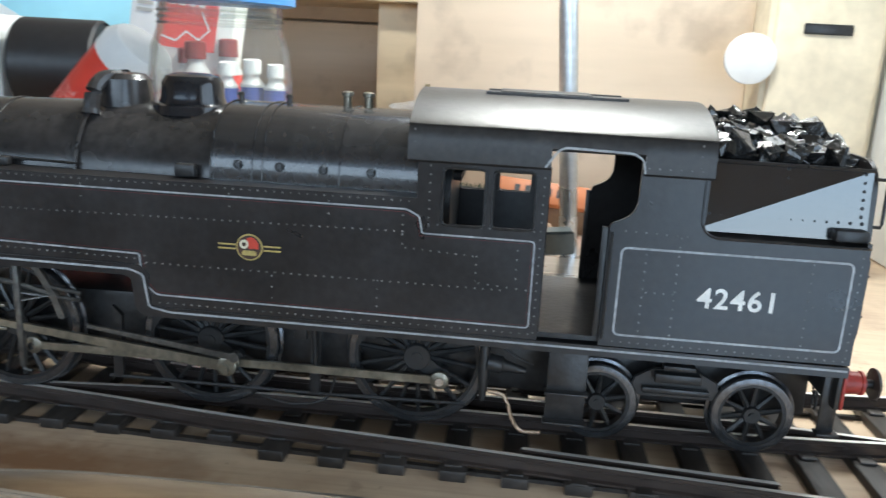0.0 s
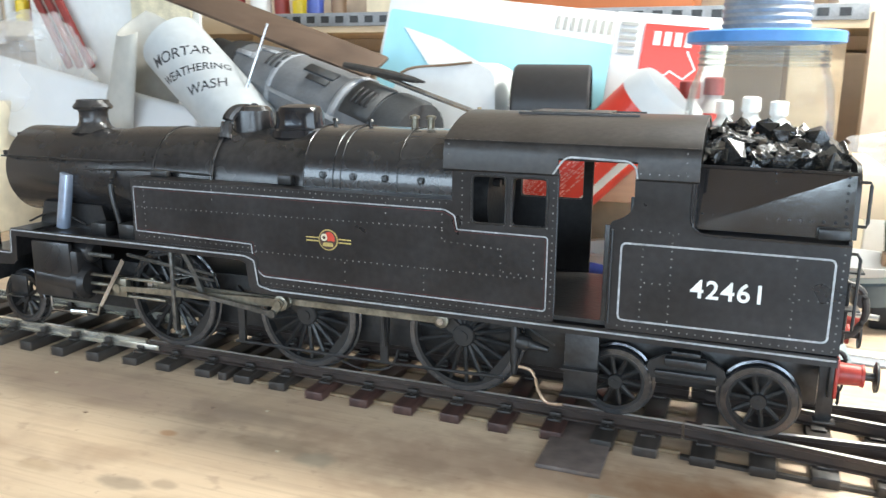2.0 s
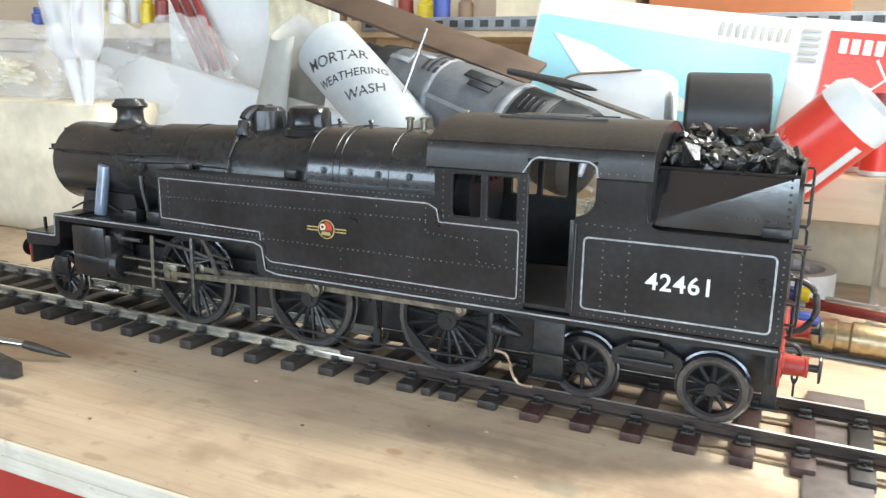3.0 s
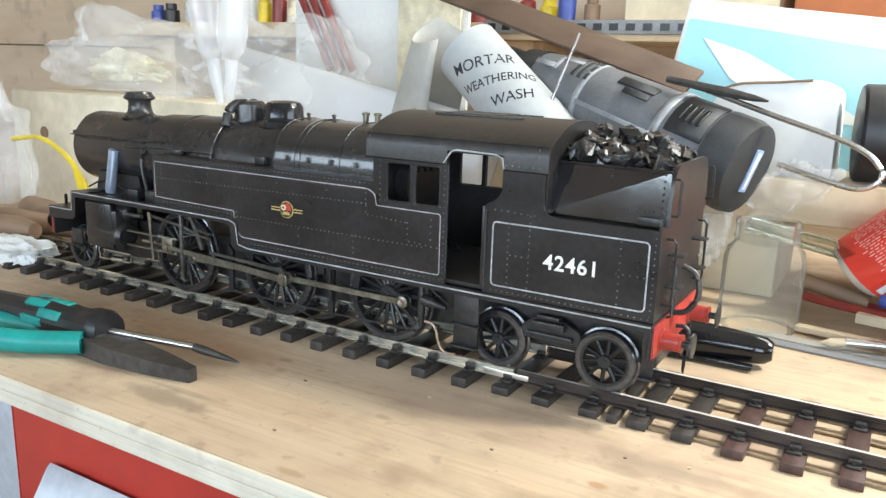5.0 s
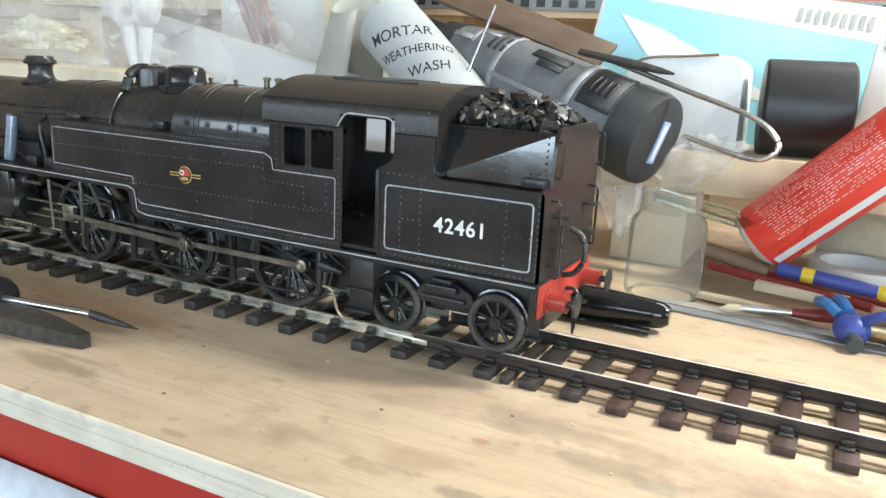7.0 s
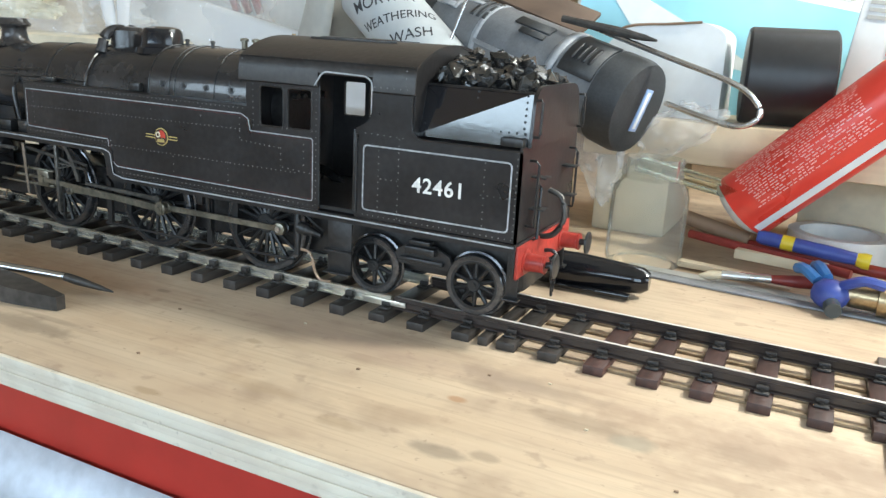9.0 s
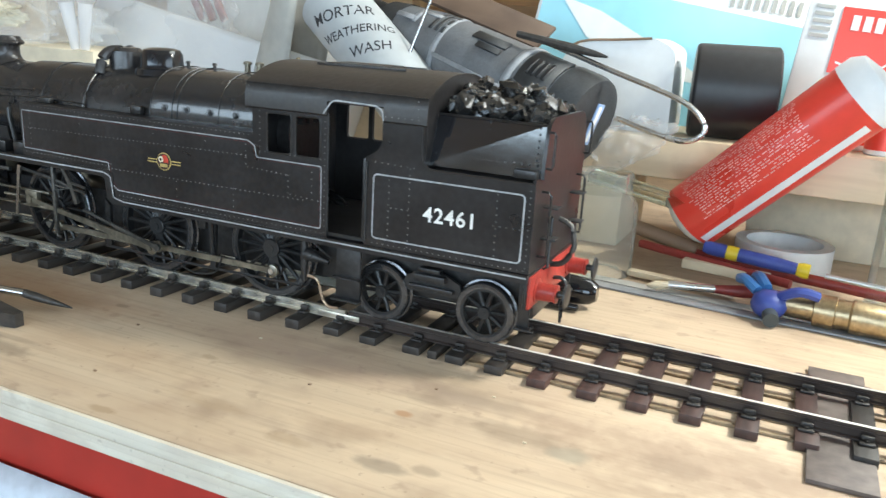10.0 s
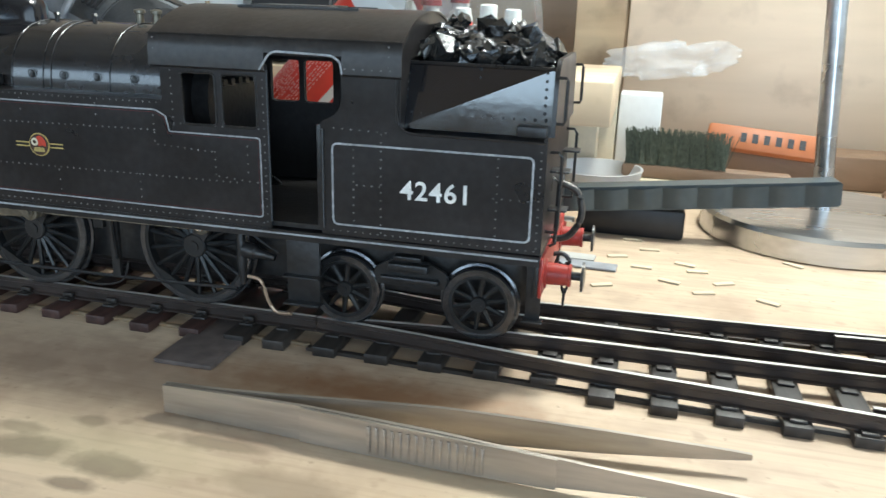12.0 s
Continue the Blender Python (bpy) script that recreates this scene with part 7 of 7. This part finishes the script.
crumpled("plastic_bag", pose(0.372, 0.300, 0.074, 0, -8, 0), 0.038, 0.014, 0.014, 4, M_FILM, "crumpled translucent plastic bag on the boxes", "bag")
crumpled("plastic_bag", pose(0.112, 0.176, 0.0640, 0, -30, 0), 0.026, 0.010, 0.016, 23, M_FILM, "crumpled clear plastic bag under the rotary tool", "bag")
crumpled("plastic_bag", pose(0.068, 0.172, 0.0560, 0, 70, 0), 0.034, 0.010, 0.016, 27, M_FILM, "crumpled clear plastic bag hanging behind the locomotive", "bag")
pk = holder("orange_packet", "orange printed packet lying against the wall", "packet")
m = pose(0.428, 0.285, 0.0290, 60, 4, -3)
part("packet", bx(bmesh.new(), -0.026, 0.044, -0.008, 0.008, -0.004, 0.004, 0.002, m), M_ORANGE, pk)
for k in range(6):
    part("print_bar", bx(bmesh.new(), -0.006 + 0.007 * k, -0.0025 + 0.007 * k, -0.003, 0.003, 0.0041, 0.0045, 0, m), M_INK, pk, "dark bar of lettering")
thing("packet_rest", bx(bmesh.new(), 0.405, 0.52, 0.292, 0.325, 0, 0.022, 0.002), M_STICK, "low brown block behind the lamp", "block")
sponge = crumpled("cloth_roll", pose(0.545, 0.245, 0.022, 0, 0, 10), 0.050, 0.030, 0.024, 9, M_STICK, "rolled brown cloth behind the lamp", "cloth")

# cupboards at the end of the bench
def cabinet(x0, x1, y0, y1, z0, z1, material, label):
    c = holder("drawer_cabinet", label, "cabinet")
    part("body", bx(bmesh.new(), x0, x1, y0 + 0.004, y1, z0, z1, 0.002), material, c)
    d = part("door", bx(bmesh.new(), x0 + 0.004, x1 - 0.004, y0, y0 + 0.0035, z0 + 0.004, z1 - 0.004, 0.0015), material, c)
    return c, d


c, d = cabinet(0.575, 0.650, 0.300, 0.40, 0.0002, 0.168, M_CREAMBOX, "cream wooden cabinet with a black piece standing for a shaded finger slot")
# no opening: a black piece paints the slot's inner shade
part("slot", bx(bmesh.new(), 0.596, 0.626, 0.2985, 0.2998, 0.139, 0.1455, 0.001), M_FRAME, d, "black piece standing for a shaded finger slot")
c, d = cabinet(0.654, 0.80, 0.245, 0.40, 0.0002, 0.185, M_PAPER, "white storage unit with drawers at the bench end")
for k in range(3):
    part("label_holder", bx(bmesh.new(), 0.68, 0.74, 0.2425, 0.2448, 0.018 + 0.055 * k, 0.026 + 0.055 * k, 0.0005), M_GREYCARD, d)
disc = holder("white_disc", "round white plastic disc hanging before the wall board", "disc")
part("disc", lathe(bmesh.new(), (0.565, 0.2985, 0.122), (0.565, 0.2945, 0.122), [(0, 0.0150), (0.0004, 0.0160), (0.0034, 0.0160), (0.004, 0.0150)], 32), M_PAPER, disc)
# low board behind the lamp, ledge above it
thing("backing_board", bx(bmesh.new(), 0.345, 0.5745, 0.335, 0.350, 0.0, 0.160, 0.001), M_WALL, "plain wooden board standing behind the lamp", "board")
thing("long_shelf", bx(bmesh.new(), -0.75, 0.95, 0.405, 0.560, 0.152, 0.168, 0.001), M_PLANK, "long pine shelf across the back of the bench", "shelf")
for k in range(4):
    thing("shelf_upright", bx(bmesh.new(), -0.70 + 0.5 * k, -0.66 + 0.5 * k, 0.43, 0.56, 0, 0.152, 0.001), M_PLANK, "pine upright block under the long shelf", "upright", "shelf uprights")
edge = holder("shelf_edge_strip", "slotted metal strip along the shelf edge", "strip")
part("rail", bx(bmesh.new(), -0.20, 0.35, 0.4020, 0.4045, 0.158, 0.170, 0.0006), M_DREMELLT, edge)
for k in range(36):
    # black pieces on the strip stand for the shade inside its slots
    part("slot", bx(bmesh.new(), -0.195 + 0.015 * k, -0.187 + 0.015 * k, 0.4012, 0.4019, 0.161, 0.167, 0), M_FRAME, edge)
ob = holder("orange_box", "bright orange box on the shelf", "box")
part("box", bx(bmesh.new(), 0.072, 0.225, 0.415, 0.520, 0.1682, 0.240, 0.002), M_ORANGE, ob)
thing("shelf_box", bx(bmesh.new(), -0.070, 0.060, 0.425, 0.520, 0.1682, 0.235, 0.002), M_CREAMBOX, "cream cardboard box on the shelf", "box")
thing("shelf_box", bx(bmesh.new(), 0.33, 0.47, 0.425, 0.520, 0.1682, 0.225, 0.002), M_PAPER, "white cardboard box on the shelf", "box")
thing("shelf_box", bx(bmesh.new(), 0.50, 0.72, 0.425, 0.520, 0.1682, 0.230, 0.002), M_CREAMBOX, "cream cardboard box on the shelf", "box")
rng = random.Random(21)
for k in range(26):
    x = -0.70 + 0.0238 * k
    h, r = rng.uniform(0.018, 0.05), rng.uniform(0.006, 0.011)
    mm = rng.choice((M_PAPER, M_CREAMBOX, M_FRAME, M_RUBBERRED, M_BLUE, M_MILKY, M_STICK, M_YELLOW))
    thing("paint_pot", lathe(bmesh.new(), (x, 0.432 + rng.uniform(0, 0.02), 0.1682), (x, 0.44, 0.3), [(0, r * 0.9), (0.001, r), (h * 0.65, r), (h * 0.7, r * 0.7), (h, r * 0.7)], 16), mm,
          {id(M_PAPER): "small white pot", id(M_CREAMBOX): "small cream pot", id(M_FRAME): "small black pot", id(M_RUBBERRED): "small red pot", id(M_BLUE): "small blue pot", id(M_MILKY): "small clear pot", id(M_STICK): "small brown pot", id(M_YELLOW): "small yellow pot"}[id(mm)] + " in the row on the shelf", "pot", "pots on the shelf")

# ---- the left end: block, bags, droppers ----
thing("cream_block", bx(bmesh.new(), -0.500, -0.236, 0.112, 0.190, 0.0, 0.0955, 0.002), M_CREAMBOX, "large cream wooden block with a knot behind the locomotive", "block")
thing("knot_hole", cyl(bmesh.new(), (-0.4565, 0.1112, 0.0616), (-0.4565, 0.1119, 0.0616), 0.005, seg=14), M_STICK, "dark knot on the cream block", "knot")
crumpled("plastic_bag", pose(-0.390, 0.150, 0.121, 0, 4, 0), 0.105, 0.030, 0.036, 2, M_FILM, "crumpled clear plastic bag lying on the block", "bag")
crumpled("plastic_bag", pose(-0.260, 0.200, 0.110, 0, 22, 0), 0.080, 0.030, 0.050, 7, M_FILM, "crumpled milky plastic bag behind the locomotive", "bag")
crumpled("plastic_bag", pose(-0.470, 0.060, 0.060, 0, 0, 0), 0.050, 0.035, 0.070, 12, M_FILM, "crumpled clear plastic bag beside the block", "bag")
crumpled("bag_contents", pose(-0.415, 0.165, 0.115, 0, 0, 0), 0.050, 0.014, 0.014, 17, M_CREAM, "pale and red parts inside the clear bag", "parts")
m = pose(-0.190, 0.178, 0.0885, -16, 10.1, -6)
w = thing("plastic_tray", bx(bmesh.new(), -0.128, 0.128, -0.012, 0.012, -0.030, 0.026, 0.005, m), M_TRAYFILM, "long milky plastic tray leaning behind the locomotive", "tray", smooth=50)
thing("tray_rest", bx(bmesh.new(), -0.225, -0.02, 0.200, 0.235, 0.0, 0.080, 0.002), M_CREAMBOX, "cream box under the tray", "box")
thing("tool_rest", bx(bmesh.new(), -0.030, 0.030, 0.175, 0.225, 0.0, 0.076, 0.002), M_CREAMBOX, "cream box under the rotary tool", "box")
for foot, head in (((-0.2435, 0.105, 0.0960), (-0.2640, 0.105, 0.190)), ((-0.2385, 0.108, 0.0960), (-0.2300, 0.108, 0.190))):
    d = holder("dropper", "clear plastic dropper standing among the bags", "dropper", "droppers")
    bm = lathe(bmesh.new(), foot, head, [(0, 0.0030), (0.030, 0.0050), (0.0310, 0.0062), (0.035, 0.0085), (0.046, 0.0108), (0.086, 0.0110), (0.094, 0.0080), (0.097, 0.0020)], 24)
    part("bulb", bm, M_DROPPER, d)
for k in range(3):
    thing("red_strip", bx(bmesh.new(), -0.003, 0.003, -0.002, 0.002, -0.035, 0.035, 0.0005, pose(-0.300 + 0.012 * k, 0.275, 0.150, 0, -28, 0)), M_RUBBERRED, "thin red plastic strip in the packet", "strip", "red strips")
thing("strip_card", bx(bmesh.new(), -0.330, -0.150, 0.282, 0.286, 0.0, 0.190, 0.001), M_PAPER, "white backing card standing behind the strips", "card")
thing("photo_card", bx(bmesh.new(), -0.215, -0.155, 0.2775, 0.281, 0.100, 0.190, 0.001), M_CREAM, "cream printed card before the backing card", "card")
yl = holder("yellow_lead", "thin yellow electrical lead with a clip on the bench", "lead")
part("wire", pipe(bmesh.new(), curve_pts([(-0.262, 0.0080, 0.0470), (-0.274, 0.012, 0.0580), (-0.300, 0.020, 0.0660), (-0.345, 0.035, 0.0700), (-0.400, 0.050, 0.0640)], 20), 0.0016, 8), M_YELLOW, yl)
part("clip", lathe(bmesh.new(), (-0.259, 0.0075, 0.0440), (-0.274, 0.012, 0.0580), [(0, 0.0020), (0.006, 0.0034), (0.0185, 0.0020)], 12), M_YELLOW, yl)
crumpled("paper_tissue", pose(-0.290, -0.020, 0.0085, 0, 0, 10), 0.026, 0.012, 0.010, 31, M_PAPER, "crumpled white paper tissue on the bench", "tissue")
for k, (x, y, z, a) in enumerate(((-0.330, 0.02, 0.014, 20), (-0.352, -0.004, 0.016, 5), (-0.345, 0.045, 0.013, -12))):
    t = holder("old_tool", "rusty brown steel tool lying in a heap", "tool", "old tools")
    part("shank", lathe(bmesh.new(), pose(x, y, z, 0, 0, a) @ Vector((-0.05, 0, 0)), pose(x, y, z, 0, 0, a) @ Vector((0.05, 0, 0)), [(0, 0.009), (0.03, 0.010), (0.06, 0.007), (0.085, 0.008), (0.1, 0.005)], 14), M_STICK, t)

# ---- motion ----
TRAVEL = [(0, 0.4164), (0.5, 0.3810), (1, 0.3233), (1.5, 0.2650), (2, 0.2050), (2.5, 0.1582), (3, 0.1115), (3.2, 0.0955), (3.6, 0.0645), (4, 0.0375), (4.4, 0.0165), (4.8, 0.0050), (5, 0.0014), (5.3, 0.0), (9.4, 0.0),
          (9.7, 0.0050), (10, 0.0254), (10.3, 0.0592), (10.5, 0.0799), (11, 0.1345), (11.5, 0.1868), (12, 0.2383)]
CRANK = [(0, -1117), (0.3, -1073), (0.5, -1022), (1, -903), (1.5, -738), (2, -577), (2.5, -448), (3, -317), (3.2, -270), (3.6, -182), (4, -108), (4.4, -50), (4.8, -18), (5, -8), (5.3, -4), (9.4, -4),
         (9.7, -18), (10, -72), (10.3, -170), (10.5, -235), (11, -372), (11.5, -517), (12, -661)]


def motions():
    walk(loco, [(t, pose(s, 0, 0)) for t, s in TRAVEL])
    times = [k / 10 for k in range(121)]
    travel = np.interp(times, [t for t, s in TRAVEL], [s for t, s in TRAVEL])
    crank = np.interp(times, [t for t, a in CRANK], [a for t, a in CRANK])
    for w, x, y, r in drive_wheels:
        walk(w, [(t, pose(x, y, RAIL + r, 0, -a + (0 if y < 0 else 90), 0)) for t, a in zip(times, crank)])
    for w, x, y, r in small_wheels:
        walk(w, [(t, pose(x, y, RAIL + r, 0, math.degrees(s / r), 0)) for t, s in zip(times, travel)])
    for s, side, con, cross, lever, ecc, ret in rods:
        rows = {o: [] for o in (side, con, cross, lever, ecc, ret)}
        for t, a in zip(times, crank):
            th = radians(a - (0 if s < 0 else 90))
            px, pz = R_PIN * math.cos(th), R_PIN * math.sin(th)
            rows[side].append((t, pose(DRIVERS[2] + px, 0, Z_AXLE + pz)))
            bxx, bz, zc = DRIVERS[1] + px, Z_AXLE + pz, 0.0325
            tilt = math.asin((zc - bz) / 0.0780)
            xc = bxx - 0.0780 * math.cos(tilt)
            rows[con].append((t, pose(bxx, 0, bz, 0, math.degrees(tilt), 0)))
            rows[cross].append((t, pose(xc, 0, zc)))
            swing = math.atan2(-0.1620 - (xc - 0.0090), 0.0227)
            rows[lever].append((t, pose(xc - 0.0090, 0, zc - 0.0085, 0, math.degrees(swing), 0)))
            ex, ez = bxx - 0.0050 * math.sin(th), bz + 0.0050 * math.cos(th)
            rows[ret].append((t, pose(bxx, 0, bz, 0, -math.degrees(th), 0)))
            rows[ecc].append((t, pose(ex, 0, ez, 0, math.degrees(math.atan2(0.0350 - ez, ex + 0.1262)), 0)))
        for o, r in rows.items():
            walk(o, r)


motions()
